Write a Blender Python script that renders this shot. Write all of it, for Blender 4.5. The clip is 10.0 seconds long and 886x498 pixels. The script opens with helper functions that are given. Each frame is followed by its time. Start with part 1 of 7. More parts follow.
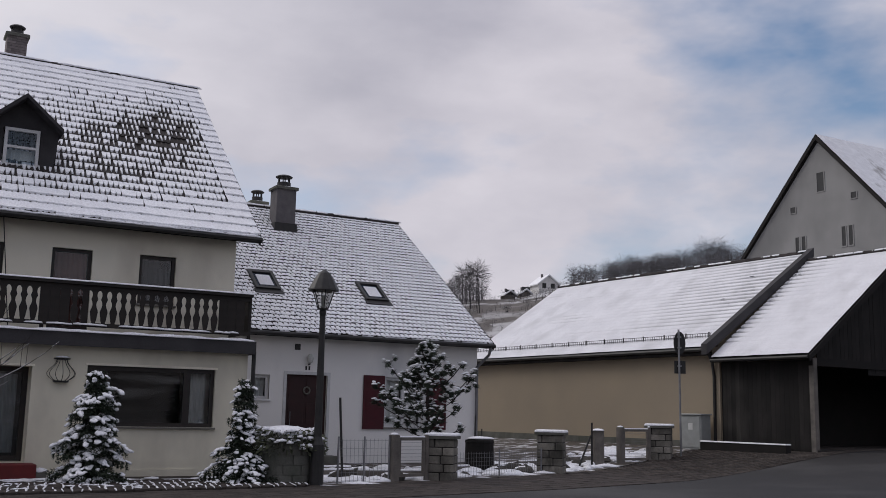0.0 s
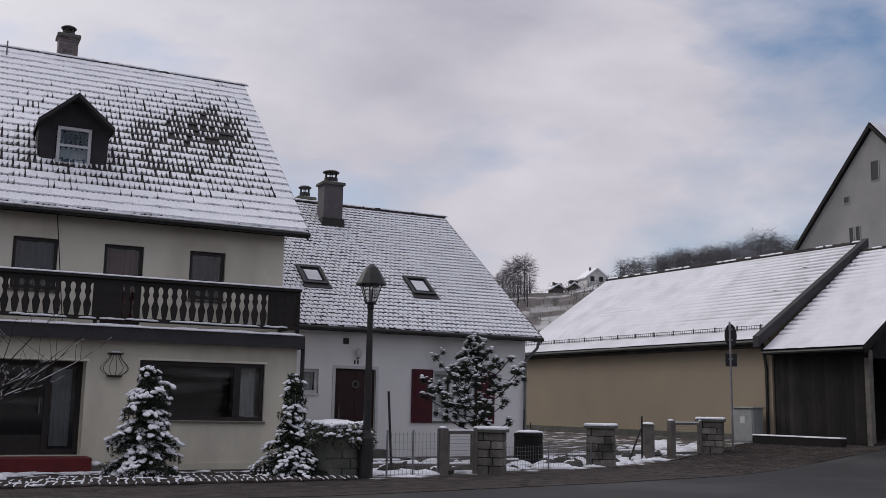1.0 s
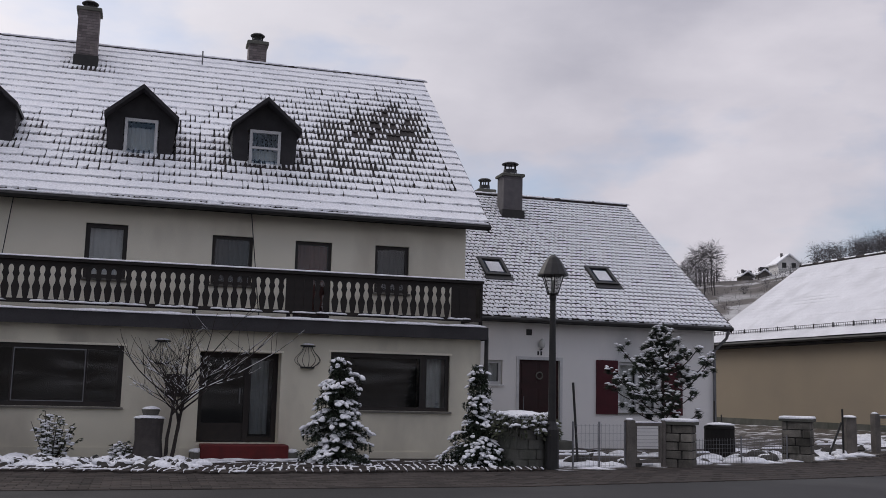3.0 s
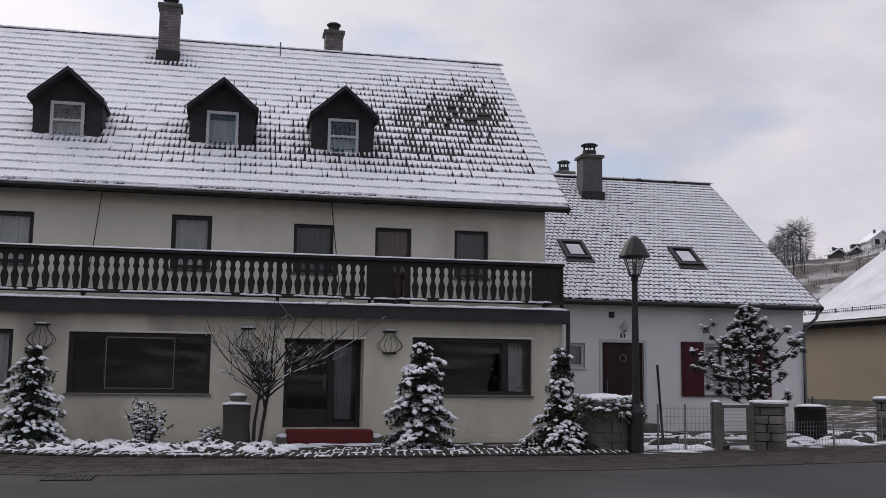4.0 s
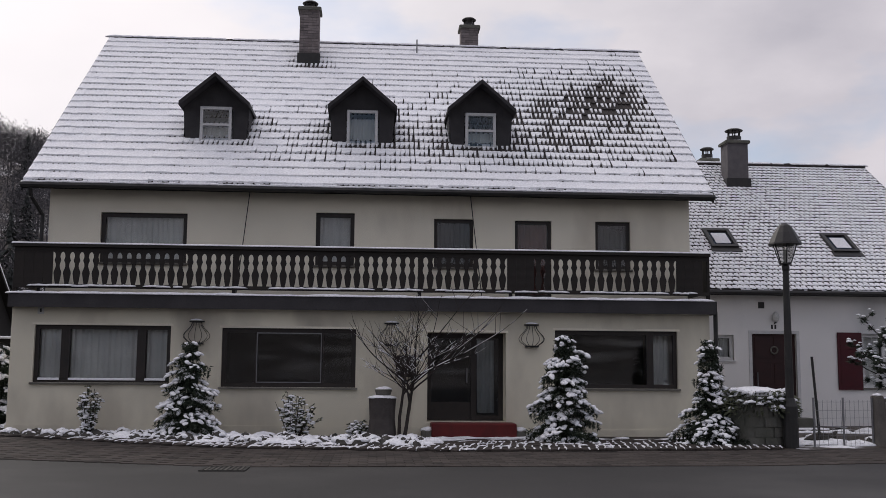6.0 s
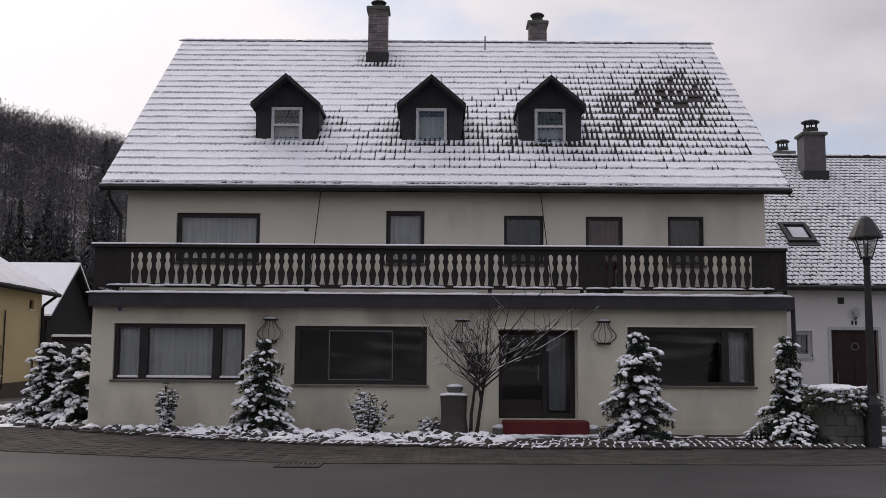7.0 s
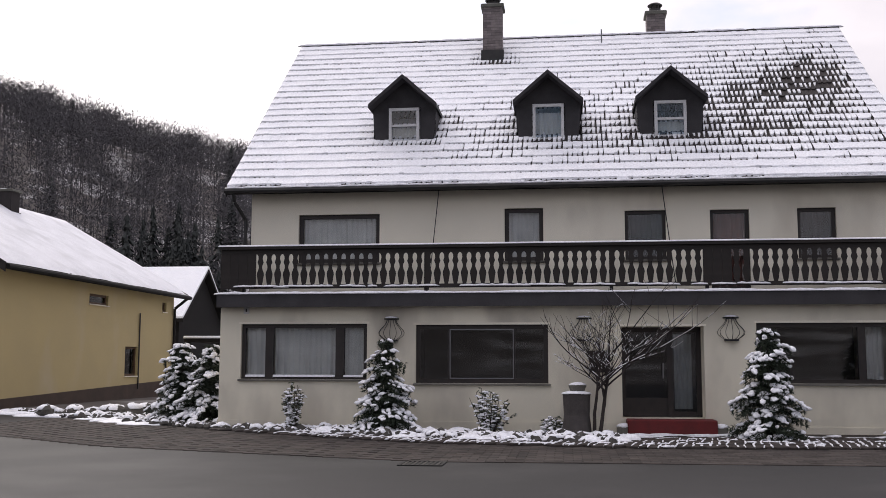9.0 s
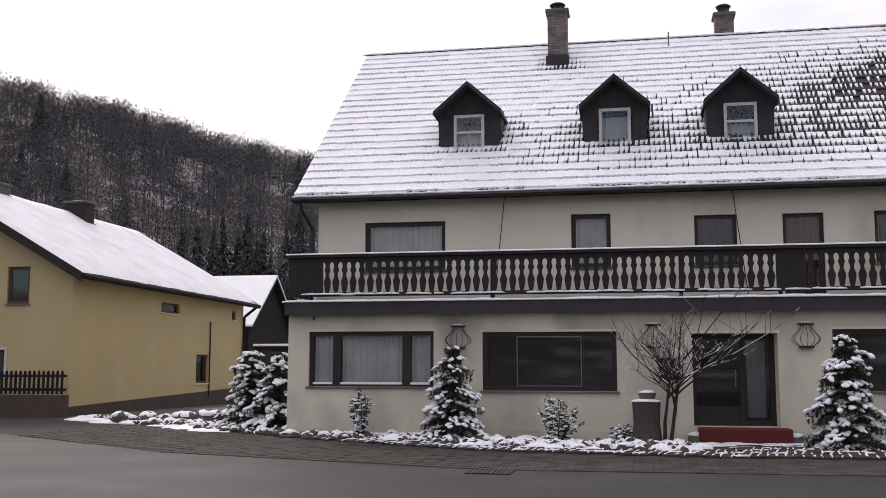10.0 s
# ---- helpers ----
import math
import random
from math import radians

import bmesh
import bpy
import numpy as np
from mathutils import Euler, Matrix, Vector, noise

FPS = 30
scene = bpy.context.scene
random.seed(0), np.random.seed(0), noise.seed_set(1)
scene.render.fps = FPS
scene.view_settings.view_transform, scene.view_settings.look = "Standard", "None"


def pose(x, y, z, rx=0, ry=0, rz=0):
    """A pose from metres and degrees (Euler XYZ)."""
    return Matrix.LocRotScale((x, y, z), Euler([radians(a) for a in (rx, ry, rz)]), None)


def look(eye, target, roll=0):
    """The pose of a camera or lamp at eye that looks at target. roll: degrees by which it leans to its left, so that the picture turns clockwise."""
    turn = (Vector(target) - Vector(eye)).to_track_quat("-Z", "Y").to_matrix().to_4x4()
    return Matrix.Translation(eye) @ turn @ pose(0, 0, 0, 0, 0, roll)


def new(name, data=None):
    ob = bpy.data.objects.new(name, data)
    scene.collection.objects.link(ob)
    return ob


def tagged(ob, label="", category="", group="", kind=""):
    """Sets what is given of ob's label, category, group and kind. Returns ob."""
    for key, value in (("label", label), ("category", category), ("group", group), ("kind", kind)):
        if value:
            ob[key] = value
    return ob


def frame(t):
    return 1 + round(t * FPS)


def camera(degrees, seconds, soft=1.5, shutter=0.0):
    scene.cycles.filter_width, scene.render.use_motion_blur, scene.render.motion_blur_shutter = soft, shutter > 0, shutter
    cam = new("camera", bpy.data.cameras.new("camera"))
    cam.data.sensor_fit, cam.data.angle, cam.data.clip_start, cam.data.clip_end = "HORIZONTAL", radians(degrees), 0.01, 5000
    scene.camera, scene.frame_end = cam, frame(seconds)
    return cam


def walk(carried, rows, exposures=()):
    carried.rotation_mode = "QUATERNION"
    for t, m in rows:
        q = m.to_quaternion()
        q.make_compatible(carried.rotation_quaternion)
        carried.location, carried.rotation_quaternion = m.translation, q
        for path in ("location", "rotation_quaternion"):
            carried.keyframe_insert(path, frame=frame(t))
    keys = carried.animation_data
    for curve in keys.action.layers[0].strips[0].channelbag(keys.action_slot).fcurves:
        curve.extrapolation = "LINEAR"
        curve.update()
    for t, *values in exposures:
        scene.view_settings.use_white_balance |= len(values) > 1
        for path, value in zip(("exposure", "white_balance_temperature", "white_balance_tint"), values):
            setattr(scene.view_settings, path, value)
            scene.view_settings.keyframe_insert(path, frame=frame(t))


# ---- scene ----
cam = camera(47.4, 10.0, soft=0.7)
PATH = [
    (0, (-0.046, -0.187, 1.542), (0.924, 1.532, 1.863), 1.2),
    (0.5, (-0.04, -0.177, 1.542), (0.911, 1.553, 1.859), 1.3),
    (1, (-0.022, -0.155, 1.529), (0.867, 1.61, 1.837), 1.1),
    (1.5, (-0.036, -0.14, 1.532), (0.764, 1.667, 1.838), 1.1),
    (2, (-0.024, -0.15, 1.546), (0.688, 1.694, 1.853), 1.6),
    (2.5, (-0.035, -0.143, 1.524), (0.603, 1.729, 1.827), 1.7),
    (3, (-0.013, -0.116, 1.535), (0.546, 1.783, 1.818), 1.3),
    (4.5, (0.053, -0.083, 1.527), (0.377, 1.876, 1.768), 0.6),
    (5, (0.05, -0.058, 1.525), (0.292, 1.913, 1.762), 0.6),
    (6.5, (0.024, -0.016, 1.522), (0.097, 1.969, 1.756), 0.4),
    (7, (0.02, 0.007, 1.519), (0.015, 1.994, 1.749), 0.4),
    (7.5, (0.018, 0.033, 1.517), (-0.056, 2.018, 1.749), 0.4),
    (8, (0.014, 0.054, 1.515), (-0.13, 2.035, 1.748), 0.8),
    (8.5, (0.012, 0.064, 1.514), (-0.18, 2.041, 1.746), 0.8),
    (9, (0.004, 0.126, 1.508), (-0.235, 2.099, 1.735), 0.1),
    (9.5, (-0.003, 0.182, 1.502), (-0.318, 2.144, 1.731), -0.0),
    (10, (-0.007, 0.213, 1.499), (-0.375, 2.164, 1.741), 0.1),
]
EXPOSURES = [(0.0, -0.22, 6400, 11), (2.5, -0.2, 6400, 11), (4.5, -0.06, 6500, 11), (6.5, -0.1, 6650, 11), (7.5, 0.06, 6650, 12), (8.5, 0.35, 6700, 12), (10.0, 0.43, 6750, 13)]
walk(cam, [(t, look(eye, target, roll)) for t, eye, target, roll in PATH], EXPOSURES)

# ---- world, sun ----
SUN_AZ, SUN_EL = -38.0, 38.0          # degrees from +y towards +x, and above the horizon
SUN_DIR = Vector((math.sin(radians(SUN_AZ)) * math.cos(radians(SUN_EL)), math.cos(radians(SUN_AZ)) * math.cos(radians(SUN_EL)), math.sin(radians(SUN_EL))))


def build_world():
    w = bpy.data.worlds.new("winter_sky")
    scene.world = w
    w.use_nodes = True
    nt = w.node_tree
    nt.nodes.clear()
    N = nt.nodes.new
    L = nt.links.new
    out, sky, bg1, bg2, mix = N("ShaderNodeOutputWorld"), N("ShaderNodeTexSky"), N("ShaderNodeBackground"), N("ShaderNodeBackground"), N("ShaderNodeMixShader")
    sky.sky_type, sky.sun_disc = "NISHITA", False
    sky.sun_elevation, sky.sun_rotation = radians(SUN_EL), radians(SUN_AZ)
    sky.dust_density, sky.ozone_density = 1.5, 2.0
    bg1.inputs[1].default_value = 0.13
    tc, mp, no, ramp = N("ShaderNodeTexCoord"), N("ShaderNodeMapping"), N("ShaderNodeTexNoise"), N("ShaderNodeValToRGB")
    mp.inputs["Scale"].default_value = (1.0, 1.0, 2.2)
    mp.inputs["Location"].default_value = (0.35, 0.1, 0.0)
    no.inputs["Scale"].default_value, no.inputs["Detail"].default_value, no.inputs["Roughness"].default_value = 2.6, 6.0, 0.52
    ramp.color_ramp.elements[0].position, ramp.color_ramp.elements[1].position = 0.37, 0.545
    L(tc.outputs["Generated"], mp.inputs[0]); L(mp.outputs[0], no.inputs["Vector"]); L(no.outputs[0], ramp.inputs[0])
    # cloud brightness: broad soft variation and a glow round the hidden sun
    no2, ramp2 = N("ShaderNodeTexNoise"), N("ShaderNodeValToRGB")
    no2.inputs["Scale"].default_value, no2.inputs["Detail"].default_value = 3.6, 6.0
    ramp2.color_ramp.elements[0].position, ramp2.color_ramp.elements[1].position = 0.33, 0.68
    ramp2.color_ramp.elements[0].color, ramp2.color_ramp.elements[1].color = (0.5, 0.49, 0.56, 1), (0.79, 0.755, 0.81, 1)
    L(mp.outputs[0], no2.inputs["Vector"]); L(no2.outputs[0], ramp2.inputs[0])
    dot, pw, mul, add = N("ShaderNodeVectorMath"), N("ShaderNodeMath"), N("ShaderNodeMath"), N("ShaderNodeMix")
    dot.operation = "DOT_PRODUCT"
    dot.inputs[1].default_value = SUN_DIR
    pw.operation, pw.use_clamp = "MULTIPLY_ADD", True
    pw.inputs[1].default_value, pw.inputs[2].default_value = 1.9, -0.95
    mul.operation = "POWER"
    mul.inputs[1].default_value = 1.4
    add.data_type, add.blend_type = "RGBA", "MIX"
    L(tc.outputs["Generated"], dot.inputs[0]); L(dot.outputs["Value"], pw.inputs[0]); L(pw.outputs[0], mul.inputs[0])
    L(mul.outputs[0], add.inputs["Factor"]); L(ramp2.outputs[0], add.inputs[6])
    add.inputs[7].default_value = (1.29, 1.25, 1.27, 1)
    # an overcast sky is brightest overhead
    sep, zr, zm = N("ShaderNodeSeparateXYZ"), N("ShaderNodeMapRange"), N("ShaderNodeVectorMath")
    zr.interpolation_type = "SMOOTHSTEP"
    zr.inputs["From Min"].default_value, zr.inputs["From Max"].default_value = 0.3, 0.9
    zr.inputs["To Min"].default_value, zr.inputs["To Max"].default_value = 1.0, 1.6
    zm.operation = "SCALE"
    L(tc.outputs["Generated"], sep.inputs[0]); L(sep.outputs["Z"], zr.inputs[0])
    L(add.outputs[2], zm.inputs[0]); L(zr.outputs[0], zm.inputs["Scale"]); L(zm.outputs[0], bg2.inputs[0])
    bg2.inputs[1].default_value = 1.0
    cov = N("ShaderNodeMath")
    cov.operation, cov.use_clamp = "ADD", True
    L(ramp.outputs[0], cov.inputs[0]); L(mul.outputs[0], cov.inputs[1])
    L(sky.outputs[0], bg1.inputs[0]); L(cov.outputs[0], mix.inputs[0]); L(bg1.outputs[0], mix.inputs[1]); L(bg2.outputs[0], mix.inputs[2])
    L(mix.outputs[0], out.inputs[0])


build_world()
sun = new("sun", bpy.data.lights.new("sun", "SUN"))
sun.data.energy, sun.data.angle, sun.data.color = 0.7, radians(14), (1.0, 0.96, 0.9)
sun.matrix_world = look(SUN_DIR * 100, (0, 0, 0))

# ---- materials ----
def material(name, col, col2=None, rough=0.8, scale=6.0, fine=60.0, bump=0.15, dist=0.01, metal=0.0, island=0.0, objrand=0.0, stain=None, stain_scale=0.6, stain_at=(0.55, 0.75), wave=None, spec=0.3):
    """Two-scale noise colour with fine relief; optional stains with their own shape, and variation from piece to piece."""
    m = bpy.data.materials.new(name)
    m.use_nodes = True
    nt = m.node_tree
    N, L = nt.nodes.new, nt.links.new
    b = nt.nodes["Principled BSDF"]
    b.inputs["Roughness"].default_value, b.inputs["Metallic"].default_value = rough, metal
    b.inputs["Specular IOR Level"].default_value = spec
    tc = N("ShaderNodeTexCoord")
    n1, n2 = N("ShaderNodeTexNoise"), N("ShaderNodeTexNoise")
    n1.inputs["Scale"].default_value, n1.inputs["Detail"].default_value = scale, 5
    n2.inputs["Scale"].default_value, n2.inputs["Detail"].default_value = fine, 3
    for n in (n1, n2):
        L(tc.outputs["Object"], n.inputs["Vector"])
    r = N("ShaderNodeValToRGB")
    r.color_ramp.elements[0].position, r.color_ramp.elements[1].position = 0.3, 0.7
    c2 = col2 or tuple(c * 0.7 for c in col)
    r.color_ramp.elements[0].color, r.color_ramp.elements[1].color = (*c2, 1), (*col, 1)
    L(n1.outputs[0], r.inputs[0])
    mx = N("ShaderNodeMix")
    mx.data_type, mx.blend_type = "RGBA", "MULTIPLY"
    mx.inputs["Factor"].default_value = 0.5
    r2 = N("ShaderNodeValToRGB")
    r2.color_ramp.elements[0].position, r2.color_ramp.elements[1].position = 0.3, 0.65
    r2.color_ramp.elements[0].color = (0.6, 0.6, 0.6, 1)
    L(n2.outputs[0], r2.inputs[0]); L(r.outputs[0], mx.inputs[6]); L(r2.outputs[0], mx.inputs[7])
    last = mx.outputs[2]
    if stain:
        n3, r3, m3 = N("ShaderNodeTexNoise"), N("ShaderNodeValToRGB"), N("ShaderNodeMix")
        mp = N("ShaderNodeMapping")
        mp.inputs["Scale"].default_value = (1, 1, 0.45)
        n3.inputs["Scale"].default_value, n3.inputs["Detail"].default_value = stain_scale, 7
        r3.color_ramp.elements[0].position, r3.color_ramp.elements[1].position = stain_at
        m3.data_type = "RGBA"
        L(tc.outputs["Object"], mp.inputs[0]); L(mp.outputs[0], n3.inputs["Vector"]); L(n3.outputs[0], r3.inputs[0]); L(r3.outputs[0], m3.inputs["Factor"])
        L(last, m3.inputs[6])
        m3.inputs[7].default_value = (*stain, 1)
        last = m3.outputs[2]
    if island or objrand:
        src = N("ShaderNodeNewGeometry").outputs["Random Per Island"] if island else N("ShaderNodeObjectInfo").outputs["Random"]
        k = island or objrand
        mr, hs = N("ShaderNodeMapRange"), N("ShaderNodeMix")
        mr.inputs["To Min"].default_value, mr.inputs["To Max"].default_value = 1 - k, 1 + k * 0.4
        hs.data_type, hs.blend_type = "RGBA", "MULTIPLY"
        hs.inputs["Factor"].default_value = 1
        L(src, mr.inputs[0]); L(last, hs.inputs[6]); L(mr.outputs[0], hs.inputs[7])
        last = hs.outputs[2]
    h = n2.outputs[0]
    if wave:
        wv, wm, ad = N("ShaderNodeTexWave"), N("ShaderNodeMapping"), N("ShaderNodeMath")
        wv.bands_direction = wave[0]
        wv.inputs["Scale"].default_value, wv.inputs["Distortion"].default_value, wv.inputs["Detail"].default_value = wave[1], wave[2], 3
        ad.operation = "ADD"
        L(tc.outputs["Object"], wv.inputs["Vector"]); L(wv.outputs[1], ad.inputs[0]); L(n2.outputs[0], ad.inputs[1])
        h = ad.outputs[0]
    bp = N("ShaderNodeBump")
    bp.inputs["Strength"].default_value, bp.inputs["Distance"].default_value = bump, dist
    L(h, bp.inputs["Height"]); L(bp.outputs[0], b.inputs["Normal"]); L(last, b.inputs["Base Color"])
    rr = N("ShaderNodeMapRange")
    rr.inputs["To Min"].default_value, rr.inputs["To Max"].default_value = max(0.03, rough - 0.12), min(1, rough + 0.1)
    L(n1.outputs[0], rr.inputs[0]); L(rr.outputs[0], b.inputs["Roughness"])
    return m


def glass_material(name, tint=(0.9, 0.92, 0.94), gloss=0.9):
    m = bpy.data.materials.new(name)
    m.use_nodes = True
    nt = m.node_tree
    nt.nodes.clear()
    N, L = nt.nodes.new, nt.links.new
    out, mx, tr, gl, fr, no, bp = (N(k) for k in ("ShaderNodeOutputMaterial", "ShaderNodeMixShader", "ShaderNodeBsdfTransparent", "ShaderNodeBsdfGlossy", "ShaderNodeFresnel", "ShaderNodeTexNoise", "ShaderNodeBump"))
    tr.inputs[0].default_value = (*tint, 1)
    gl.inputs[0].default_value, gl.inputs["Roughness"].default_value = (gloss, gloss, gloss, 1), 0.03
    fr.inputs[0].default_value = 1.45
    no.inputs["Scale"].default_value = 1.3
    bp.inputs["Strength"].default_value, bp.inputs["Distance"].default_value = 0.05, 0.02
    L(no.outputs[0], bp.inputs["Height"]); L(bp.outputs[0], gl.inputs["Normal"])
    L(fr.outputs[0], mx.inputs[0]); L(tr.outputs[0], mx.inputs[1]); L(gl.outputs[0], mx.inputs[2]); L(mx.outputs[0], out.inputs[0])
    return m


M = {}
M["snow"] = material("snow", (0.92, 0.92, 0.94), (0.86, 0.87, 0.9), 0.75, 1.4, 22, 0.3, 0.025)
# ground-floor cream: darker than the upper wall's, with broader, stronger stains
M["plaster_ground_floor"] = material("darker_cream_plaster", (0.77, 0.72, 0.58), (0.67, 0.63, 0.51), 0.9, 0.7, 90, 0.25, 0.008, stain=(0.36, 0.33, 0.275), stain_scale=0.75, stain_at=(0.46, 0.74))
M["iron"] = material("black_cast_iron", (0.016, 0.015, 0.014), (0.009, 0.009, 0.008), 0.7, 8, 60, 0.3, 0.004)
M["snow_thin"] = material("thin_snow", (0.84, 0.85, 0.88), (0.7, 0.71, 0.74), 0.8, 3.0, 30, 0.4, 0.02, stain=(0.3, 0.29, 0.29), stain_scale=1.2, stain_at=(0.58, 0.72))
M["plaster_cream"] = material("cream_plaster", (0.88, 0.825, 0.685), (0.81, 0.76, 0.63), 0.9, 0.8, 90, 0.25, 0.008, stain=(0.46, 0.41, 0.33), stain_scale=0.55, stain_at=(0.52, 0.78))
M["plaster_white"] = material("white_plaster", (0.84, 0.82, 0.8), (0.78, 0.765, 0.745), 0.9, 0.8, 90, 0.25, 0.008, stain=(0.5, 0.5, 0.5), stain_scale=0.4)
M["plaster_yellow"] = material("yellow_plaster", (0.55, 0.445, 0.235), (0.5, 0.405, 0.22), 0.9, 0.6, 80, 0.2, 0.008, stain=(0.5, 0.43, 0.3), stain_scale=0.4)
M["plaster_ochre"] = material("ochre_plaster", (0.345, 0.285, 0.205), (0.3, 0.25, 0.185), 0.9, 0.5, 80, 0.2, 0.008, stain=(0.29, 0.24, 0.18), stain_scale=0.3)
M["plaster_grey"] = material("weathered_grey_plaster", (0.31, 0.305, 0.295), (0.24, 0.237, 0.23), 0.95, 0.5, 60, 0.2, 0.01, stain=(0.13, 0.13, 0.13), stain_scale=0.2, stain_at=(0.45, 0.72))
M["wood_dark"] = material("dark_stained_wood", (0.03, 0.024, 0.021), (0.017, 0.014, 0.012), 0.65, 3, 50, 0.3, 0.01, objrand=0.25, wave=("Z", 1.5, 6))
M["wood_black"] = material("blackened_timber", (0.022, 0.019, 0.018), (0.011, 0.01, 0.009), 0.9, 2, 40, 0.35, 0.01, objrand=0.35)
M["wood_grey"] = material("weathered_grey_timber", (0.2, 0.18, 0.16), (0.11, 0.1, 0.09), 0.9, 3, 40, 0.4, 0.01)
M["cladding"] = material("dark_slate_cladding", (0.05, 0.047, 0.05), (0.03, 0.028, 0.03), 0.75, 4, 40, 0.3, 0.01)
M["fascia"] = material("dark_felt_fascia", (0.06, 0.057, 0.06), (0.04, 0.038, 0.04), 0.85, 2, 40, 0.3, 0.01)
M["tile"] = material("dark_roof_tile", (0.05, 0.041, 0.039), (0.028, 0.024, 0.024), 0.85, 2.5, 45, 0.3, 0.01, island=0.35)
M["tile_piece"] = material("dark_roof_tile_piece", (0.05, 0.041, 0.039), (0.028, 0.024, 0.024), 0.85, 2.5, 45, 0.3, 0.01, objrand=0.35)
M["brick"] = material("sooty_brick", (0.25, 0.215, 0.21), (0.17, 0.148, 0.146), 0.9, 6, 60, 0.4, 0.01, island=0.3)
M["chimney_grey"] = material("dark_chimney_render", (0.14, 0.13, 0.135), (0.1, 0.094, 0.1), 0.9, 4, 50, 0.3, 0.01)
M["asphalt"] = material("damp_worn_asphalt", (0.031, 0.029, 0.029), (0.023, 0.022, 0.022), 0.68, 0.45, 130, 0.3, 0.005, stain=(0.05, 0.048, 0.047), stain_scale=0.25, stain_at=(0.5, 0.7), spec=0.22)
M["paver"] = material("grey_brown_paver", (0.08, 0.067, 0.059), (0.046, 0.04, 0.037), 0.85, 2, 70, 0.3, 0.006, island=0.4, spec=0.15)
M["paver_piece"] = material("grey_brown_paver_piece", (0.08, 0.067, 0.059), (0.046, 0.04, 0.037), 0.85, 2, 70, 0.3, 0.006, objrand=0.4, spec=0.15)
M["joint"] = material("sandy_joint", (0.033, 0.03, 0.028), (0.024, 0.022, 0.021), 0.95, 3, 60, 0.3, 0.006)
M["soil"] = material("wet_soil", (0.05, 0.04, 0.032), (0.03, 0.026, 0.022), 0.95, 3, 40, 0.6, 0.03)
M["stone"] = material("rough_stone", (0.2, 0.19, 0.165), (0.12, 0.115, 0.1), 0.9, 3, 35, 0.5, 0.02, objrand=0.25)
M["concrete"] = material("mossy_concrete", (0.15, 0.146, 0.13), (0.08, 0.083, 0.068), 0.92, 1.8, 40, 0.45, 0.015, stain=(0.07, 0.075, 0.06), stain_scale=1.6)
M["metal_dark"] = material("dark_painted_metal", (0.045, 0.043, 0.042), (0.03, 0.03, 0.03), 0.5, 5, 60, 0.1, 0.003, metal=0.3)
M["metal_grey"] = material("galvanised_steel", (0.3, 0.3, 0.31), (0.2, 0.2, 0.21), 0.5, 5, 60, 0.1, 0.003, metal=0.6)
M["zinc"] = material("dull_zinc", (0.22, 0.22, 0.23), (0.15, 0.15, 0.16), 0.5, 4, 50, 0.1, 0.003, metal=0.5)
M["frame_dark"] = material("dark_brown_window_frame", (0.035, 0.028, 0.025), (0.022, 0.019, 0.018), 0.5, 5, 50, 0.1, 0.003)
M["frame_white"] = material("white_window_frame", (0.62, 0.62, 0.62), (0.52, 0.52, 0.52), 0.5, 5, 50, 0.1, 0.003)
M["glass"] = glass_material("window_glass")
M["curtain"] = material("net_curtain", (0.78, 0.76, 0.69), (0.6, 0.585, 0.54), 0.95, 2, 60, 0.2, 0.01)
M["curtain_red"] = material("reddish_curtain", (0.22, 0.1, 0.08), (0.12, 0.06, 0.05), 0.95, 2, 60, 0.2, 0.01)
# room walls coloured dark to stand in for the dimness of unlit rooms
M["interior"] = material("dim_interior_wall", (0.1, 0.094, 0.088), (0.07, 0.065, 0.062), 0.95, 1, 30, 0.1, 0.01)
M["blind"] = material("dark_roller_blind", (0.06, 0.055, 0.055), (0.04, 0.04, 0.04), 0.9, 2, 60, 0.2, 0.01)
M["red_step"] = material("red_clinker_step", (0.15, 0.02, 0.02), (0.1, 0.015, 0.015), 0.7, 6, 60, 0.2, 0.005)
M["red_shutter"] = material("dark_red_shutter_paint", (0.075, 0.01, 0.016), (0.055, 0.008, 0.013), 0.6, 4, 50, 0.15, 0.004)
M["door_red"] = material("dark_red_brown_door", (0.038, 0.014, 0.014), (0.026, 0.011, 0.011), 0.55, 4, 50, 0.15, 0.004)
M["needle"] = material("dark_green_needles", (0.045, 0.06, 0.035), (0.02, 0.03, 0.02), 0.8, 6, 60, 0.1, 0.01, island=0.5)
M["leaf"] = material("frosted_evergreen_leaves", (0.09, 0.1, 0.06), (0.05, 0.055, 0.035), 0.8, 6, 60, 0.1, 0.01, island=0.5)
M["bark"] = material("dark_bark", (0.045, 0.036, 0.032), (0.025, 0.021, 0.019), 0.95, 8, 60, 0.5, 0.01)
M["far_wood"] = material("bare_winter_woodland", (0.1, 0.094, 0.1), (0.07, 0.067, 0.072), 0.95, 0.15, 2, 0.0, 0.01, island=0.4)
M["far_fir"] = material("distant_fir", (0.05, 0.055, 0.052), (0.034, 0.038, 0.037), 0.95, 0.15, 2, 0.0, 0.01, island=0.4)
M["hillside"] = material("snowy_hillside", (0.6, 0.6, 0.61), (0.1, 0.085, 0.07), 0.95, 0.035, 0.4, 0.1, 0.1, stain=(0.11, 0.098, 0.09), stain_scale=0.11, stain_at=(0.43, 0.5))
M["garden"] = material("patchy_garden_snow", (0.8, 0.8, 0.83), (0.6, 0.6, 0.62), 0.85, 3, 30, 0.6, 0.03, stain=(0.07, 0.06, 0.05), stain_scale=1.9, stain_at=(0.35, 0.47))
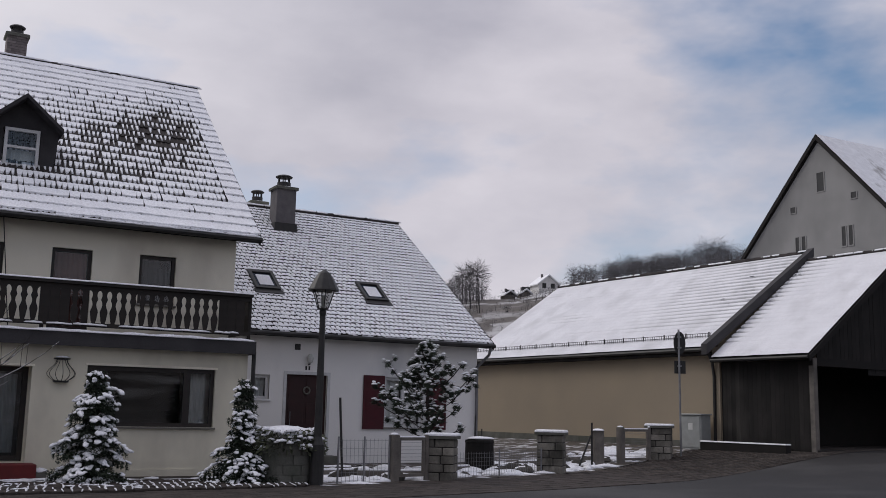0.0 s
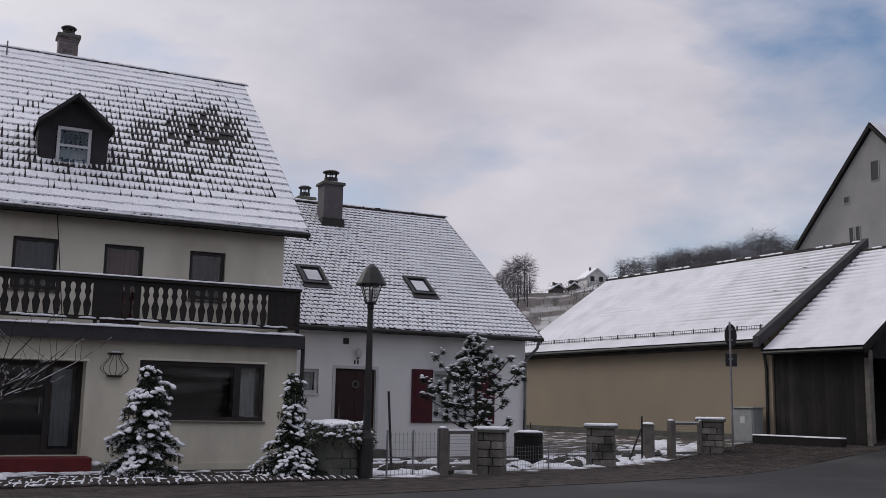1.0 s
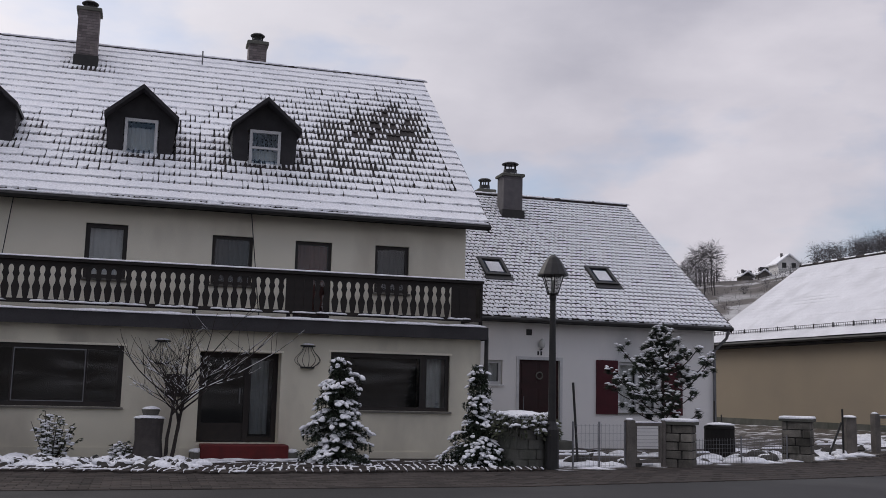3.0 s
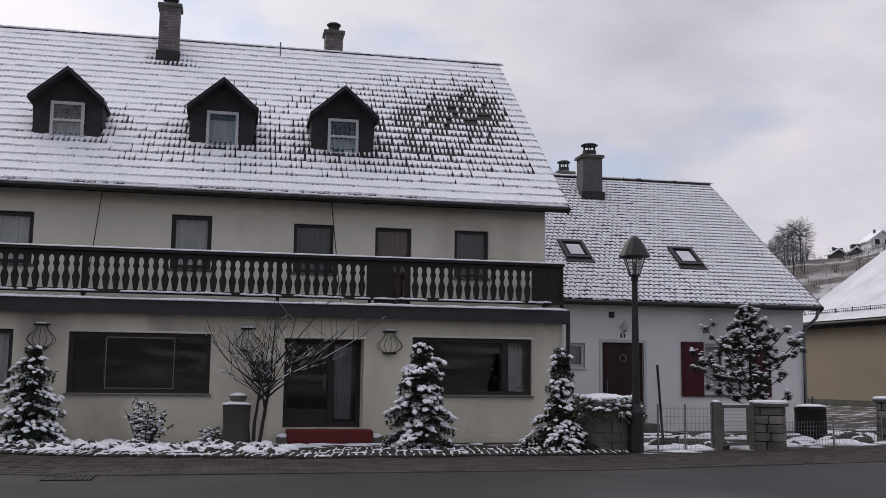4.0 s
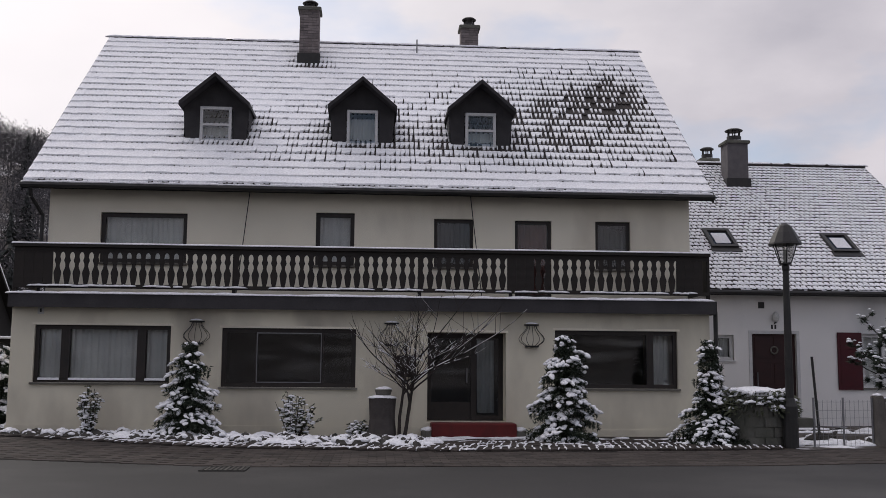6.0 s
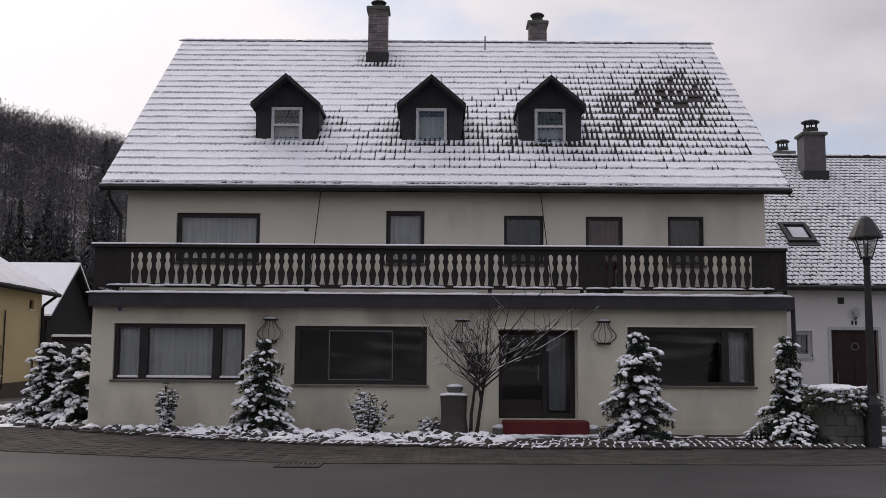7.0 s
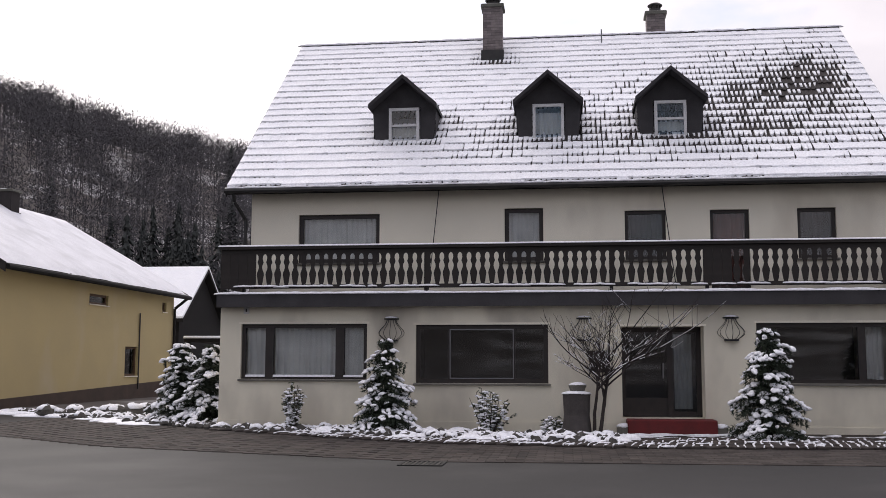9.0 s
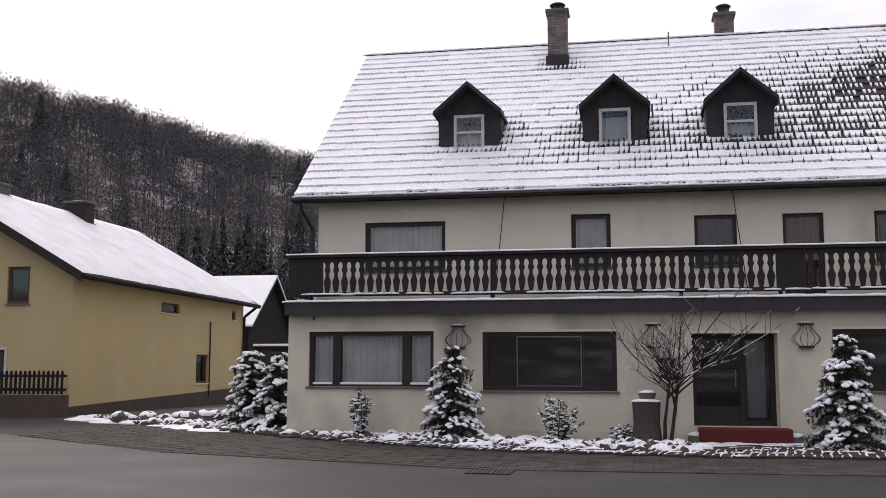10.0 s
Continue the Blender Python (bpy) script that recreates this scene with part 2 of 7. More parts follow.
M["lamp_glass"] = glass_material("lantern_glass", (0.8, 0.8, 0.78), 0.8)
M["terracotta"] = material("weathered_pot", (0.075, 0.066, 0.062), (0.045, 0.04, 0.038), 0.9, 5, 50, 0.3, 0.01)
M["plate"] = material("pale_enamel", (0.6, 0.6, 0.58), (0.5, 0.5, 0.48), 0.5, 8, 60, 0.1, 0.003)
M["print"] = material("dark_print", (0.05, 0.05, 0.05), None, 0.6)
M["cabinet"] = material("grey_plastic_cabinet", (0.32, 0.33, 0.32), (0.26, 0.27, 0.26), 0.6, 4, 50, 0.1, 0.003)
M["chimney_dark"] = material("dark_slate_hung_chimney", (0.036, 0.031, 0.03), (0.024, 0.021, 0.021), 0.9, 4, 50, 0.3, 0.01)
M["pillar_stone"] = material("weathered_sandstone_block", (0.27, 0.25, 0.215), (0.14, 0.13, 0.112), 0.92, 4, 30, 0.55, 0.02, objrand=0.4, stain=(0.075, 0.072, 0.06), stain_scale=2.6, stain_at=(0.52, 0.7))
M["wood_board"] = material("weathered_dark_boarding", (0.024, 0.021, 0.02), (0.013, 0.012, 0.011), 0.9, 2, 40, 0.35, 0.01, objrand=0.4, stain=(0.05, 0.046, 0.042), stain_scale=0.9, stain_at=(0.5, 0.75))
M["frame_brown"] = material("brown_wooden_window_frame", (0.12, 0.07, 0.04), (0.08, 0.048, 0.03), 0.6, 5, 50, 0.15, 0.003)
M["plinth_brown"] = material("brown_rendered_plinth", (0.1, 0.072, 0.058), (0.07, 0.052, 0.043), 0.9, 2, 50, 0.3, 0.01)
M["snow_settled"] = material("thin_settled_snow", (0.76, 0.76, 0.79), (0.66, 0.66, 0.69), 0.8, 1.2, 26, 0.35, 0.02, stain=(0.55, 0.55, 0.57), stain_scale=0.9, stain_at=(0.5, 0.7))
M["boulder"] = material("dark_wet_stone", (0.1, 0.093, 0.082), (0.05, 0.047, 0.042), 0.9, 5, 35, 0.5, 0.02, objrand=0.35)

# ---- building tools ----
class Geo:
    """Vertices and faces of one mesh; m places what is added."""
    def __init__(self, m=None):
        self.v, self.f, self.m = [], [], m or Matrix()

    def add(self, vs, fs):
        k = len(self.v)
        self.v += [tuple(self.m @ Vector(p)) for p in vs]
        self.f += [tuple(k + i for i in f) for f in fs]
        return self

    def box(self, x0, x1, y0, y1, z0, z1):
        return self.add([(x0, y0, z0), (x1, y0, z0), (x1, y1, z0), (x0, y1, z0), (x0, y0, z1), (x1, y0, z1), (x1, y1, z1), (x0, y1, z1)],
                        [(3, 2, 1, 0), (4, 5, 6, 7), (0, 1, 5, 4), (1, 2, 6, 5), (2, 3, 7, 6), (3, 0, 4, 7)])

    def bbox(self, x0, x1, y0, y1, z0, z1, b=0.01):
        """A box with chamfered edges round its top and its uprights."""
        def ring(i, z):
            return [(x0 + i, y0 + b + i, z), (x0 + b + i, y0 + i, z), (x1 - b - i, y0 + i, z), (x1 - i, y0 + b + i, z), (x1 - i, y1 - b - i, z), (x1 - b - i, y1 - i, z), (x0 + b + i, y1 - i, z), (x0 + i, y1 - b - i, z)]
        vs = ring(0, z0) + ring(0, z1 - b) + ring(b, z1)
        fs = [tuple(range(7, -1, -1)), tuple(range(16, 24))]
        for r in (0, 8):
            fs += [(r + i, r + (i + 1) % 8, r + 8 + (i + 1) % 8, r + 8 + i) for i in range(8)]
        return self.add(vs, fs)

    def tube(self, p, q, r0, r1=None, n=6, caps=True):
        p, q = Vector(p), Vector(q)
        r1 = r0 if r1 is None else r1
        d = (q - p)
        a = d.orthogonal().normalized()
        b = d.normalized().cross(a)
        vs = [p + (a * math.cos(t) + b * math.sin(t)) * r0 for t in (2 * math.pi * i / n for i in range(n))]
        vs += [q + (a * math.cos(t) + b * math.sin(t)) * r1 for t in (2 * math.pi * i / n for i in range(n))]
        fs = [(i, (i + 1) % n, n + (i + 1) % n, n + i) for i in range(n)]
        if caps:
            fs += [tuple(range(n - 1, -1, -1)), tuple(range(n, 2 * n))]
        return self.add(vs, fs)

    def path(self, pts, r, n=6):
        for p, q in zip(pts, pts[1:]):
            self.tube(p, q, r, r, n)
        return self

    def lathe(self, rings, n=16, c=(0, 0, 0)):
        """rings: (radius, z) from the bottom up."""
        vs = [(c[0] + r * math.cos(2 * math.pi * i / n), c[1] + r * math.sin(2 * math.pi * i / n), c[2] + z) for r, z in rings for i in range(n)]
        fs = [(k * n + i, k * n + (i + 1) % n, (k + 1) * n + (i + 1) % n, (k + 1) * n + i) for k in range(len(rings) - 1) for i in range(n)]
        fs += [tuple(range(n - 1, -1, -1)), tuple((len(rings) - 1) * n + i for i in range(n))]
        return self.add(vs, fs)

    def prism(self, poly, d, axis="y", at=0.0):
        """poly in the plane across axis (x, z for y; y, z for x; x, y for z), drawn out by d from at."""
        def P(a, b, c):
            return {"y": (a, c, b), "x": (c, a, b), "z": (a, b, c)}[axis]
        n = len(poly)
        vs = [P(a, b, at) for a, b in poly] + [P(a, b, at + d) for a, b in poly]
        return self.add(vs, [tuple(range(n)), tuple(range(2 * n - 1, n - 1, -1))] + [(i, n + i, n + (i + 1) % n, (i + 1) % n) for i in range(n)])

    def wall(self, a0, a1, z0, z1, y0, y1, holes=()):
        """A wall along x with openings (a, b, zlow, zhigh) that go right through it."""
        xs = sorted({a0, a1, *(v for h in holes for v in h[:2])})
        zs = sorted({z0, z1, *(v for h in holes for v in h[2:])})
        solid = {}
        for i in range(len(xs) - 1):
            for k in range(len(zs) - 1):
                cx, cz = (xs[i] + xs[i + 1]) / 2, (zs[k] + zs[k + 1]) / 2
                solid[i, k] = not any(h[0] < cx < h[1] and h[2] < cz < h[3] for h in holes)
        for (i, k), s in solid.items():
            if not s:
                continue
            x, X, z, Z = xs[i], xs[i + 1], zs[k], zs[k + 1]
            self.add([(x, y0, z), (X, y0, z), (X, y0, Z), (x, y0, Z)], [(0, 1, 2, 3)])
            self.add([(x, y1, z), (X, y1, z), (X, y1, Z), (x, y1, Z)], [(3, 2, 1, 0)])
            if not solid.get((i - 1, k)):
                self.add([(x, y0, z), (x, y1, z), (x, y1, Z), (x, y0, Z)], [(3, 2, 1, 0)])
            if not solid.get((i + 1, k)):
                self.add([(X, y0, z), (X, y1, z), (X, y1, Z), (X, y0, Z)], [(0, 1, 2, 3)])
            if not solid.get((i, k - 1)):
                self.add([(x, y0, z), (X, y0, z), (X, y1, z), (x, y1, z)], [(3, 2, 1, 0)])
            if not solid.get((i, k + 1)):
                self.add([(x, y0, Z), (X, y0, Z), (X, y1, Z), (x, y1, Z)], [(0, 1, 2, 3)])
        return self

    def blob(self, c, r, seed=0, n=9, rows=4, low=-0.25, rough=0.25):
        """A soft uneven lump: radii r, flattened below at low."""
        rnd = random.Random(seed)
        ph = [rnd.uniform(0, 6.28) for _ in range(4)]
        vs = []
        for k in range(rows + 1):
            e = math.asin(low) + (math.pi / 2 - math.asin(low)) * k / rows
            for i in range(n):
                a = 2 * math.pi * i / n
                w = 1 + rough * (0.5 * math.sin(2 * a + ph[0] + e) + 0.35 * math.sin(3 * a + ph[1]) + 0.25 * math.sin(5 * a + ph[2] + 2 * e))
                vs.append((c[0] + r[0] * w * math.cos(e) * math.cos(a), c[1] + r[1] * w * math.cos(e) * math.sin(a), c[2] + r[2] * math.sin(e) * (1 + rough * 0.4 * math.sin(a + ph[3]))))
        fs = [(k * n + i, k * n + (i + 1) % n, (k + 1) * n + (i + 1) % n, (k + 1) * n + i) for k in range(rows) for i in range(n)] + [tuple(range(n - 1, -1, -1))]
        return self.add(vs, fs)


def mesh_of(name, geo, mat, smooth=False):
    me = bpy.data.meshes.new(name)
    me.from_pydata(geo.v, [], geo.f)
    if mat:
        me.materials.append(mat)
    if smooth:
        me.polygons.foreach_set("use_smooth", [True] * len(me.polygons))
    me.update()
    return me


def hang(ob, parent):
    """Parents ob, whose coordinates are the world's, without moving it."""
    ob.parent = parent
    inv = Matrix()
    p = parent
    while p is not None:
        inv = inv @ p.matrix_basis.inverted() @ Matrix() if p.parent is None else inv
        p = p.parent
    ob.matrix_parent_inverse = inv
    return ob


def part(name, geo, mat, parent=None, label="", smooth=False, kind=""):
    ob = new(name, geo if isinstance(geo, bpy.types.Mesh) else mesh_of(name, geo, mat, smooth))
    if parent is not None:
        ob.parent = parent
        top = parent
        while top.parent is not None:
            top = top.parent
        ob.matrix_parent_inverse = top.matrix_basis.inverted() if parent is top else Matrix()
    return tagged(ob, label, kind=kind)


def thing(name, loc, label, category, group="", kind=""):
    ob = new(name)
    ob.empty_display_size = 0.3
    ob.matrix_basis = Matrix.Translation(loc)
    return tagged(ob, label, category, group, kind)


def smooth01(t):
    t = max(0.0, min(1.0, t))
    return t * t * (3 - 2 * t)


def ease(v, a, b):
    return smooth01((v - a) / (b - a))


# ---- the lie of the land ----
def hill_height(x, y):
    d, az = math.hypot(x, y), math.degrees(math.atan2(x, y))
    pts = [(-180, 26), (-90, 40), (-50, 88), (-34, 88), (-27, 81), (-18, 67), (-5, 32), (20, 28), (29, 33), (33, 33), (37, 37), (46, 40), (60, 42), (100, 30), (180, 26)]
    for (a, h), (b, g) in zip(pts, pts[1:]):
        if a <= az <= b:
            top = h + (g - h) * (az - a) / (b - a)
            break
    near, far = (120, 380) if az < 15 else (95, 300)
    return top * ease(d, near, far) * (1 + 0.06 * noise.noise(Vector((x / 60, y / 60, 0))))


def gz(x, y):
    """Height of the ground near the houses: it climbs to the barn."""
    return 0.62 * ease(x, 17, 29) * ease(y, 2, 16) + 0.25 * ease(-x, 16, 34) * ease(y, 20, 40)


def build_ground():
    def axis():
        a = [i * 1.5 for i in range(0, 28)]
        s = 1.5
        while a[-1] < 2600:
            s *= 1.13
            a.append(a[-1] + s)
        return sorted({-v for v in a} | set(a))
    xs = ys = axis()
    n = len(xs)
    vs = [(x, y, gz(x, y) - 0.03 + hill_height(x, y)) for y in ys for x in xs]
    fs = [(j * n + i, j * n + i + 1, (j + 1) * n + i + 1, (j + 1) * n + i) for j in range(n - 1) for i in range(n - 1)]
    ob = part("ground", Geo().add(vs, fs), M["hillside"], smooth=True)
    tagged(ob, "valley ground rising to patchy snow-covered hillsides", "ground", kind="structure")


def strip(name, near, far, mat, lift, label, cat, step=0.7, across=6, smooth=True):
    """A sheet on the ground between two polylines (same number of points)."""
    def resample(line, n):
        seg = [math.dist(p, q) for p, q in zip(line, line[1:])]
        tot, out, k, acc = sum(seg), [], 0, 0.0
        for i in range(n):
            s = tot * i / (n - 1)
            while k < len(seg) - 1 and acc + seg[k] < s:
                acc += seg[k]
                k += 1
            f = (s - acc) / seg[k]
            out.append((line[k][0] + (line[k + 1][0] - line[k][0]) * f, line[k][1] + (line[k + 1][1] - line[k][1]) * f))
        return out
    n = max(3, int(sum(math.dist(p, q) for p, q in zip(far, far[1:])) / step))
    a, b = resample(near, n), resample(far, n)
    vs, w = [], across + 1
    for p, q in zip(a, b):
        for k in range(w):
            x, y = p[0] + (q[0] - p[0]) * k / across, p[1] + (q[1] - p[1]) * k / across
            vs.append((x, y, gz(x, y) + lift))
    fs = [(i * w + k, (i + 1) * w + k, (i + 1) * w + k + 1, i * w + k + 1) for i in range(n - 1) for k in range(across)]
    return tagged(part(name, Geo().add(vs, fs), mat, smooth=smooth), label, cat, kind="structure")


ROAD_EDGE = [(-70, 62), (-40, 42), (-26, 31), (-15, 22.5), (-8.5, 18.0), (-2.2, 15.9), (6.3, 16.2), (13, 17.6), (29.7, 22.4), (60, 31)]
BED_EDGE = [(-70, 66), (-40, 46), (-27, 36), (-15.5, 28.2), (-8.3, 22.7), (-3.0, 19.5), (1.5, 18.7), (8.4, 19.4), (16.8, 22.4), (26.5, 27.2)]


def edge_y(line, x):
    for (a, b), (c, d) in zip(line, line[1:]):
        if a <= x <= c:
            return b + (d - b) * (x - a) / (c - a)
    return line[-1][1]


build_ground()
strip("road", [(-70, -30), (-50, -30), (-35, -30), (-20, -30), (-8, -30), (0, -30), (8, -30), (20, -30), (40, -30), (70, -30)], ROAD_EDGE, M["asphalt"], 0.0, "worn damp grey asphalt road", "road", 1.2, 30)
strip("pavement", ROAD_EDGE, BED_EDGE[:-1] + [(60, 34)], M["joint"], 0.004, "sandy bed under the grey-brown pavers", "pavement", 0.7, 4)
strip("forecourt", [(-15.5, 28.2), (-8.3, 22.7), (-3.0, 19.5), (1.5, 18.7), (8.4, 19.4)], [(-15.5, 40), (-8.3, 30), (-3, 24), (1.5, 24), (8.4, 30)], M["soil"], 0.006, "dark soil and stone bed before the house", "bed", 0.6, 10)
strip("garden", [(8.4, 19.4), (16.8, 22.4), (26.5, 27.2)], [(8.4, 30), (16.8, 34), (27, 45)], M["garden"], 0.01, "small front garden under thin patchy snow", "garden", 0.6, 12)
strip("yard", [(24.5, 21.3), (29.7, 22.6), (60, 31.2)], [(26.5, 29), (40, 29), (60, 40)], M["paver"], 0.012, "bare grey yard in front of the open shed", "yard", 0.8, 8)


# ---- roofs ----
def tile_slope(roof, o, u, v, nu, nv, cover, parts_in=None, tile_w_rolls=2, thick=0.035, snow_h=0.035, seed=1, tiles=True, stagger=False, line=1.0, notch=0.2):
    """Rows of pan tiles on a slope and the snow that lies on each. o: lower corner, u: along the eave, v: up the slope.
    cover(s, t): 0 bare to 1 buried. parts_in(s, t): tiles that become pieces of their own."""
    o, u, v = Vector(o), Vector(u), Vector(v)
    n = u.cross(v).normalized()
    if n.z < 0:
        n = -n
    eu, ev = u.normalized(), v.normalized()
    tw, th = u.length / nu, v.length / nv
    rnd = random.Random(seed)
    frame3 = Matrix((eu, ev, n)).transposed().to_4x4()
    prof = []
    for k in range(tile_w_rolls):
        a = tw * k / tile_w_rolls
        w = tw / tile_w_rolls
        prof += [(a + 0.004, 0.0), (a + w * 0.55, 0.0), (a + w * 0.75, 0.022), (a + w * 0.97, 0.012)]
    L = th * 1.18
    tvs = [(x, 0, thick + z + 0.012) for x, z in prof] + [(x, L, 0.004 + z) for x, z in prof] + [(x, 0.002, 0.0) for x, z in prof]
    k = len(prof)
    tfs = [(i, i + 1, k + i + 1, k + i) for i in range(k - 1)] + [(2 * k + i, 2 * k + i + 1, i + 1, i) for i in range(k - 1)]
    piece = mesh_of("tile", Geo().add(tvs, tfs), M["tile_piece"]) if parts_in else None
    rest, snow, made = Geo(), Geo(), 0
    for j in range(nv):
        for i in range(nu):
            s, t = (i + 0.5) / nu, (j + 0.5) / nv
            if stagger and j % 2 and i == nu - 1:
                continue
            base = o + u * ((i + (0.5 if stagger and j % 2 else 0)) / nu) + v * (j / nv)
            if tiles:
                m = Matrix.Translation(base + n * rnd.uniform(0, 0.006)) @ frame3 @ Matrix.Rotation(rnd.uniform(-0.008, 0.008), 4, "Z")
                if parts_in and made < 300 and parts_in(s, t):
                    ob = new("tile", piece)
                    ob.parent = roof
                    ob.matrix_parent_inverse = Matrix()
                    ob.matrix_basis = m
                    ob.location -= TOP_OF[roof]
                    made += 1
                else:
                    rest.m = m
                    rest.add(tvs, tfs)
            for q in range(tile_w_rolls):
                c = cover(s + (q - 0.5) * 0.5 / nu, t)
                c += rnd.uniform(-0.14, 0.14) * min(1.0, 4 * (1 - c))
                if c < 0.08:
                    continue
                w = tw / tile_w_rolls
                bare = max(0.0, 1 - c)
                drift = noise.noise(Vector((s * nu * 0.35, j * 1.7, seed)))
                e = th * (0.04 + 0.42 * bare * rnd.uniform(0.6, 1.3)) * line if bare > 0.05 else (th * rnd.uniform(-0.01, 0.1) * line if bare > 0.025 else -0.006)
                side = w * (0.74 * min(1, bare * 1.7)) * rnd.uniform(0.75, 1.25) if bare > notch else -0.002
                a, b = q * w - 0.002, (q + 1) * w + 0.002 - side
                if side > 0 and rnd.random() < 0.2:
                    side *= 0.35
                h = snow_h * (0.5 + 0.6 * min(1, c)) * rnd.uniform(0.85, 1.15)
                z0, z1 = thick + 0.012, 0.0
                f = lambda y: z0 + (z1 - z0) * y / L + 0.014
                snow.m = Matrix.Translation(base) @ frame3
                top = th * 1.04
                if side > 0:
                    mid = e + (top - e) * rnd.uniform(0.32, 0.62)
                    bt = b + side * (1.0 if bare < 0.62 else 0.4)
                    j1 = rnd.uniform(-0.5, 0.5) * side * 0.5
                    vs = [(a + j1, e - 0.006, f(e) - 0.01), (b + j1, e - 0.006, f(e) - 0.01), (a + 0.006 + j1, e + 0.03, f(e) + h), (b - 0.006 + j1, e + 0.03, f(e) + h),
                          (a, mid, f(mid) + h), (b + side * (0.62 if bare < 0.62 else 0.15), mid, f(mid) + h), (a, top, f(top) + h * 0.9 + thick * 0.3), (bt, top, f(top) + h * 0.9 + thick * 0.3),
                          (b + 0.006 + j1, e, f(e) - 0.012), (b + side * (0.62 if bare < 0.62 else 0.15) + 0.008, mid, f(mid) - 0.012), (bt + 0.008, top, f(top) - 0.012), (a - 0.004 + j1, e, f(e) - 0.012), (a - 0.004, top, f(top) - 0.012)]
                    fs = [(0, 1, 3, 2), (2, 3, 5, 4), (4, 5, 7, 6), (3, 8, 9, 5), (5, 9, 10, 7), (2, 4, 11), (4, 6, 12, 11)]
                elif drift > 0.2 and bare < 0.12:
                    # the snow bridges the step to the course below
                    w0, w1 = rnd.uniform(0.04, 0.08), rnd.uniform(0.04, 0.08)
                    vs = [(a, e - w0, f(e) - 0.03 + h * 0.45), (b, e - w1, f(e) - 0.03 + h * 0.45), (a, e + 0.03, f(e) + h * 0.9), (b, e + 0.03, f(e) + h * 0.9), (a, top, f(top) + h * 0.9 + thick * 0.3), (b, top, f(top) + h * 0.9 + thick * 0.3)]
                    fs = [(0, 1, 3, 2), (2, 3, 5, 4)]
                else:
                    vs = [(a, e - 0.006, f(e) - 0.01), (b, e - 0.006 + rnd.uniform(-.012, .012) * line, f(e) - 0.01), (a, e + 0.025, f(e) + h), (b, e + 0.025, f(e) + h), (a, top, f(top) + h * 0.9 + thick * 0.3), (b, top, f(top) + h * 0.9 + thick * 0.3)]
                    fs = [(0, 1, 3, 2), (2, 3, 5, 4)]
                snow.add(vs, fs)
    if rest.v:
        part("tile_field", rest, M["tile"], roof, kind="stuff")
    if snow.v:
        part("snow", snow, M["snow"], roof, "thin snow lying on the tiles", kind="stuff")


TOP_OF = {}


def snow_sheet(roof, o, u, v, courses, h=0.07, show=lambda s, t: 0.0, seed=1, nx=70, under=True, nose=0.0, bridged=None, tiles=46, mat="snow"):
    """Deep snow on a slope: long soft courses whose lower edges show where the cover is thin."""
    o, u, v = Vector(o), Vector(u), Vector(v)
    n = u.cross(v).normalized()
    n = -n if n.z < 0 else n
    tile, sn, th = Geo(), Geo(), v.length / courses
    ev = v.normalized()
    rnd = random.Random(seed * 31)
    for j in range(courses):
        vs, ts = [], []
        # from tile to tile the snow sags differently, and here and there bridges the step to the course below
        lap = [rnd.gauss(0, 1) for _ in range(tiles + 2)]
        shut = [rnd.random() for _ in range(tiles + 2)]
        for i in range(nx + 1):
            s, t = i / nx, j / courses
            base = o + u * s + v * t
            w = noise.noise(Vector((s * 30, j * 2.3, seed))) + 0.7 * noise.noise(Vector((s * 90, j * 5.1, seed + 4)))
            k = max(0.0, min(1.0, show(s, t) + 0.25 * w * show(s, t)))
            e = th * (0.3 + 0.3 * w) * k
            hh = h * (1 + 0.12 * noise.noise(Vector((s * 9, t * 9, seed))))
            step = 0.006 + 0.03 * k
            kk = min(1.0, k * 4)
            if nose:
                q = int(s * tiles + 0.5 * (j % 2))
                e = max(-0.012, e * (1 + 0.35 * lap[q]) + 0.006 * lap[q] + 0.012 * noise.noise(Vector((s * 60, j * 3.7, seed))))
                low = nose - 0.004
                if bridged and shut[q] + 0.25 * w < bridged(s, t):
                    low, e = 0.004, -0.012 + 0.2 * max(e, 0)
                vs += [base + ev * e + n * low, base + ev * (e + 0.025) + n * (nose + hh), base + ev * th * 0.55 + n * (nose * 0.5 + hh), base + ev * (th * 1.02) + n * (nose * 0.2 + 0.015)]
            else:
                vs += [base + ev * e + n * (0.02 * kk + (1 - kk) * hh * 0.95), base + ev * (e + 0.03) + n * (hh + step * 0.6 * kk), base + ev * th * 0.5 + n * (hh + step * 0.4 * kk), base + ev * (th * 1.02) + n * hh * 0.96]
            ts += [base + n * 0.03, base + ev * th * 1.05 + n * 0.008]
        sn.add(vs, [(i * 4 + q, (i + 1) * 4 + q, (i + 1) * 4 + q + 1, i * 4 + q + 1) for i in range(nx) for q in range(3)])
        tile.add(ts, [(i * 2, (i + 1) * 2, (i + 1) * 2 + 1, i * 2 + 1) for i in range(nx)])
    if under:
        part("tile_course", tile, M["tile"], roof, kind="stuff")
    part("snow", sn, M[mat], roof, "smooth snow", smooth=True, kind="stuff")


def roof_part(house, geo, mat, label=""):
    r = part("roof", geo, mat, house, label)
    TOP_OF[r] = Vector((0, 0, 0))
    return r


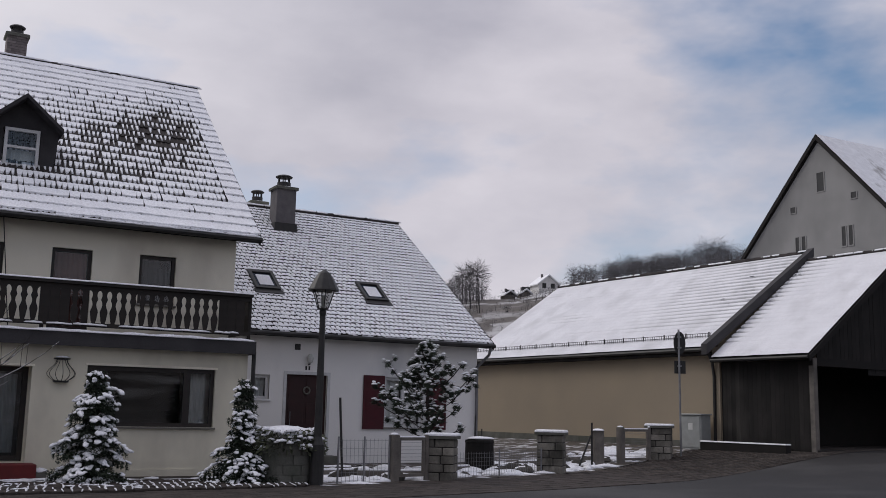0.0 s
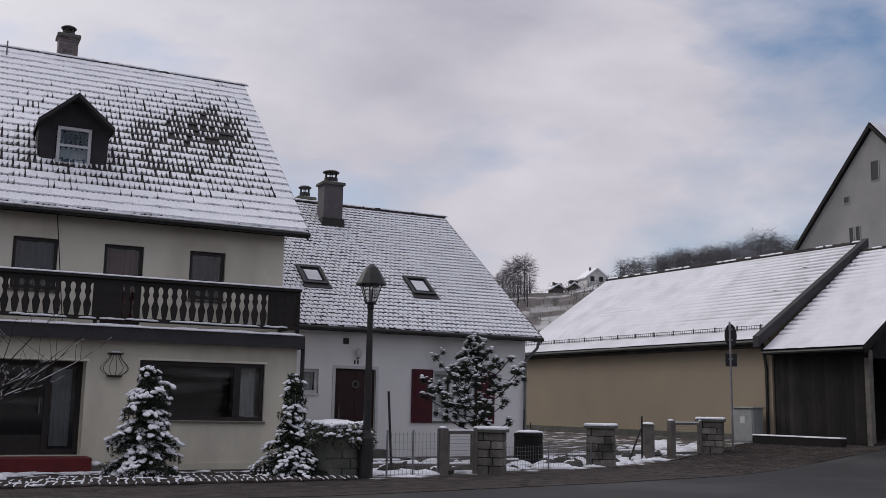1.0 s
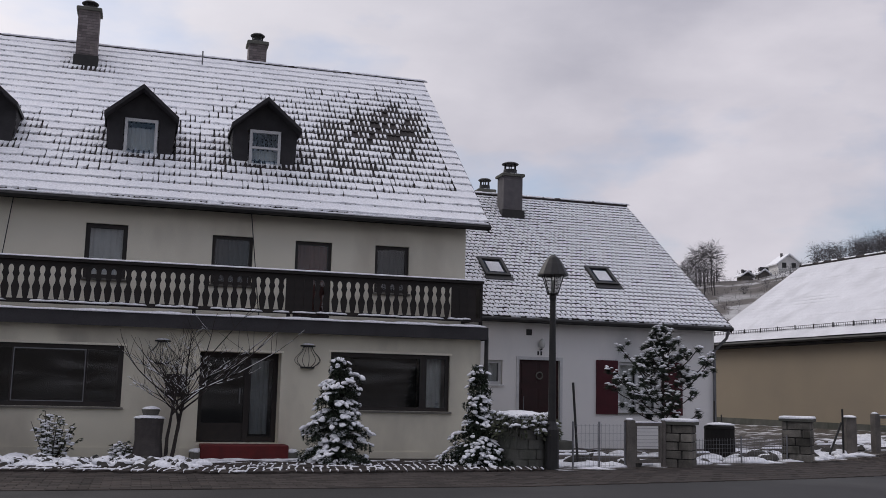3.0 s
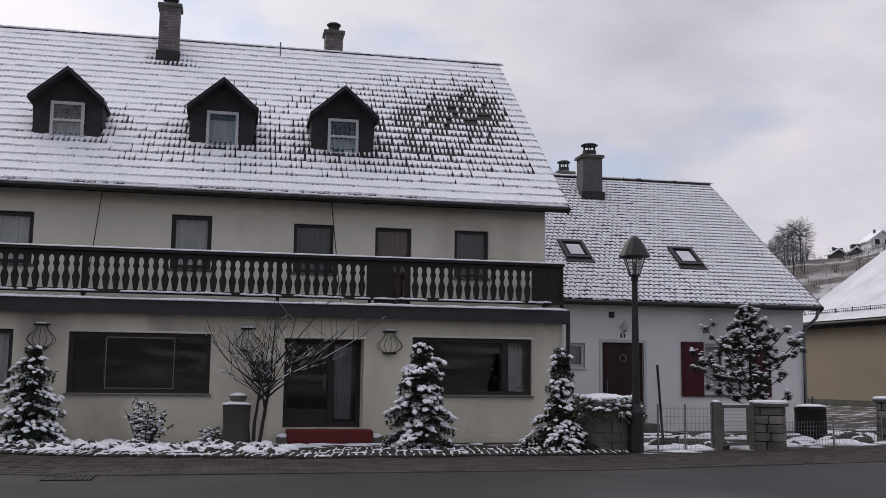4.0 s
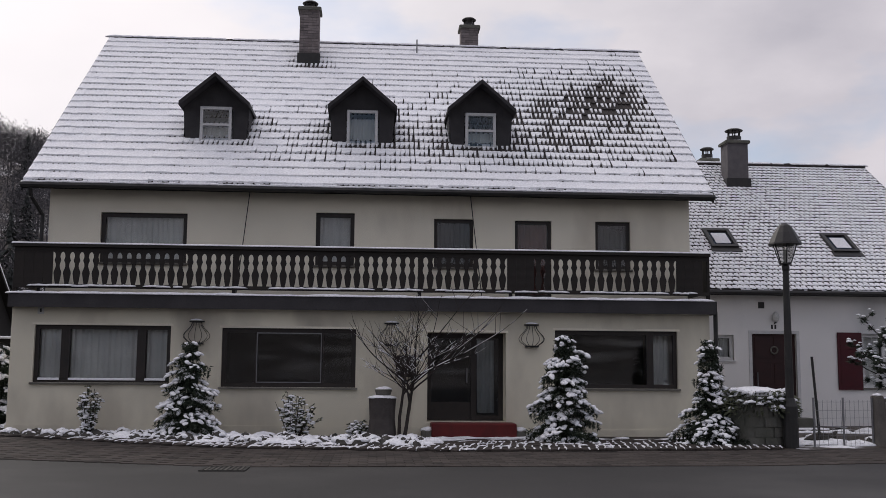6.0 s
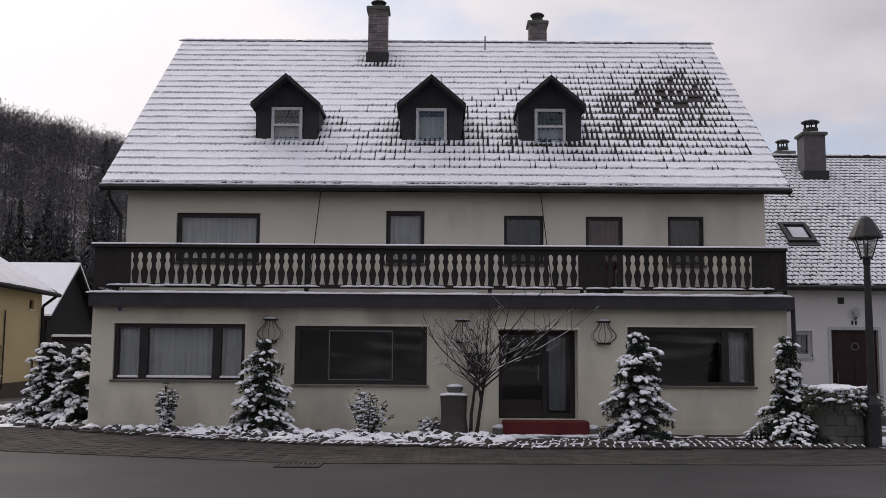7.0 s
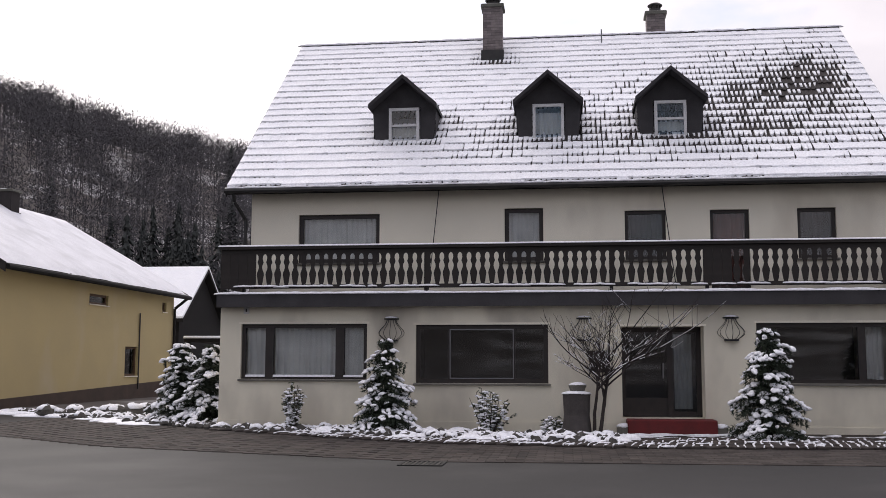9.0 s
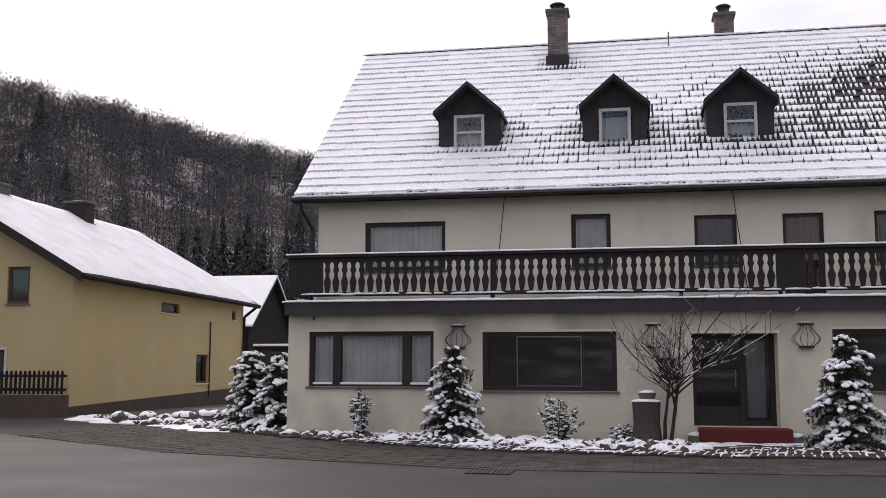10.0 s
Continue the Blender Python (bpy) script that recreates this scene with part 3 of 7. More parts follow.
def ridge_caps(roof, p, q, n, r=0.11, snow=0.7, seed=3):
    p, q = Vector(p), Vector(q)
    sn, rnd = Geo(), random.Random(seed)
    for i in range(n):
        a, b = p.lerp(q, i / n), p.lerp(q, (i + 1.06) / n)
        b.z += 0.02
        part("ridge_tile", Geo().tube(a, b, r, r * 1.08, 8), M["tile_piece"], roof)
        if rnd.random() < snow:
            c = a.lerp(b, 0.5)
            sn.blob((c.x, c.y, c.z + r * 0.6), (abs(b.x - a.x) * 0.62 + 0.1, abs(b.y - a.y) * 0.62 + 0.1, 0.06), seed + i, 8, 3)
    if sn.v:
        part("ridge_snow", sn, M["snow"], roof, smooth=True, kind="stuff")


# ---- windows ----
def window(house, x0, x1, z0, z1, y, mullions=(), frame="frame_dark", fw=0.075, sill=True, rail=None, curtain="curtain", surround=None, m=None, inset=0.08, name="window", sill_mat="stone", drop=1.0):
    """A glazed opening in a wall along x whose outer face is at y. mullions: (x, width)."""
    g = Geo(m)
    ya, yb = y + inset, y + inset + 0.07
    ring = [(x0, z0), (x1, z0), (x1, z1), (x0, z1), (x0 + fw, z0 + fw), (x1 - fw, z0 + fw), (x1 - fw, z1 - fw), (x0 + fw, z1 - fw)]
    fs = []
    for i in range(4):
        k = (i + 1) % 4
        fs += [(i, k, 4 + k, 4 + i), (8 + i, 12 + i, 12 + k, 8 + k), (i, 8 + i, 8 + k, k), (4 + i, 4 + k, 12 + k, 12 + i)]
    g.add([(a, ya, b) for a, b in ring] + [(a, yb, b) for a, b in ring], fs)
    win = part(name, g, M[frame], house)
    for mx, mw in mullions:
        part("mullion", Geo(m).box(mx - mw / 2, mx + mw / 2, ya - 0.012, yb, z0 + fw, z1 - fw), M[frame], win)
    if rail:
        part("transom", Geo(m).box(x0 + fw, x1 - fw, ya - 0.01, yb, rail - 0.03, rail + 0.03), M[frame], win)
    edges = [x0 + fw] + [e for mx, mw in mullions for e in (mx - mw / 2, mx + mw / 2)] + [x1 - fw]
    for a, b in zip(edges[::2], edges[1::2]):
        p = part("pane", Geo(m).box(a - 0.01, b + 0.01, ya + 0.035, ya + 0.045, z0 + fw - 0.01, z1 - fw + 0.01), M["glass"], win, "dark reflecting glass")
        p.visible_shadow = False
        if curtain:
            c, k = Geo(m), max(6, int((b - a) / 0.05))
            pts = [(a + (b - a) * i / k, yb + 0.1 + 0.025 * math.sin(i * 1.9) + 0.01 * math.sin(i * 0.7)) for i in range(k + 1)]
            c.add([(px, py, z0 + 0.03) for px, py in pts] + [(px, py, z0 + (z1 - z0) * drop - 0.03) for px, py in pts], [(i, i + 1, k + 2 + i, k + 1 + i) for i in range(k)])
            part("curtain", c, M[curtain], win)
    if sill:
        part("window_sill", Geo(m).bbox(x0 - 0.05, x1 + 0.05, y - 0.06, y + inset, z0 - 0.045, z0 - 0.002), M[sill_mat], win)
    if surround:
        s, w = Geo(m), 0.09
        s.box(x0 - w, x0, y - 0.015, y + 0.03, z0 - w, z1 + w).box(x1, x1 + w, y - 0.015, y + 0.03, z0 - w, z1 + w).box(x0, x1, y - 0.015, y + 0.03, z1, z1 + w).box(x0, x1, y - 0.015, y + 0.03, z0 - w, z0)
        part("surround", s, M[surround], win)
    return win


def brick_stack(geo, x0, x1, y0, y1, z0, z1, course=0.083, length=0.25):
    k, z = 0, z0
    while z < z1 - 0.01:
        for axis in (0, 1):
            a0, a1 = (x0, x1) if axis == 0 else (y0, y1)
            a = a0 - (length / 2 if k % 2 else 0)
            while a < a1:
                s, e = max(a0, a) + 0.004, min(a1, a + length) - 0.004
                if e - s > 0.03:
                    for side in (0, 1):
                        if axis == 0:
                            q = (y0, y0 + 0.05) if side == 0 else (y1 - 0.05, y1)
                            geo.box(s, e, q[0], q[1], z + 0.004, z + course - 0.006)
                        else:
                            q = (x0, x0 + 0.05) if side == 0 else (x1 - 0.05, x1)
                            geo.box(q[0], q[1], s, e, z + 0.004, z + course - 0.006)
                a += length
        z += course
        k += 1


def chimney(house, x, y, w, d, z0, z1, brick=True, cowl=True, label="", mat="chimney_grey", tall=1.0):
    g = Geo()
    b = part("chimney", Geo().box(x - w / 2 + 0.012, x + w / 2 - 0.012, y - d / 2 + 0.012, y + d / 2 - 0.012, z0 - 0.6, z1), M[mat], house, label)
    if brick:
        brick_stack(g, x - w / 2, x + w / 2, y - d / 2, y + d / 2, z0, z1)
        part("brickwork", g, M["brick"], b, kind="stuff")
    part("flashing", Geo(pose(x, y, z0)).box(-w / 2 - 0.05, w / 2 + 0.05, -d / 2 - 0.06, d / 2 + 0.05, -0.35, 0.2), M["metal_dark"], b)
    part("cap", Geo().bbox(x - w / 2 - 0.06, x + w / 2 + 0.06, y - d / 2 - 0.06, y + d / 2 + 0.06, z1, z1 + 0.1, 0.02), M["concrete"], b)
    part("cap_snow", Geo().blob((x, y, z1 + 0.1), (w * 0.52, d * 0.52, 0.05), 5, 10, 3, 0.0, 0.12), M["snow"], b, smooth=True)
    if cowl:
        c = Geo()
        c.lathe([(w * 0.33, 0), (w * 0.33, 0.12 * tall)], 14, (x, y, z1 + 0.1))
        for k in range(6):
            a = k * math.pi / 3
            c.tube((x + w * 0.28 * math.cos(a), y + w * 0.28 * math.sin(a), z1 + 0.08 + 0.12 * tall), (x + w * 0.28 * math.cos(a), y + w * 0.28 * math.sin(a), z1 + 0.1 + 0.24 * tall), 0.02)
        c.lathe([(w * 0.4, 0.0), (w * 0.42, 0.03), (w * 0.3, 0.08), (w * 0.1, 0.1)], 14, (x, y, z1 + 0.09 + 0.24 * tall))
        part("cowl", c, M["metal_dark"], b)
    return b

# ---- the guest house ----
def guest_house():
    h = thing("guest_house", (0, 23.2, 0), "large cream plastered guest house with dark balcony and snow-dusted tiled roof", "house")
    X0, X1, Y0, YU, YB = -8.08, 7.86, 23.2, 24.5, 37.2
    gw = [(-7.57, -4.56, 1.16, 2.44), (-3.42, -0.39, 1.08, 2.41), (1.25, 3.06, 0.32, 2.36), (4.2, 7.09, 1.1, 2.43)]
    part("ground_floor_wall", Geo().wall(X0, X1, -0.2, 2.95, Y0, Y0 + 0.3, gw), M["plaster_ground_floor"], h)
    side = Geo()
    for x in (X0, X1 - 0.3):
        side.box(x, x + 0.3, Y0 + 0.3, YB, -0.2, 3.0)
    side.box(X0 + 0.3, X1 - 0.3, YB - 0.3, YB, -0.2, 5.9)
    part("side_wall", side, M["plaster_cream"], h)
    part("plinth", Geo().box(X0 - 0.02, 1.1, Y0 - 0.025, Y0 - 0.002, -0.1, 0.22).box(3.25, X1 + 0.02, Y0 - 0.025, Y0 - 0.002, -0.1, 0.16), M["plaster_ground_floor"], h)
    up = [(-6.58, -4.53, 4.0, 5.21), (-1.44, -0.5, 4.0, 5.29), (1.45, 2.42, 4.0, 5.19), (3.45, 4.36, 3.27, 5.18), (5.46, 6.34, 4.0, 5.19)]
    UX0, UX1 = -7.8, 7.84
    part("upper_wall", Geo().wall(UX0, UX1, 3.1, 6.1, YU, YU + 0.3, up), M["plaster_cream"], h)
    gable = [(YU + 0.3, 3.0), (YU + 0.3, 6.15), (30.85, 11.25), (YB, 6.1), (YB, 3.0)]
    for x in (UX0, UX1 - 0.3):
        part("gable_wall", Geo().prism(gable, 0.3, "x", x), M["plaster_cream"], h)
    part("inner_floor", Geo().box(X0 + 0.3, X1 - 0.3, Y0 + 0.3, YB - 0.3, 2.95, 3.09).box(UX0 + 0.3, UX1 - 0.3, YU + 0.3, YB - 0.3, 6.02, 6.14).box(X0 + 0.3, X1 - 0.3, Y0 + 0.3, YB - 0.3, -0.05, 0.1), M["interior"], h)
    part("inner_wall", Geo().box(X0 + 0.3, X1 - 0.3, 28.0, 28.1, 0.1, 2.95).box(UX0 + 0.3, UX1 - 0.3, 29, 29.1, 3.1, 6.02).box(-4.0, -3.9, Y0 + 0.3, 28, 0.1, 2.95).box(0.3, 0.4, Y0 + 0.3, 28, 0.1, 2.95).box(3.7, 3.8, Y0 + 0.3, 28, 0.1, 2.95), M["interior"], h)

    # ground-floor windows and the entrance
    w = window(h, *gw[0], Y0, [(-6.9, 0.19), (-5.22, 0.19)], fw=0.09)
    for a, b in ((-7.47, -7.0), (-6.8, -5.32), (-5.12, -4.66)):
        part("sill_snow", Geo().bbox(a, b, Y0 + 0.03, Y0 + 0.078, 1.21, 1.26, 0.012), M["snow"], w)
    window(h, *gw[1], Y0, [(-2.65, 0.05), (-1.16, 0.05)], fw=0.1, curtain=None)
    g = Geo().box(-2.62, -1.19, Y0 + 0.06, Y0 + 0.068, 2.29, 2.315).box(-2.62, -1.19, Y0 + 0.06, Y0 + 0.068, 1.18, 1.2).box(-2.64, -2.62, Y0 + 0.06, Y0 + 0.068, 1.18, 2.315).box(-1.19, -1.17, Y0 + 0.06, Y0 + 0.068, 1.18, 2.315)
    part("glazing_bead", g, M["zinc"], h)
    window(h, *gw[3], Y0, [(6.45, 0.16)], fw=0.09, curtain=None)
    part("curtain", Geo().add([(6.55 + 0.05 * i, Y0 + 0.42 + 0.03 * (i % 2), z) for z in (1.2, 2.35) for i in range(10)], [(i, i + 1, 11 + i, 10 + i) for i in range(9)]), M["curtain"], h)
    part("window_ornament", Geo().lathe([(0.05, 0), (0.09, 0.02), (0.08, 0.1), (0.03, 0.16), (0.05, 0.2), (0.01, 0.24)], 12, (6.85, Y0 + 0.25, 1.1)), M["plate"], h)
    d = part("entrance_door", Geo().box(1.25, 1.36, 23.75, 23.85, 0.34, 2.36).box(2.95, 3.06, 23.75, 23.85, 0.34, 2.36).box(1.36, 2.95, 23.75, 23.85, 2.24, 2.36).box(2.3, 2.42, 23.74, 23.86, 0.34, 2.24).box(1.36, 2.3, 23.78, 23.84, 0.34, 0.75).box(2.42, 2.95, 23.78, 23.84, 0.34, 0.45), M["frame_dark"], h, "dark timber and glass entrance door set back in its opening")
    for a, b, z in ((1.36, 2.3, 0.75), (2.42, 2.95, 0.45)):
        p = part("pane", Geo().box(a, b, 23.8, 23.81, z, 2.24), M["glass"], d)
        p.visible_shadow = False
    part("curtain", Geo().add([(2.47 + 0.045 * i, 23.95 + 0.03 * (i % 2), z) for z in (0.5, 2.2) for i in range(10)], [(i, i + 1, 11 + i, 10 + i) for i in range(9)]), M["cabinet"], d)
    part("door_handle", Geo().tube((2.2, 23.7, 1.2), (2.2, 23.7, 1.55), 0.018).tube((2.2, 23.7, 1.25), (2.2, 23.78, 1.25), 0.012).tube((2.2, 23.7, 1.5), (2.2, 23.78, 1.5), 0.012), M["zinc"], d)
    part("reveal", Geo().box(1.13, 1.25, Y0 + 0.3, 23.86, 0.1, 2.5).box(3.06, 3.18, Y0 + 0.3, 23.86, 0.1, 2.5).box(1.25, 3.06, Y0 + 0.3, 23.86, 2.36, 2.5).box(1.25, 3.06, Y0 + 0.3, 24.4, 0.1, 0.32), M["plaster_cream"], h)
    for a, b, c, e in gw:
        part("surround", Geo().box(a - 0.05, b + 0.05, Y0 - 0.014, Y0 - 0.001, e + 0.002, e + 0.05), M["plaster_cream"], h)

    # upper windows
    window(h, *up[0], YU, fw=0.1)
    window(h, *up[1], YU, fw=0.1)
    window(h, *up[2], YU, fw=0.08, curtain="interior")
    window(h, *up[3], YU, fw=0.08, curtain="curtain_red", sill=False, name="balcony_door")
    window(h, *up[4], YU, fw=0.08, curtain="blind")

    # balcony
    yF = 22.93
    part("balcony_slab", Geo().box(-8.02, 7.88, yF, YU, 2.96, 3.13), M["fascia"], h)
    part("fascia_board", Geo().box(-8.06, 7.92, yF - 0.04, yF - 0.003, 2.82, 3.12).box(-8.1, -8.06, yF, YU, 2.82, 3.12).box(7.92, 7.96, yF, YU, 2.82, 3.12), M["fascia"], h, "dark felt-covered balcony edge")
    snow = Geo()
    rnd = random.Random(4)
    x = -8.1
    while x < 7.45:
        w = rnd.uniform(0.3, 0.7)
        snow.blob((x + w / 2, yF - 0.0, 3.125), (w * 0.75, 0.07 + rnd.uniform(0, 0.03), rnd.uniform(0.035, 0.065)), rnd.random(), 8, 3, -0.1, 0.2)
        x += w * 0.7
    part("ledge_snow", snow, M["snow"], h, smooth=True, kind="stuff")
    rail = part("balcony_railing", Geo().bbox(-8.05, 7.82, yF - 0.06, yF + 0.07, 4.17, 4.235, 0.012), M["wood_dark"], h, "dark wooden railing with baluster-shaped cut-outs")
    part("bottom_rail", Geo().box(-8.0, 7.78, yF + 0.005, yF + 0.045, 3.25, 3.34), M["wood_dark"], rail)
    part("top_board", Geo().box(-8.0, 7.78, yF + 0.008, yF + 0.04, 4.06, 4.17), M["wood_dark"], rail)
    sn = Geo()
    sn.bbox(-8.07, 7.84, yF - 0.065, yF + 0.075, 4.236, 4.27, 0.015)
    part("rail_snow", sn, M["snow"], rail)
    low = Geo()
    x = -7.7
    while x < 7.7:
        w = rnd.uniform(0.15, 0.5)
        if rnd.random() < 0.85:
            low.blob((x + w / 2, yF, 3.3 + rnd.uniform(-0.015, 0.005)), (w * 0.62, 0.05, 0.035), rnd.random(), 7, 2, -0.3)
        x += w * 0.75
    part("bottom_snow", low, M["snow"], rail, smooth=True, kind="stuff")
    P = 0.2085
    prof = [(3.335, 0.062), (3.37, 0.062), (3.40, 0.05), (3.5, 0.036), (3.58, 0.022), (3.63, 0.03), (3.68, 0.052), (3.74, 0.068), (3.80, 0.062), (3.85, 0.04), (3.875, 0.034), (3.90, 0.044), (3.95, 0.058), (4.01, 0.052), (4.045, 0.03), (4.065, 0.004)]
    board = Geo().prism([(g * 0.97, z) for z, g in prof] + [(P - g * 0.97, z) for z, g in reversed(prof)], 0.024, "y", 0)
    bm = mesh_of("board", board, M["wood_dark"])
    solid = Geo().prism([(0.003, 3.335), (P - 0.003, 3.335), (P - 0.003, 4.065), (0.003, 4.065)], 0.024, "y", 0)
    sm = mesh_of("solid_board", solid, M["wood_dark"])
    n = int(15.78 / P)
    for i in range(n):
        x = -8.0 + i * P
        closed = x < -7.3 or x > 7.0 or 2.95 < x < 3.6
        b = part("board", sm if closed else bm, None, rail)
        b.matrix_basis = Matrix.Translation((x, yF + 0.012, 0))
    for x in (-8.03, -3.2, 1.0, 3.1, 7.74):
        part("post", Geo().bbox(x, x + 0.08, yF + 0.045, yF + 0.12, 3.12, 4.18), M["wood_dark"], rail)
    for x0 in (-8.02, 7.76):
        part("side_railing", Geo().box(x0, x0 + 0.03, yF + 0.05, YU, 3.3, 4.17), M["wood_dark"], rail)

    # roof
    EY, EZ, RY, RZ, RX = 24.0, 5.83, 30.85, 11.58, 8.27
    t = 0.16
    roof = roof_part(h, Geo().prism([(EY, EZ - t), (RY, RZ - t), (RY, RZ), (EY, EZ)], 2 * RX, "x", -RX).prism([(RY, RZ - t), (2 * RY - EY, EZ - t), (2 * RY - EY, EZ), (RY, RZ)], 2 * RX, "x", -RX), M["wood_black"], "steep tiled roof dusted with patchy snow")

    def cover(s, q):
        x = s
        c = 0.97
        bare = 0.5 * math.exp(-((x - 0.9) / 0.075) ** 2 - ((q - 0.6) / 0.2) ** 2) + 0.3 * math.exp(-((x - 0.92) / 0.035) ** 2 - ((q - 0.6) / 0.12) ** 2)
        bare += 0.3 * math.exp(-((x - 0.74) / 0.26) ** 2 - ((q - 0.25) / 0.13) ** 2)
        bare += 0.32 * math.exp(-((x - 0.78) / 0.17) ** 2 - ((q - 0.52) / 0.2) ** 2)
        bare += 0.13 * math.exp(-((x - 0.4) / 0.25) ** 2 - ((q - 0.3) / 0.2) ** 2)
        for dx in (-4.12, -0.37, 2.71):
            d = abs(x * 2 * RX - RX - dx)
            if d < 1.35 and 0.2 < q < 0.5:
                bare += 0.18 * (1 - d / 1.35)
        bare += 0.5 * math.exp(-(((x * 2 - 1) * RX + 2.08) / 0.5) ** 2 - ((q - 0.815) / 0.035) ** 2)
        bare += 0.035 * ease(q, 0.4, 0.75) - 0.03 * ease(0.45 - x, 0.0, 0.2) * ease(0.5 - q, 0.0, 0.2)
        bare *= 1.62 + 0.4 * math.sin(q * 145)
        bare *= 0.75 + 0.8 * abs(noise.noise(Vector((x * 16, q * 9, 2.0)))) + 0.25 * noise.noise(Vector((x * 50, q * 24, 5.0)))
        if q < 0.1 or (q > 0.9 and x < 0.94):
            bare *= 0.25
        if x > 0.972:
            bare *= 0.2
        return min(1.0, c - min(0.84, max(0, bare)) - 0.09 * noise.noise(Vector((x * 11, q * 9, 0))))

    tile_slope(roof, (-RX, EY, EZ), (2 * RX, 0, 0), (0, RY - EY, RZ - EZ), 66, 23, cover, lambda s, q: 0.62 < s < 0.93 and 0.12 < q < 0.72, 2, seed=11)
    ridge_caps(roof, (-RX, RY, RZ + 0.02), (RX, RY, RZ + 0.02), 48, 0.075, 0.93)
    part("back_snow", Geo().prism([(RY, RZ + 0.03), (2 * RY - EY, EZ + 0.03), (2 * RY - EY, EZ + 0.08), (RY, RZ + 0.1)], 2 * RX - 0.1, "x", -RX + 0.05), M["snow"], roof)
    for x in (-RX - 0.03, RX):
        part("verge_board", Geo().prism([(EY - 0.05, EZ - 0.22), (RY, RZ - 0.2), (2 * RY - EY, EZ - 0.22), (2 * RY - EY, EZ + 0.02), (RY, RZ + 0.05), (EY - 0.05, EZ + 0.03)], 0.03, "x", x), M["wood_black"], roof)
    part("gutter", Geo().tube((-RX - 0.05, EY - 0.06, EZ - 0.08), (RX + 0.05, EY - 0.06, EZ - 0.08), 0.07, n=8), M["metal_dark"], roof)
    sn = Geo()
    for i in range(40):
        x = -RX + 16.5 * (i + 0.5) / 40
        sn.blob((x, EY - 0.03, EZ - 0.005), (0.3, 0.09, rnd.uniform(0.035, 0.06)), i, 8, 2, -0.3, 0.2)
    part("eave_snow", sn, M["snow"], roof, smooth=True, kind="stuff")
    part("downpipe", Geo().path([(-8.1, EY - 0.05, 5.7), (-8.1, EY + 0.05, 5.5), (-7.92, YU - 0.1, 5.1), (-7.92, YU - 0.1, 4.3), (-7.92, YU - 0.1, 3.2)], 0.05), M["metal_dark"], h)
    part("downpipe", Geo().path([(7.98, Y0 - 0.08, 2.9), (7.98, Y0 - 0.08, 0.1)], 0.05), M["metal_dark"], h)
    for a, b in (((-3.0, 24.1, 5.75), (-3.3, 24.42, 3.3)), ((2.3, 24.1, 5.75), (2.62, 24.42, 3.3))):
        part("cable", Geo().tube(a, b, 0.012, n=5), M["metal_dark"], h)

    # dormers
    for dx in (-4.12, -0.37, 2.71):
        yf, zb, ze, za = 25.7, 7.19, 8.27, 8.92
        ym = lambda z: EY + (z - EZ) * (RY - EY) / (RZ - EZ)
        w0, w1 = 0.8, 0.84
        front = Geo()
        fw = [(-0.42, 0.42, zb + 0.02, 8.17)]
        front.m = Matrix.Translation((dx, 0, 0))
        front.prism([(-0.74, zb - 0.05), (-0.42, zb - 0.05), (-0.42, 8.19), (-w1, 8.19), (-w0, zb + 0.4)], 0.08, "y", yf).prism([(0.42, zb - 0.05), (0.74, zb - 0.05), (w0, zb + 0.4), (w1, 8.19), (0.42, 8.19)], 0.08, "y", yf)
        front.prism([(-w1, 8.19), (w1, 8.19), (0.0, za - 0.05)], 0.08, "y", yf)
        for s in (-1, 1):
            front.add([(s * w0, yf + 0.08, zb), (s * w1, yf + 0.08, ze), (s * w1, ym(ze) + 0.15, ze), (s * w0, ym(zb) + 0.1, zb)], [(0, 1, 2, 3)])
        dm = part("dormer", front, M["cladding"], h, "dark clad gabled dormer")
        r = Geo(Matrix.Translation((dx, 0, 0)))
        yo, yr = yf - 0.42, ym(za) + 0.2
        for s in (-1, 1):
            we = 0.89
            r.add([(0, yo, za + 0.06), (s * we, yo, ze - 0.06), (s * we, ym(ze), ze - 0.06), (0, yr, za + 0.06), (0, yo, za - 0.04), (s * we, yo, ze - 0.16), (s * we, ym(ze), ze - 0.16), (0, yr, za - 0.04)], [(0, 1, 2, 3), (4, 7, 6, 5), (0, 4, 5, 1), (1, 5, 6, 2)])
        part("dormer_roof", r, M["cladding"], dm)
        s2 = Geo(Matrix.Translation((dx, 0, 0)))
        for s in (-1, 1):
            s2.add([(s * 0.06, yo + 0.1, za + 0.04), (s * 0.82, yo + 0.1, ze + 0.01), (s * 0.82, ym(ze), ze + 0.01), (s * 0.06, yr, za + 0.04)], [(0, 1, 2, 3)])
        part("dormer_snow", s2, M["snow"], dm)
        window(dm, dx - 0.4, dx + 0.4, zb + 0.02, 8.17, yf - 0.1, frame="frame_white", fw=0.075, sill=False, rail=None if dx < 2 and dx > -1 else 7.7, curtain="curtain", inset=0.03, drop=0.82 if -1 < dx < 2 else 0.5)
        part("flashing", Geo(pose(dx, yf - 0.08, zb - 0.03, 40)).box(-0.8, 0.8, -0.1, 0.1, 0, 0.03), M["zinc"], dm)

    chimney(h, -2.08, 29.95, 0.58, 0.58, 10.72, 12.28, label="sooty brick chimney with a metal cowl", tall=0.75)
    chimney(h, 2.9, 31.2, 0.55, 0.55, 11.4, 12.3, label="short brick chimney with a metal cowl")
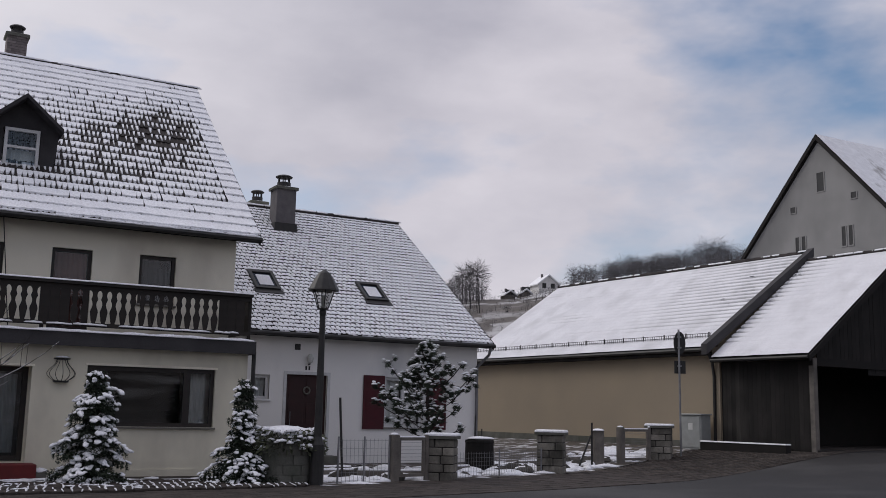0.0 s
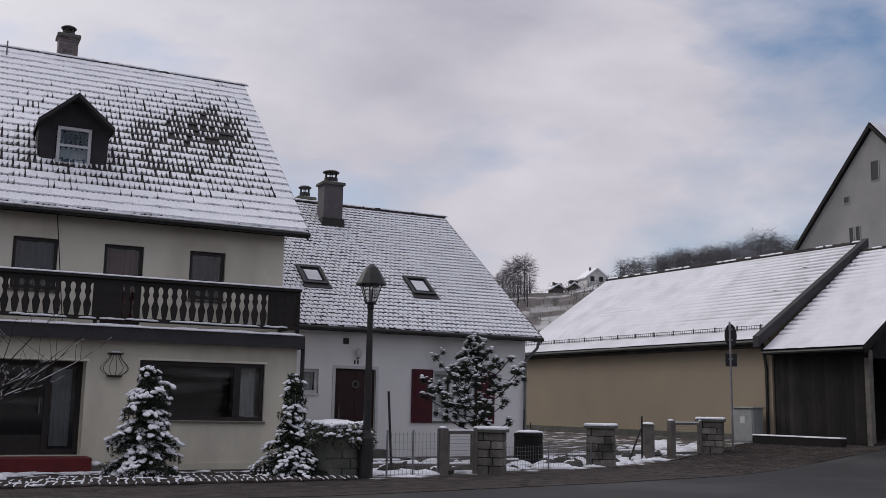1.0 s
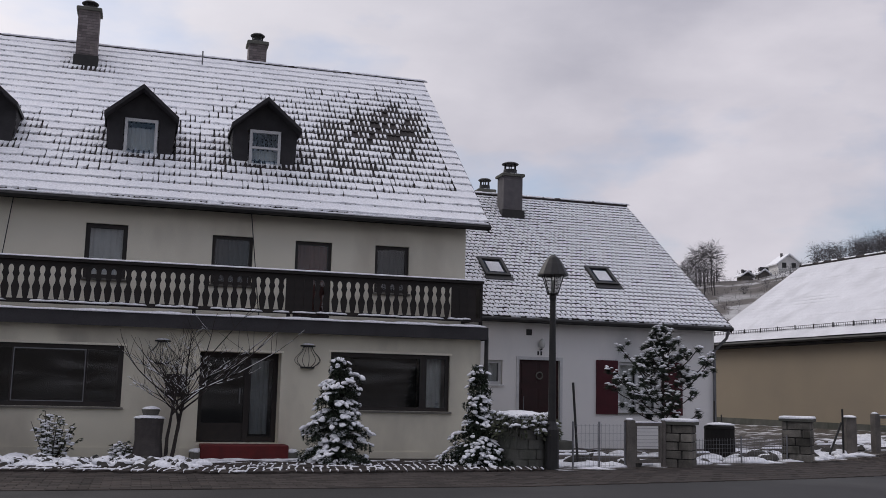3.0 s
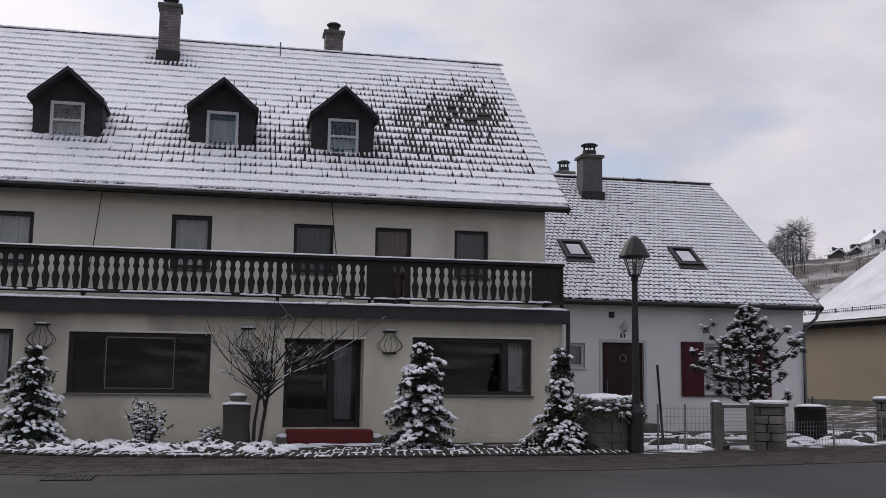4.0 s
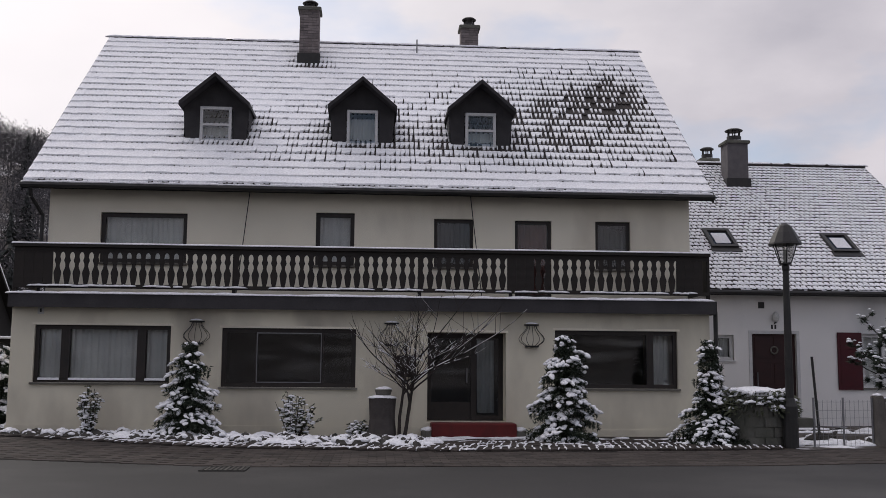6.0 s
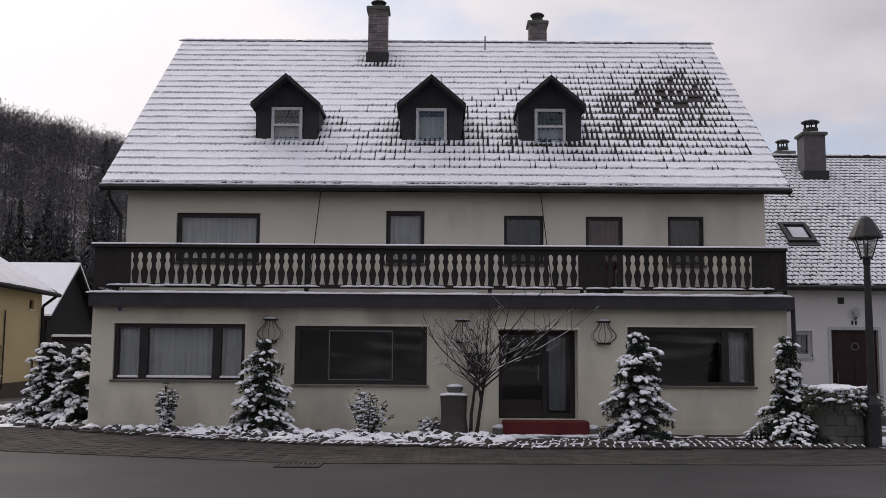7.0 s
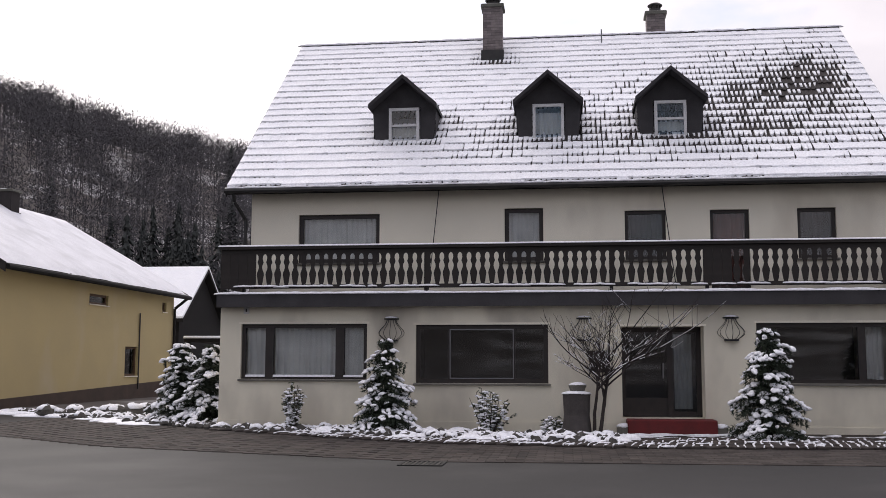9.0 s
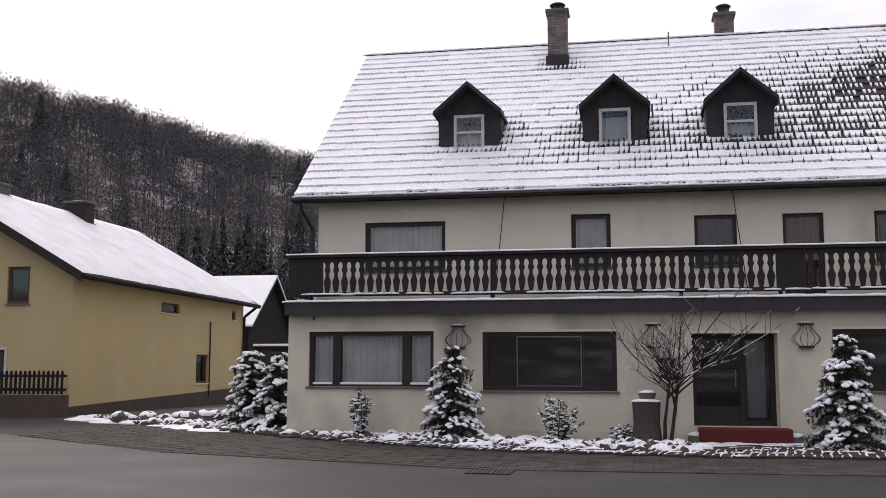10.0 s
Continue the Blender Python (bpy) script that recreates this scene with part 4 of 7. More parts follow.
    part("antenna_mast", Geo().tube((1.2, 30.3, 10.98), (1.2, 30.3, 11.66), 0.022).box(1.15, 1.25, 30.24, 30.34, 11.0, 11.16), M["zinc"], h)

    # basket wall lamps, notice case, number plate
    for x in (-3.98, 0.42, 3.65):
        g = Geo()
        for k in range(7):
            a = math.pi * (k / 6 - 0.5)
            pts = []
            for q in range(9):
                f = q / 8
                rr = 0.1 + 0.2 * math.sin(math.pi * min(1, f ** 1.5 * 0.9 + 0.02)) ** 1.3
                pts.append((x + rr * math.sin(a), Y0 - 0.04 - 0.8 * rr * math.cos(a), 2.52 - 0.46 * f))
            g.path(pts, 0.008, 4)
        for z, rr in ((2.52, 0.11), (2.06, 0.16)):
            g.path([(x + rr * math.sin(math.pi * (k / 8 - 0.5)), Y0 - 0.04 - 0.8 * rr * math.cos(math.pi * (k / 8 - 0.5)), z) for k in range(9)], 0.01, 4)
        lm = tagged(part("wall_basket", g, M["metal_dark"]), "black wrought iron plant basket on the plaster wall", "wall basket", "wall baskets")
        part("bracket", Geo().box(x - 0.17, x + 0.17, Y0 - 0.05, Y0 - 0.001, 2.53, 2.56), M["metal_dark"], lm)
        part("tray", Geo().box(x - 0.15, x + 0.15, Y0 - 0.14, Y0 - 0.001, 2.03, 2.07), M["metal_dark"], lm)
        part("basket_snow", Geo().blob((x, Y0 - 0.09, 2.57), (0.14, 0.05, 0.035), 3, 8, 2, -0.1), M["snow"], lm, smooth=True)
    c = tagged(part("notice_case", Geo().bbox(0.54, 0.98, Y0 - 0.08, Y0 - 0.001, 1.33, 1.82), M["frame_dark"]), "dark wooden notice case on the plaster wall", "notice case")
    part("sheet", Geo().box(0.6, 0.92, Y0 - 0.086, Y0 - 0.082, 1.42, 1.74), M["interior"], c)
    n = tagged(part("number_plate", Geo().bbox(-7.52, -7.38, Y0 - 0.02, Y0 - 0.001, 2.68, 2.84, 0.004), M["plate"]), "small pale enamel plate on the plaster wall", "plate")
    part("mark", Geo().box(-7.47, -7.43, Y0 - 0.024, Y0 - 0.021, 2.72, 2.8), M["print"], n)
    s = tagged(part("entrance_step", Geo().bbox(1.32, 3.22, 22.55, 23.2, -0.05, 0.32, 0.02), M["red_step"]), "dark red clinker entrance step", "step")
    for x in (1.24, 3.3):
        part("block", Geo().bbox(x - 0.14, x + 0.14, 22.6, 22.9, 0, 0.17, 0.02), M["stone"], s)
        part("block_snow", Geo().blob((x, 22.75, 0.16), (0.16, 0.17, 0.08), 4, 9, 3, -0.1), M["snow"], s, smooth=True)
    return h


guest_house()

# ---- the small white house ----
def small_house():
    h = thing("small_house", (13, 28, 0), "small white plastered house with red shutters and a steep snowy roof", "house")
    X0, X1, Y0, YB = 7.9, 17.22, 28.0, 41.5
    EY, EZ, RY, RZ, RX = 27.5, 3.78, 34.6, 8.8, 17.5
    holes = [(10.69, 11.98, 0.25, 2.58), (13.9, 15.25, 1.08, 2.6), (9.66, 10.16, 1.83, 2.54)]
    part("wall", Geo().wall(X0, X1, -0.2, 3.75, Y0, Y0 + 0.3, holes), M["plaster_white"], h)
    part("gable_wall", Geo().prism([(Y0 + 0.3, -0.2), (Y0 + 0.3, 4.0), (RY, RZ - 0.25), (YB, 4.0), (YB, -0.2)], 0.3, "x", X1 - 0.3), M["plaster_white"], h)
    part("back_wall", Geo().box(X0, X1 - 0.3, YB - 0.3, YB, -0.2, 4.0), M["plaster_white"], h)
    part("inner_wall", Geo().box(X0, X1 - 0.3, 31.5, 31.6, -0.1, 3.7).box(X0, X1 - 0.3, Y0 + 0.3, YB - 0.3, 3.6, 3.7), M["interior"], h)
    w = window(h, *holes[1], Y0, [(14.57, 0.1)], frame="frame_white", fw=0.09, surround="frame_white")
    for x in (13.16, 15.35):
        s = Geo().bbox(x, x + 0.72, Y0 - 0.055, Y0 - 0.015, 1.02, 2.64)
        sh = part("shutter", s, M["red_shutter"], h, "dark red louvred shutter")
        for k in range(14):
            part("slat", Geo().box(x + 0.08, x + 0.64, Y0 - 0.066, Y0 - 0.056, 1.12 + k * 0.105, 1.19 + k * 0.105), M["red_shutter"], sh)
    window(h, *holes[2], Y0, frame="frame_white", fw=0.09, surround="plaster_white", sill_mat="frame_white")
    d = part("front_door", Geo().box(10.69, 11.98, Y0 + 0.1, Y0 + 0.16, 0.25, 2.58), M["door_red"], h, "dark red-brown panelled front door")
    for a, b in ((10.8, 11.28), (11.36, 11.87)):
        for z in (0.4, 1.15, 1.9):
            part("panel", Geo().bbox(a, b, Y0 + 0.085, Y0 + 0.1, z, z + 0.6, 0.006), M["door_red"], d)
    part("door_handle", Geo().tube((10.85, Y0 + 0.03, 1.0), (10.85, Y0 + 0.03, 1.5), 0.015), M["zinc"], d)
    part("door_wreath", Geo().path([(11.36 + 0.1 * math.cos(a * 0.5236), Y0 + 0.07, 2.12 + 0.1 * math.sin(a * 0.5236)) for a in range(13)], 0.025), M["stone"], d)
    part("surround", Geo().box(10.6, 10.69, Y0 - 0.02, Y0 + 0.02, 0.2, 2.67).box(11.98, 12.07, Y0 - 0.02, Y0 + 0.02, 0.2, 2.67).box(10.69, 11.98, Y0 - 0.02, Y0 + 0.02, 2.58, 2.67), M["frame_white"], d)
    part("threshold", Geo().bbox(10.5, 12.2, Y0 - 0.6, Y0, 0, 0.24), M["concrete"], h)
    part("vent", Geo().bbox(10.9, 11.08, Y0 - 0.015, Y0 - 0.001, 3.3, 3.48, 0.004), M["metal_dark"], h)
    lm = part("porch_lamp", Geo().lathe([(0.03, 0), (0.08, 0.04), (0.1, 0.14), (0.07, 0.24), (0.02, 0.28)], 12, (11.36, Y0 - 0.13, 2.92)), M["plate"], h)
    part("lamp_arm", Geo().tube((11.36, Y0 - 0.001, 2.88), (11.36, Y0 - 0.13, 2.9), 0.02), M["metal_dark"], lm)
    part("number_mark", Geo().box(11.26, 11.31, Y0 - 0.012, Y0 - 0.002, 2.72, 2.84).box(11.36, 11.41, Y0 - 0.012, Y0 - 0.002, 2.72, 2.84), M["print"], h)
    roof = roof_part(h, Geo().prism([(EY, EZ - 0.15), (RY, RZ - 0.15), (RY, RZ), (EY, EZ)], RX - 7.9, "x", 7.9).prism([(RY, RZ - 0.15), (2 * RY - EY, EZ - 0.15), (2 * RY - EY, EZ), (RY, RZ)], RX - 7.9, "x", 7.9), M["wood_black"], "steep tiled roof with a thin even cover of snow")

    def cover(s, q):
        thin = 0.95 - 0.45 * s + 0.3 * noise.noise(Vector((s * 8, q * 8, 3))) + 0.25 * (q - 0.4)
        if s > 0.9 and 0.45 < q < 0.9:
            thin += 0.3
        return max(0.05, 0.31 * thin)
    tile_slope(roof, (7.9, EY, EZ), (RX - 7.9, 0, 0), (0, RY - EY, RZ - EZ), 58, 38, lambda s, q: 0.0, lambda s, q: s > 0.1 and q < 0.27, 1, seed=5, thick=0.02, stagger=True)
    snow_sheet(roof, (7.9, EY, EZ), (RX - 7.9, 0, 0), (0, RY - EY, RZ - EZ), 38, 0.018, cover, 6, 460, False, 0.042, lambda s, q: 0.24 + 0.4 * s + 0.32 * ease(s, 0.4, 1.0) * ease(0.75 - q, 0.0, 0.5) + 0.2 * noise.noise(Vector((s * 6, q * 6, 8))), 58)
    ridge_caps(roof, (7.9, RY, RZ + 0.02), (RX, RY, RZ + 0.02), 28, 0.09, 0.85, 9)
    part("back_snow", Geo().prism([(RY, RZ + 0.03), (2 * RY - EY, EZ + 0.03), (2 * RY - EY, EZ + 0.08), (RY, RZ + 0.1)], RX - 8.0, "x", 7.95), M["snow"], roof)
    part("verge_board", Geo().prism([(EY - 0.05, EZ - 0.2), (RY, RZ - 0.2), (2 * RY - EY, EZ - 0.2), (2 * RY - EY, EZ), (RY, RZ + 0.03), (EY - 0.05, EZ + 0.02)], 0.03, "x", RX), M["wood_black"], roof)
    part("gutter", Geo().tube((7.9, EY - 0.06, EZ - 0.07), (RX + 0.05, EY - 0.06, EZ - 0.07), 0.065, n=8), M["metal_dark"], roof)
    part("downpipe", Geo().path([(17.4, EY - 0.05, EZ - 0.1), (17.4, EY + 0.05, EZ - 0.35), (17.16, Y0 - 0.1, EZ - 0.75), (17.16, Y0 - 0.1, 0.1)], 0.05), M["zinc"], h)
    # roof windows
    nrm = Vector((0, -(RZ - EZ), RY - EY)).normalized()
    tilt = math.degrees(math.atan2(RZ - EZ, RY - EY))
    for x, y in ((10.5, 29.9), (14.17, 29.75)):
        z = EZ + (y - EY) * (RZ - EZ) / (RY - EY)
        m = Matrix.Translation((x, y, z)) @ pose(0, 0, 0, tilt)
        g = Geo(m)
        g.box(-0.41, -0.31, -0.58, 0.58, 0.02, 0.13).box(0.31, 0.41, -0.58, 0.58, 0.02, 0.13).box(-0.31, 0.31, 0.44, 0.58, 0.02, 0.13).box(-0.31, 0.31, -0.58, -0.46, 0.02, 0.13)
        sk = part("skylight", g, M["metal_dark"], h, "dark framed roof window with snow on its glass")
        part("pane", Geo(m).box(-0.31, 0.31, -0.46, 0.44, 0.08, 0.092), M["glass"], sk)
        part("pane_snow", Geo(m).bbox(-0.22, 0.24, -0.34, 0.3, 0.0921, 0.107, 0.007), M["snow_settled"], sk)
        part("flashing", Geo(m).box(-0.46, 0.46, -0.8, -0.58, 0.03, 0.08), M["metal_dark"], sk)
    chimney(h, 12.33, 33.45, 0.74, 0.68, 7.85, 9.28, brick=False, label="tall dark rendered chimney", tall=1.6)
    chimney(h, 12.4, 36.5, 0.62, 0.6, 7.8, 9.3, brick=False, label="short dark chimney behind the ridge", tall=1.6)


small_house()


# ---- the ochre barn with its open shed ----
BARN = pose(25.85, 26.5, 0, 0, 0, 4)


def barn():
    h = thing("barn", (25.85, 26.5, 0.4), "long ochre plastered barn with a smooth snow-covered roof", "barn")
    Ln, EX, EZ, RX, RZ = 15.0, -0.1, 4.02, 5.85, 8.0
    up = lambda p: BARN @ Vector(p)
    g = Geo(BARN)
    g.box(0.3, 0.6, 0, Ln - 0.4, 0.0, 4.1)
    part("wall", g, M["plaster_ochre"], h)
    for y in (0.0, Ln - 0.7):
        part("gable_wall", Geo(BARN).prism([(0.6, 0), (11.1, 0), (11.1, 4.1), (RX, RZ - 0.2), (0.6, 4.25)], 0.3, "y", y), M["plaster_ochre"], h)
    part("back_wall", Geo(BARN).box(11.1, 11.4, 0, Ln - 0.4, 0, 4.0), M["plaster_ochre"], h)
    part("plinth", Geo(BARN).box(0.27, 0.298, -0.02, Ln - 0.4, 0.2, 0.75), M["concrete"], h)
    roof = roof_part(h, Geo(BARN).prism([(EX, EZ - 0.15), (RX, RZ - 0.15), (2 * RX - EX, EZ - 0.15), (2 * RX - EX, EZ), (RX, RZ), (EX, EZ)], Ln, "y", 0.0), M["wood_black"], "shallow roof under smooth snow with faint tile courses")
    o = up((EX, 0, EZ))
    snow_sheet(roof, o, up((EX, Ln, EZ)) - o, up((RX, 0, RZ)) - o, 24, 0.07, lambda s, q: 0.8 * ease(1 - s, 0.55, 1.0) * ease(q, 0.12, 0.5) + 0.35 * max(0, noise.noise(Vector((s * 5, q * 10, 7))) - 0.25), 3, mat="snow_settled")
    part("back_snow", Geo(BARN).prism([(RX, RZ + 0.02), (2 * RX - EX, EZ + 0.02), (2 * RX - EX, EZ + 0.08), (RX, RZ + 0.1)], Ln - 0.1, "y", 0.05), M["snow"], roof)
    ridge_caps(roof, up((RX, 0, RZ + 0.04)), up((RX, Ln, RZ + 0.04)), 36, 0.11, 0.5, 21)
    part("gutter", Geo(BARN).tube((EX - 0.05, -0.2, EZ - 0.06), (EX - 0.05, Ln, EZ - 0.06), 0.07, n=8), M["metal_dark"], roof)
    part("eave_board", Geo(BARN).box(EX + 0.02, 0.3, 0, Ln - 0.4, EZ - 0.24, EZ - 0.16), M["wood_black"], roof)
    # snow guard
    sg = Geo(BARN)
    gx, gz0 = EX + 0.5, EZ + 0.37
    for z in (0.0, 0.1, 0.2):
        sg.tube((gx, 0.1, gz0 + z), (gx, Ln - 0.4, gz0 + z), 0.012, n=4)
    for k in range(14):
        y = 0.2 + k * (Ln - 0.7) / 13
        sg.box(gx - 0.015, gx + 0.015, y, y + 0.04, gz0 - 0.14, gz0 + 0.24)
    part("snow_guard", sg, M["metal_dark"], roof)
    bars = Geo(BARN)
    for k in range(120):
        y = 0.15 + k * (Ln - 0.6) / 120
        bars.box(gx - 0.006, gx + 0.006, y, y + 0.012, gz0 + 0.0, gz0 + 0.2)
    part("guard_mesh", bars, M["metal_dark"], roof, kind="stuff")
    # parapet between barn and shed
    sl = [(EX - 0.25, EZ - 0.25), (RX, RZ - 0.12), (RX, RZ + 0.22), (EX - 0.25, EZ + 0.12)]
    part("parapet", Geo(BARN).prism(sl, 0.26, "y", -0.33), M["fascia"], h, "dark boarded parapet between the two roofs")
    part("downpipe", Geo(BARN).path([(EX - 0.05, -0.2, EZ - 0.1), (0.12, -0.15, EZ - 0.5), (0.2, -0.15, EZ - 1.0), (0.2, -0.15, 0.5)], 0.06), M["metal_dark"], h)
    part("pilaster", Geo(BARN).box(0.25, 0.6, -0.36, -0.001, 0.2, 3.7), M["plaster_ochre"], h)
    # the open shed in front
    s = thing("open_shed", tuple(up((3, -2, 0.5))), "dark timber shed with an open front under a snowy roof", "shed")
    sx, sz, rx, rz, y0, y1 = -0.15, 3.62, 5.45, 7.6, -4.4, -0.37
    roof = roof_part(s, Geo(BARN).prism([(sx, sz - 0.14), (rx, rz - 0.14), (2 * rx - sx, sz - 0.14), (2 * rx - sx, sz), (rx, rz), (sx, sz)], y1 - y0, "y", y0), M["wood_black"], "plain roof under smooth snow")
    o = up((sx, y0, sz))
    snow_sheet(roof, o, up((sx, y1, sz)) - o, up((rx, y0, rz)) - o, 22, 0.08, lambda s, q: 0.9 * ease(s, 0.82, 1.0) * (0.1 < q) + 0.3 * ease(s, 0.5, 0.9) * ease(q, 0.5, 0.9), 5, 40, mat="snow_settled")
    part("back_snow", Geo(BARN).prism([(rx, rz + 0.02), (2 * rx - sx, sz + 0.02), (2 * rx - sx, sz + 0.08), (rx, rz + 0.1)], y1 - y0 - 0.1, "y", y0 + 0.05), M["snow"], roof)
    part("verge_board", Geo(BARN).prism([(sx - 0.05, sz - 0.2), (rx, rz - 0.2), (2 * rx - sx, sz - 0.2), (2 * rx - sx, sz), (rx, rz + 0.02), (sx - 0.05, sz)], 0.05, "y", y0 - 0.055), M["wood_black"], roof)
    part("gutter", Geo(BARN).tube((sx - 0.06, y0, sz - 0.06), (sx - 0.06, y1, sz - 0.06), 0.06, n=8), M["metal_dark"], roof)
    ridge_caps(roof, up((rx, y0, rz + 0.04)), up((rx, y1, rz + 0.04)), 10, 0.1, 0.5, 31)
    rnd = random.Random(2)
    for k in range(20):
        y = -0.45 - k * 0.185
        part("board", Geo(BARN).box(0.3, 0.33 + rnd.uniform(0, 0.01), y - 0.18, y, 0.55, 3.5), M["wood_board"], s)
    for x in (0.22, 10.5):
        part("corner_post", Geo(BARN).bbox(x, x + 0.2, y0 + 0.15, y0 + 0.33, 0.5, 3.55), M["wood_grey"], s, "weathered grey corner post")
    part("header_beam", Geo(BARN).box(0.2, 10.7, y0 + 0.17, y0 + 0.35, 3.3, 3.55), M["wood_black"], s)
    for k in range(48):
        x = 0.5 + k * 0.21
        top = sz + (min(x, 2 * rx - x) - sx) * (rz - sz) / (rx - sx) - 0.2
        part("gable_board", Geo(BARN).box(x, x + 0.2, y0 + 0.2 + rnd.uniform(0, 0.01), y0 + 0.23, 3.1 if x > 3.2 else 3.3, top), M["wood_black"], s)
    part("far_wall", Geo(BARN).box(10.6, 10.75, y0 + 0.35, y1, 0.4, 3.6).box(0.34, 10.6, y1 - 0.1, y1, 0.4, 3.6), M["wood_black"], s)
    part("floor_slab", Geo(BARN).box(0.3, 10.7, y0 + 0.1, y1, 0.2, 0.62), M["joint"], s)
    # kerb wall and cabinet beside the barn
    k = tagged(part("low_kerb", Geo(BARN).bbox(-0.75, -0.5, -3.85, -0.3, 0.2, 0.76), M["wood_black"]), "dark low kerb wall capped with snow", "kerb")
    part("kerb_snow", Geo(BARN).bbox(-0.77, -0.48, -3.85, -0.3, 0.761, 0.8, 0.015), M["snow"], k)
    c = tagged(part("utility_cabinet", Geo(BARN).bbox(-0.55, -0.05, -0.18, 0.74, 0.3, 1.66, 0.02), M["cabinet"]), "grey plastic utility cabinet against the barn", "cabinet")
    part("cabinet_door", Geo(BARN).bbox(-0.575, -0.551, -0.13, 0.69, 0.55, 1.6, 0.005), M["cabinet"], c)
    part("sticker", Geo(BARN).box(-0.582, -0.578, 0.18, 0.38, 1.15, 1.38), M["plate"], c)
    part("cabinet_roof", Geo(BARN).bbox(-0.6, 0.0, -0.23, 0.79, 1.661, 1.71, 0.02), M["cabinet"], c)


barn()


# ---- the tall gabled house behind the barn ----
def gable_house():
    h = thing("tall_house", (40, 33, 0.5), "tall weathered grey gabled house with small slit windows", "house")
    X0, X1, RY, RZ, EZ, W = 40.0, 56.0, 33.1, 15.35, 6.9, 7.75
    prof = [(RY - W, 0), (RY + W, 0), (RY + W, EZ), (RY, RZ - 0.12), (RY - W, EZ)]
    part("gable_wall", Geo().prism(prof, 0.4, "x", X0), M["plaster_grey"], h)
    part("far_gable", Geo().prism(prof, 0.4, "x", X1 - 0.4), M["plaster_grey"], h)
    part("side_wall", Geo().box(X0 + 0.4, X1 - 0.4, RY - W, RY - W + 0.3, 0, EZ).box(X0 + 0.4, X1 - 0.4, RY + W - 0.3, RY + W, 0, EZ), M["plaster_grey"], h)
    k = (RZ - EZ) / W
    for n, s in (("front", -1), ("back", 1)):
        e = W + 0.35
        g = Geo().prism([(RY, RZ), (RY + s * e, RZ - k * e), (RY + s * e, RZ - k * e + 0.2), (RY, RZ + 0.24)], X1 - X0 + 0.3, "x", X0 - 0.15)
        r = part("roof", g, M["wood_black"], h)
        sn = Geo()
        nx, ny = 30, 26
        vs = []
        for i in range(nx + 1):
            for j in range(ny + 1):
                q = e * j / ny
                vs.append((X0 - 0.13 + (X1 - X0 + 0.25) * i / nx, RY + s * q, RZ - k * q + 0.27 + 0.02 * noise.noise(Vector((i, j * 0.9, s))) + (0.03 if j % 1 == 0 else 0)))
        sn.add(vs, [(i * (ny + 1) + j, (i + 1) * (ny + 1) + j, (i + 1) * (ny + 1) + j + 1, i * (ny + 1) + j + 1) for i in range(nx) for j in range(ny)])
        part("snow", sn, M["snow_thin"], r, "thin patchy snow", smooth=True)
    for y, z, w, t in ((33.0, 13.2, 0.42, 0.95), (34.75, 12.05, 0.3, 0.3), (31.1, 12.2, 0.3, 0.3), (34.55, 10.2, 0.22, 0.85), (34.15, 10.2, 0.22, 0.85), (31.75, 10.3, 0.22, 0.95), (31.35, 10.3, 0.22, 0.95)):
        f = part("slit_window", Geo().box(X0 - 0.03, X0 - 0.002, y - w / 2 - 0.05, y - w / 2, z - t / 2, z + t / 2).box(X0 - 0.03, X0 - 0.002, y + w / 2, y + w / 2 + 0.05, z - t / 2, z + t / 2).box(X0 - 0.03, X0 - 0.002, y - w / 2 - 0.05, y + w / 2 + 0.05, z - t / 2 - 0.05, z - t / 2), M["plaster_grey"], h)
        part("pane", Geo().box(X0 - 0.012, X0 - 0.004, y - w / 2, y + w / 2, z - t / 2, z + t / 2), M["print"], f)


gable_house()


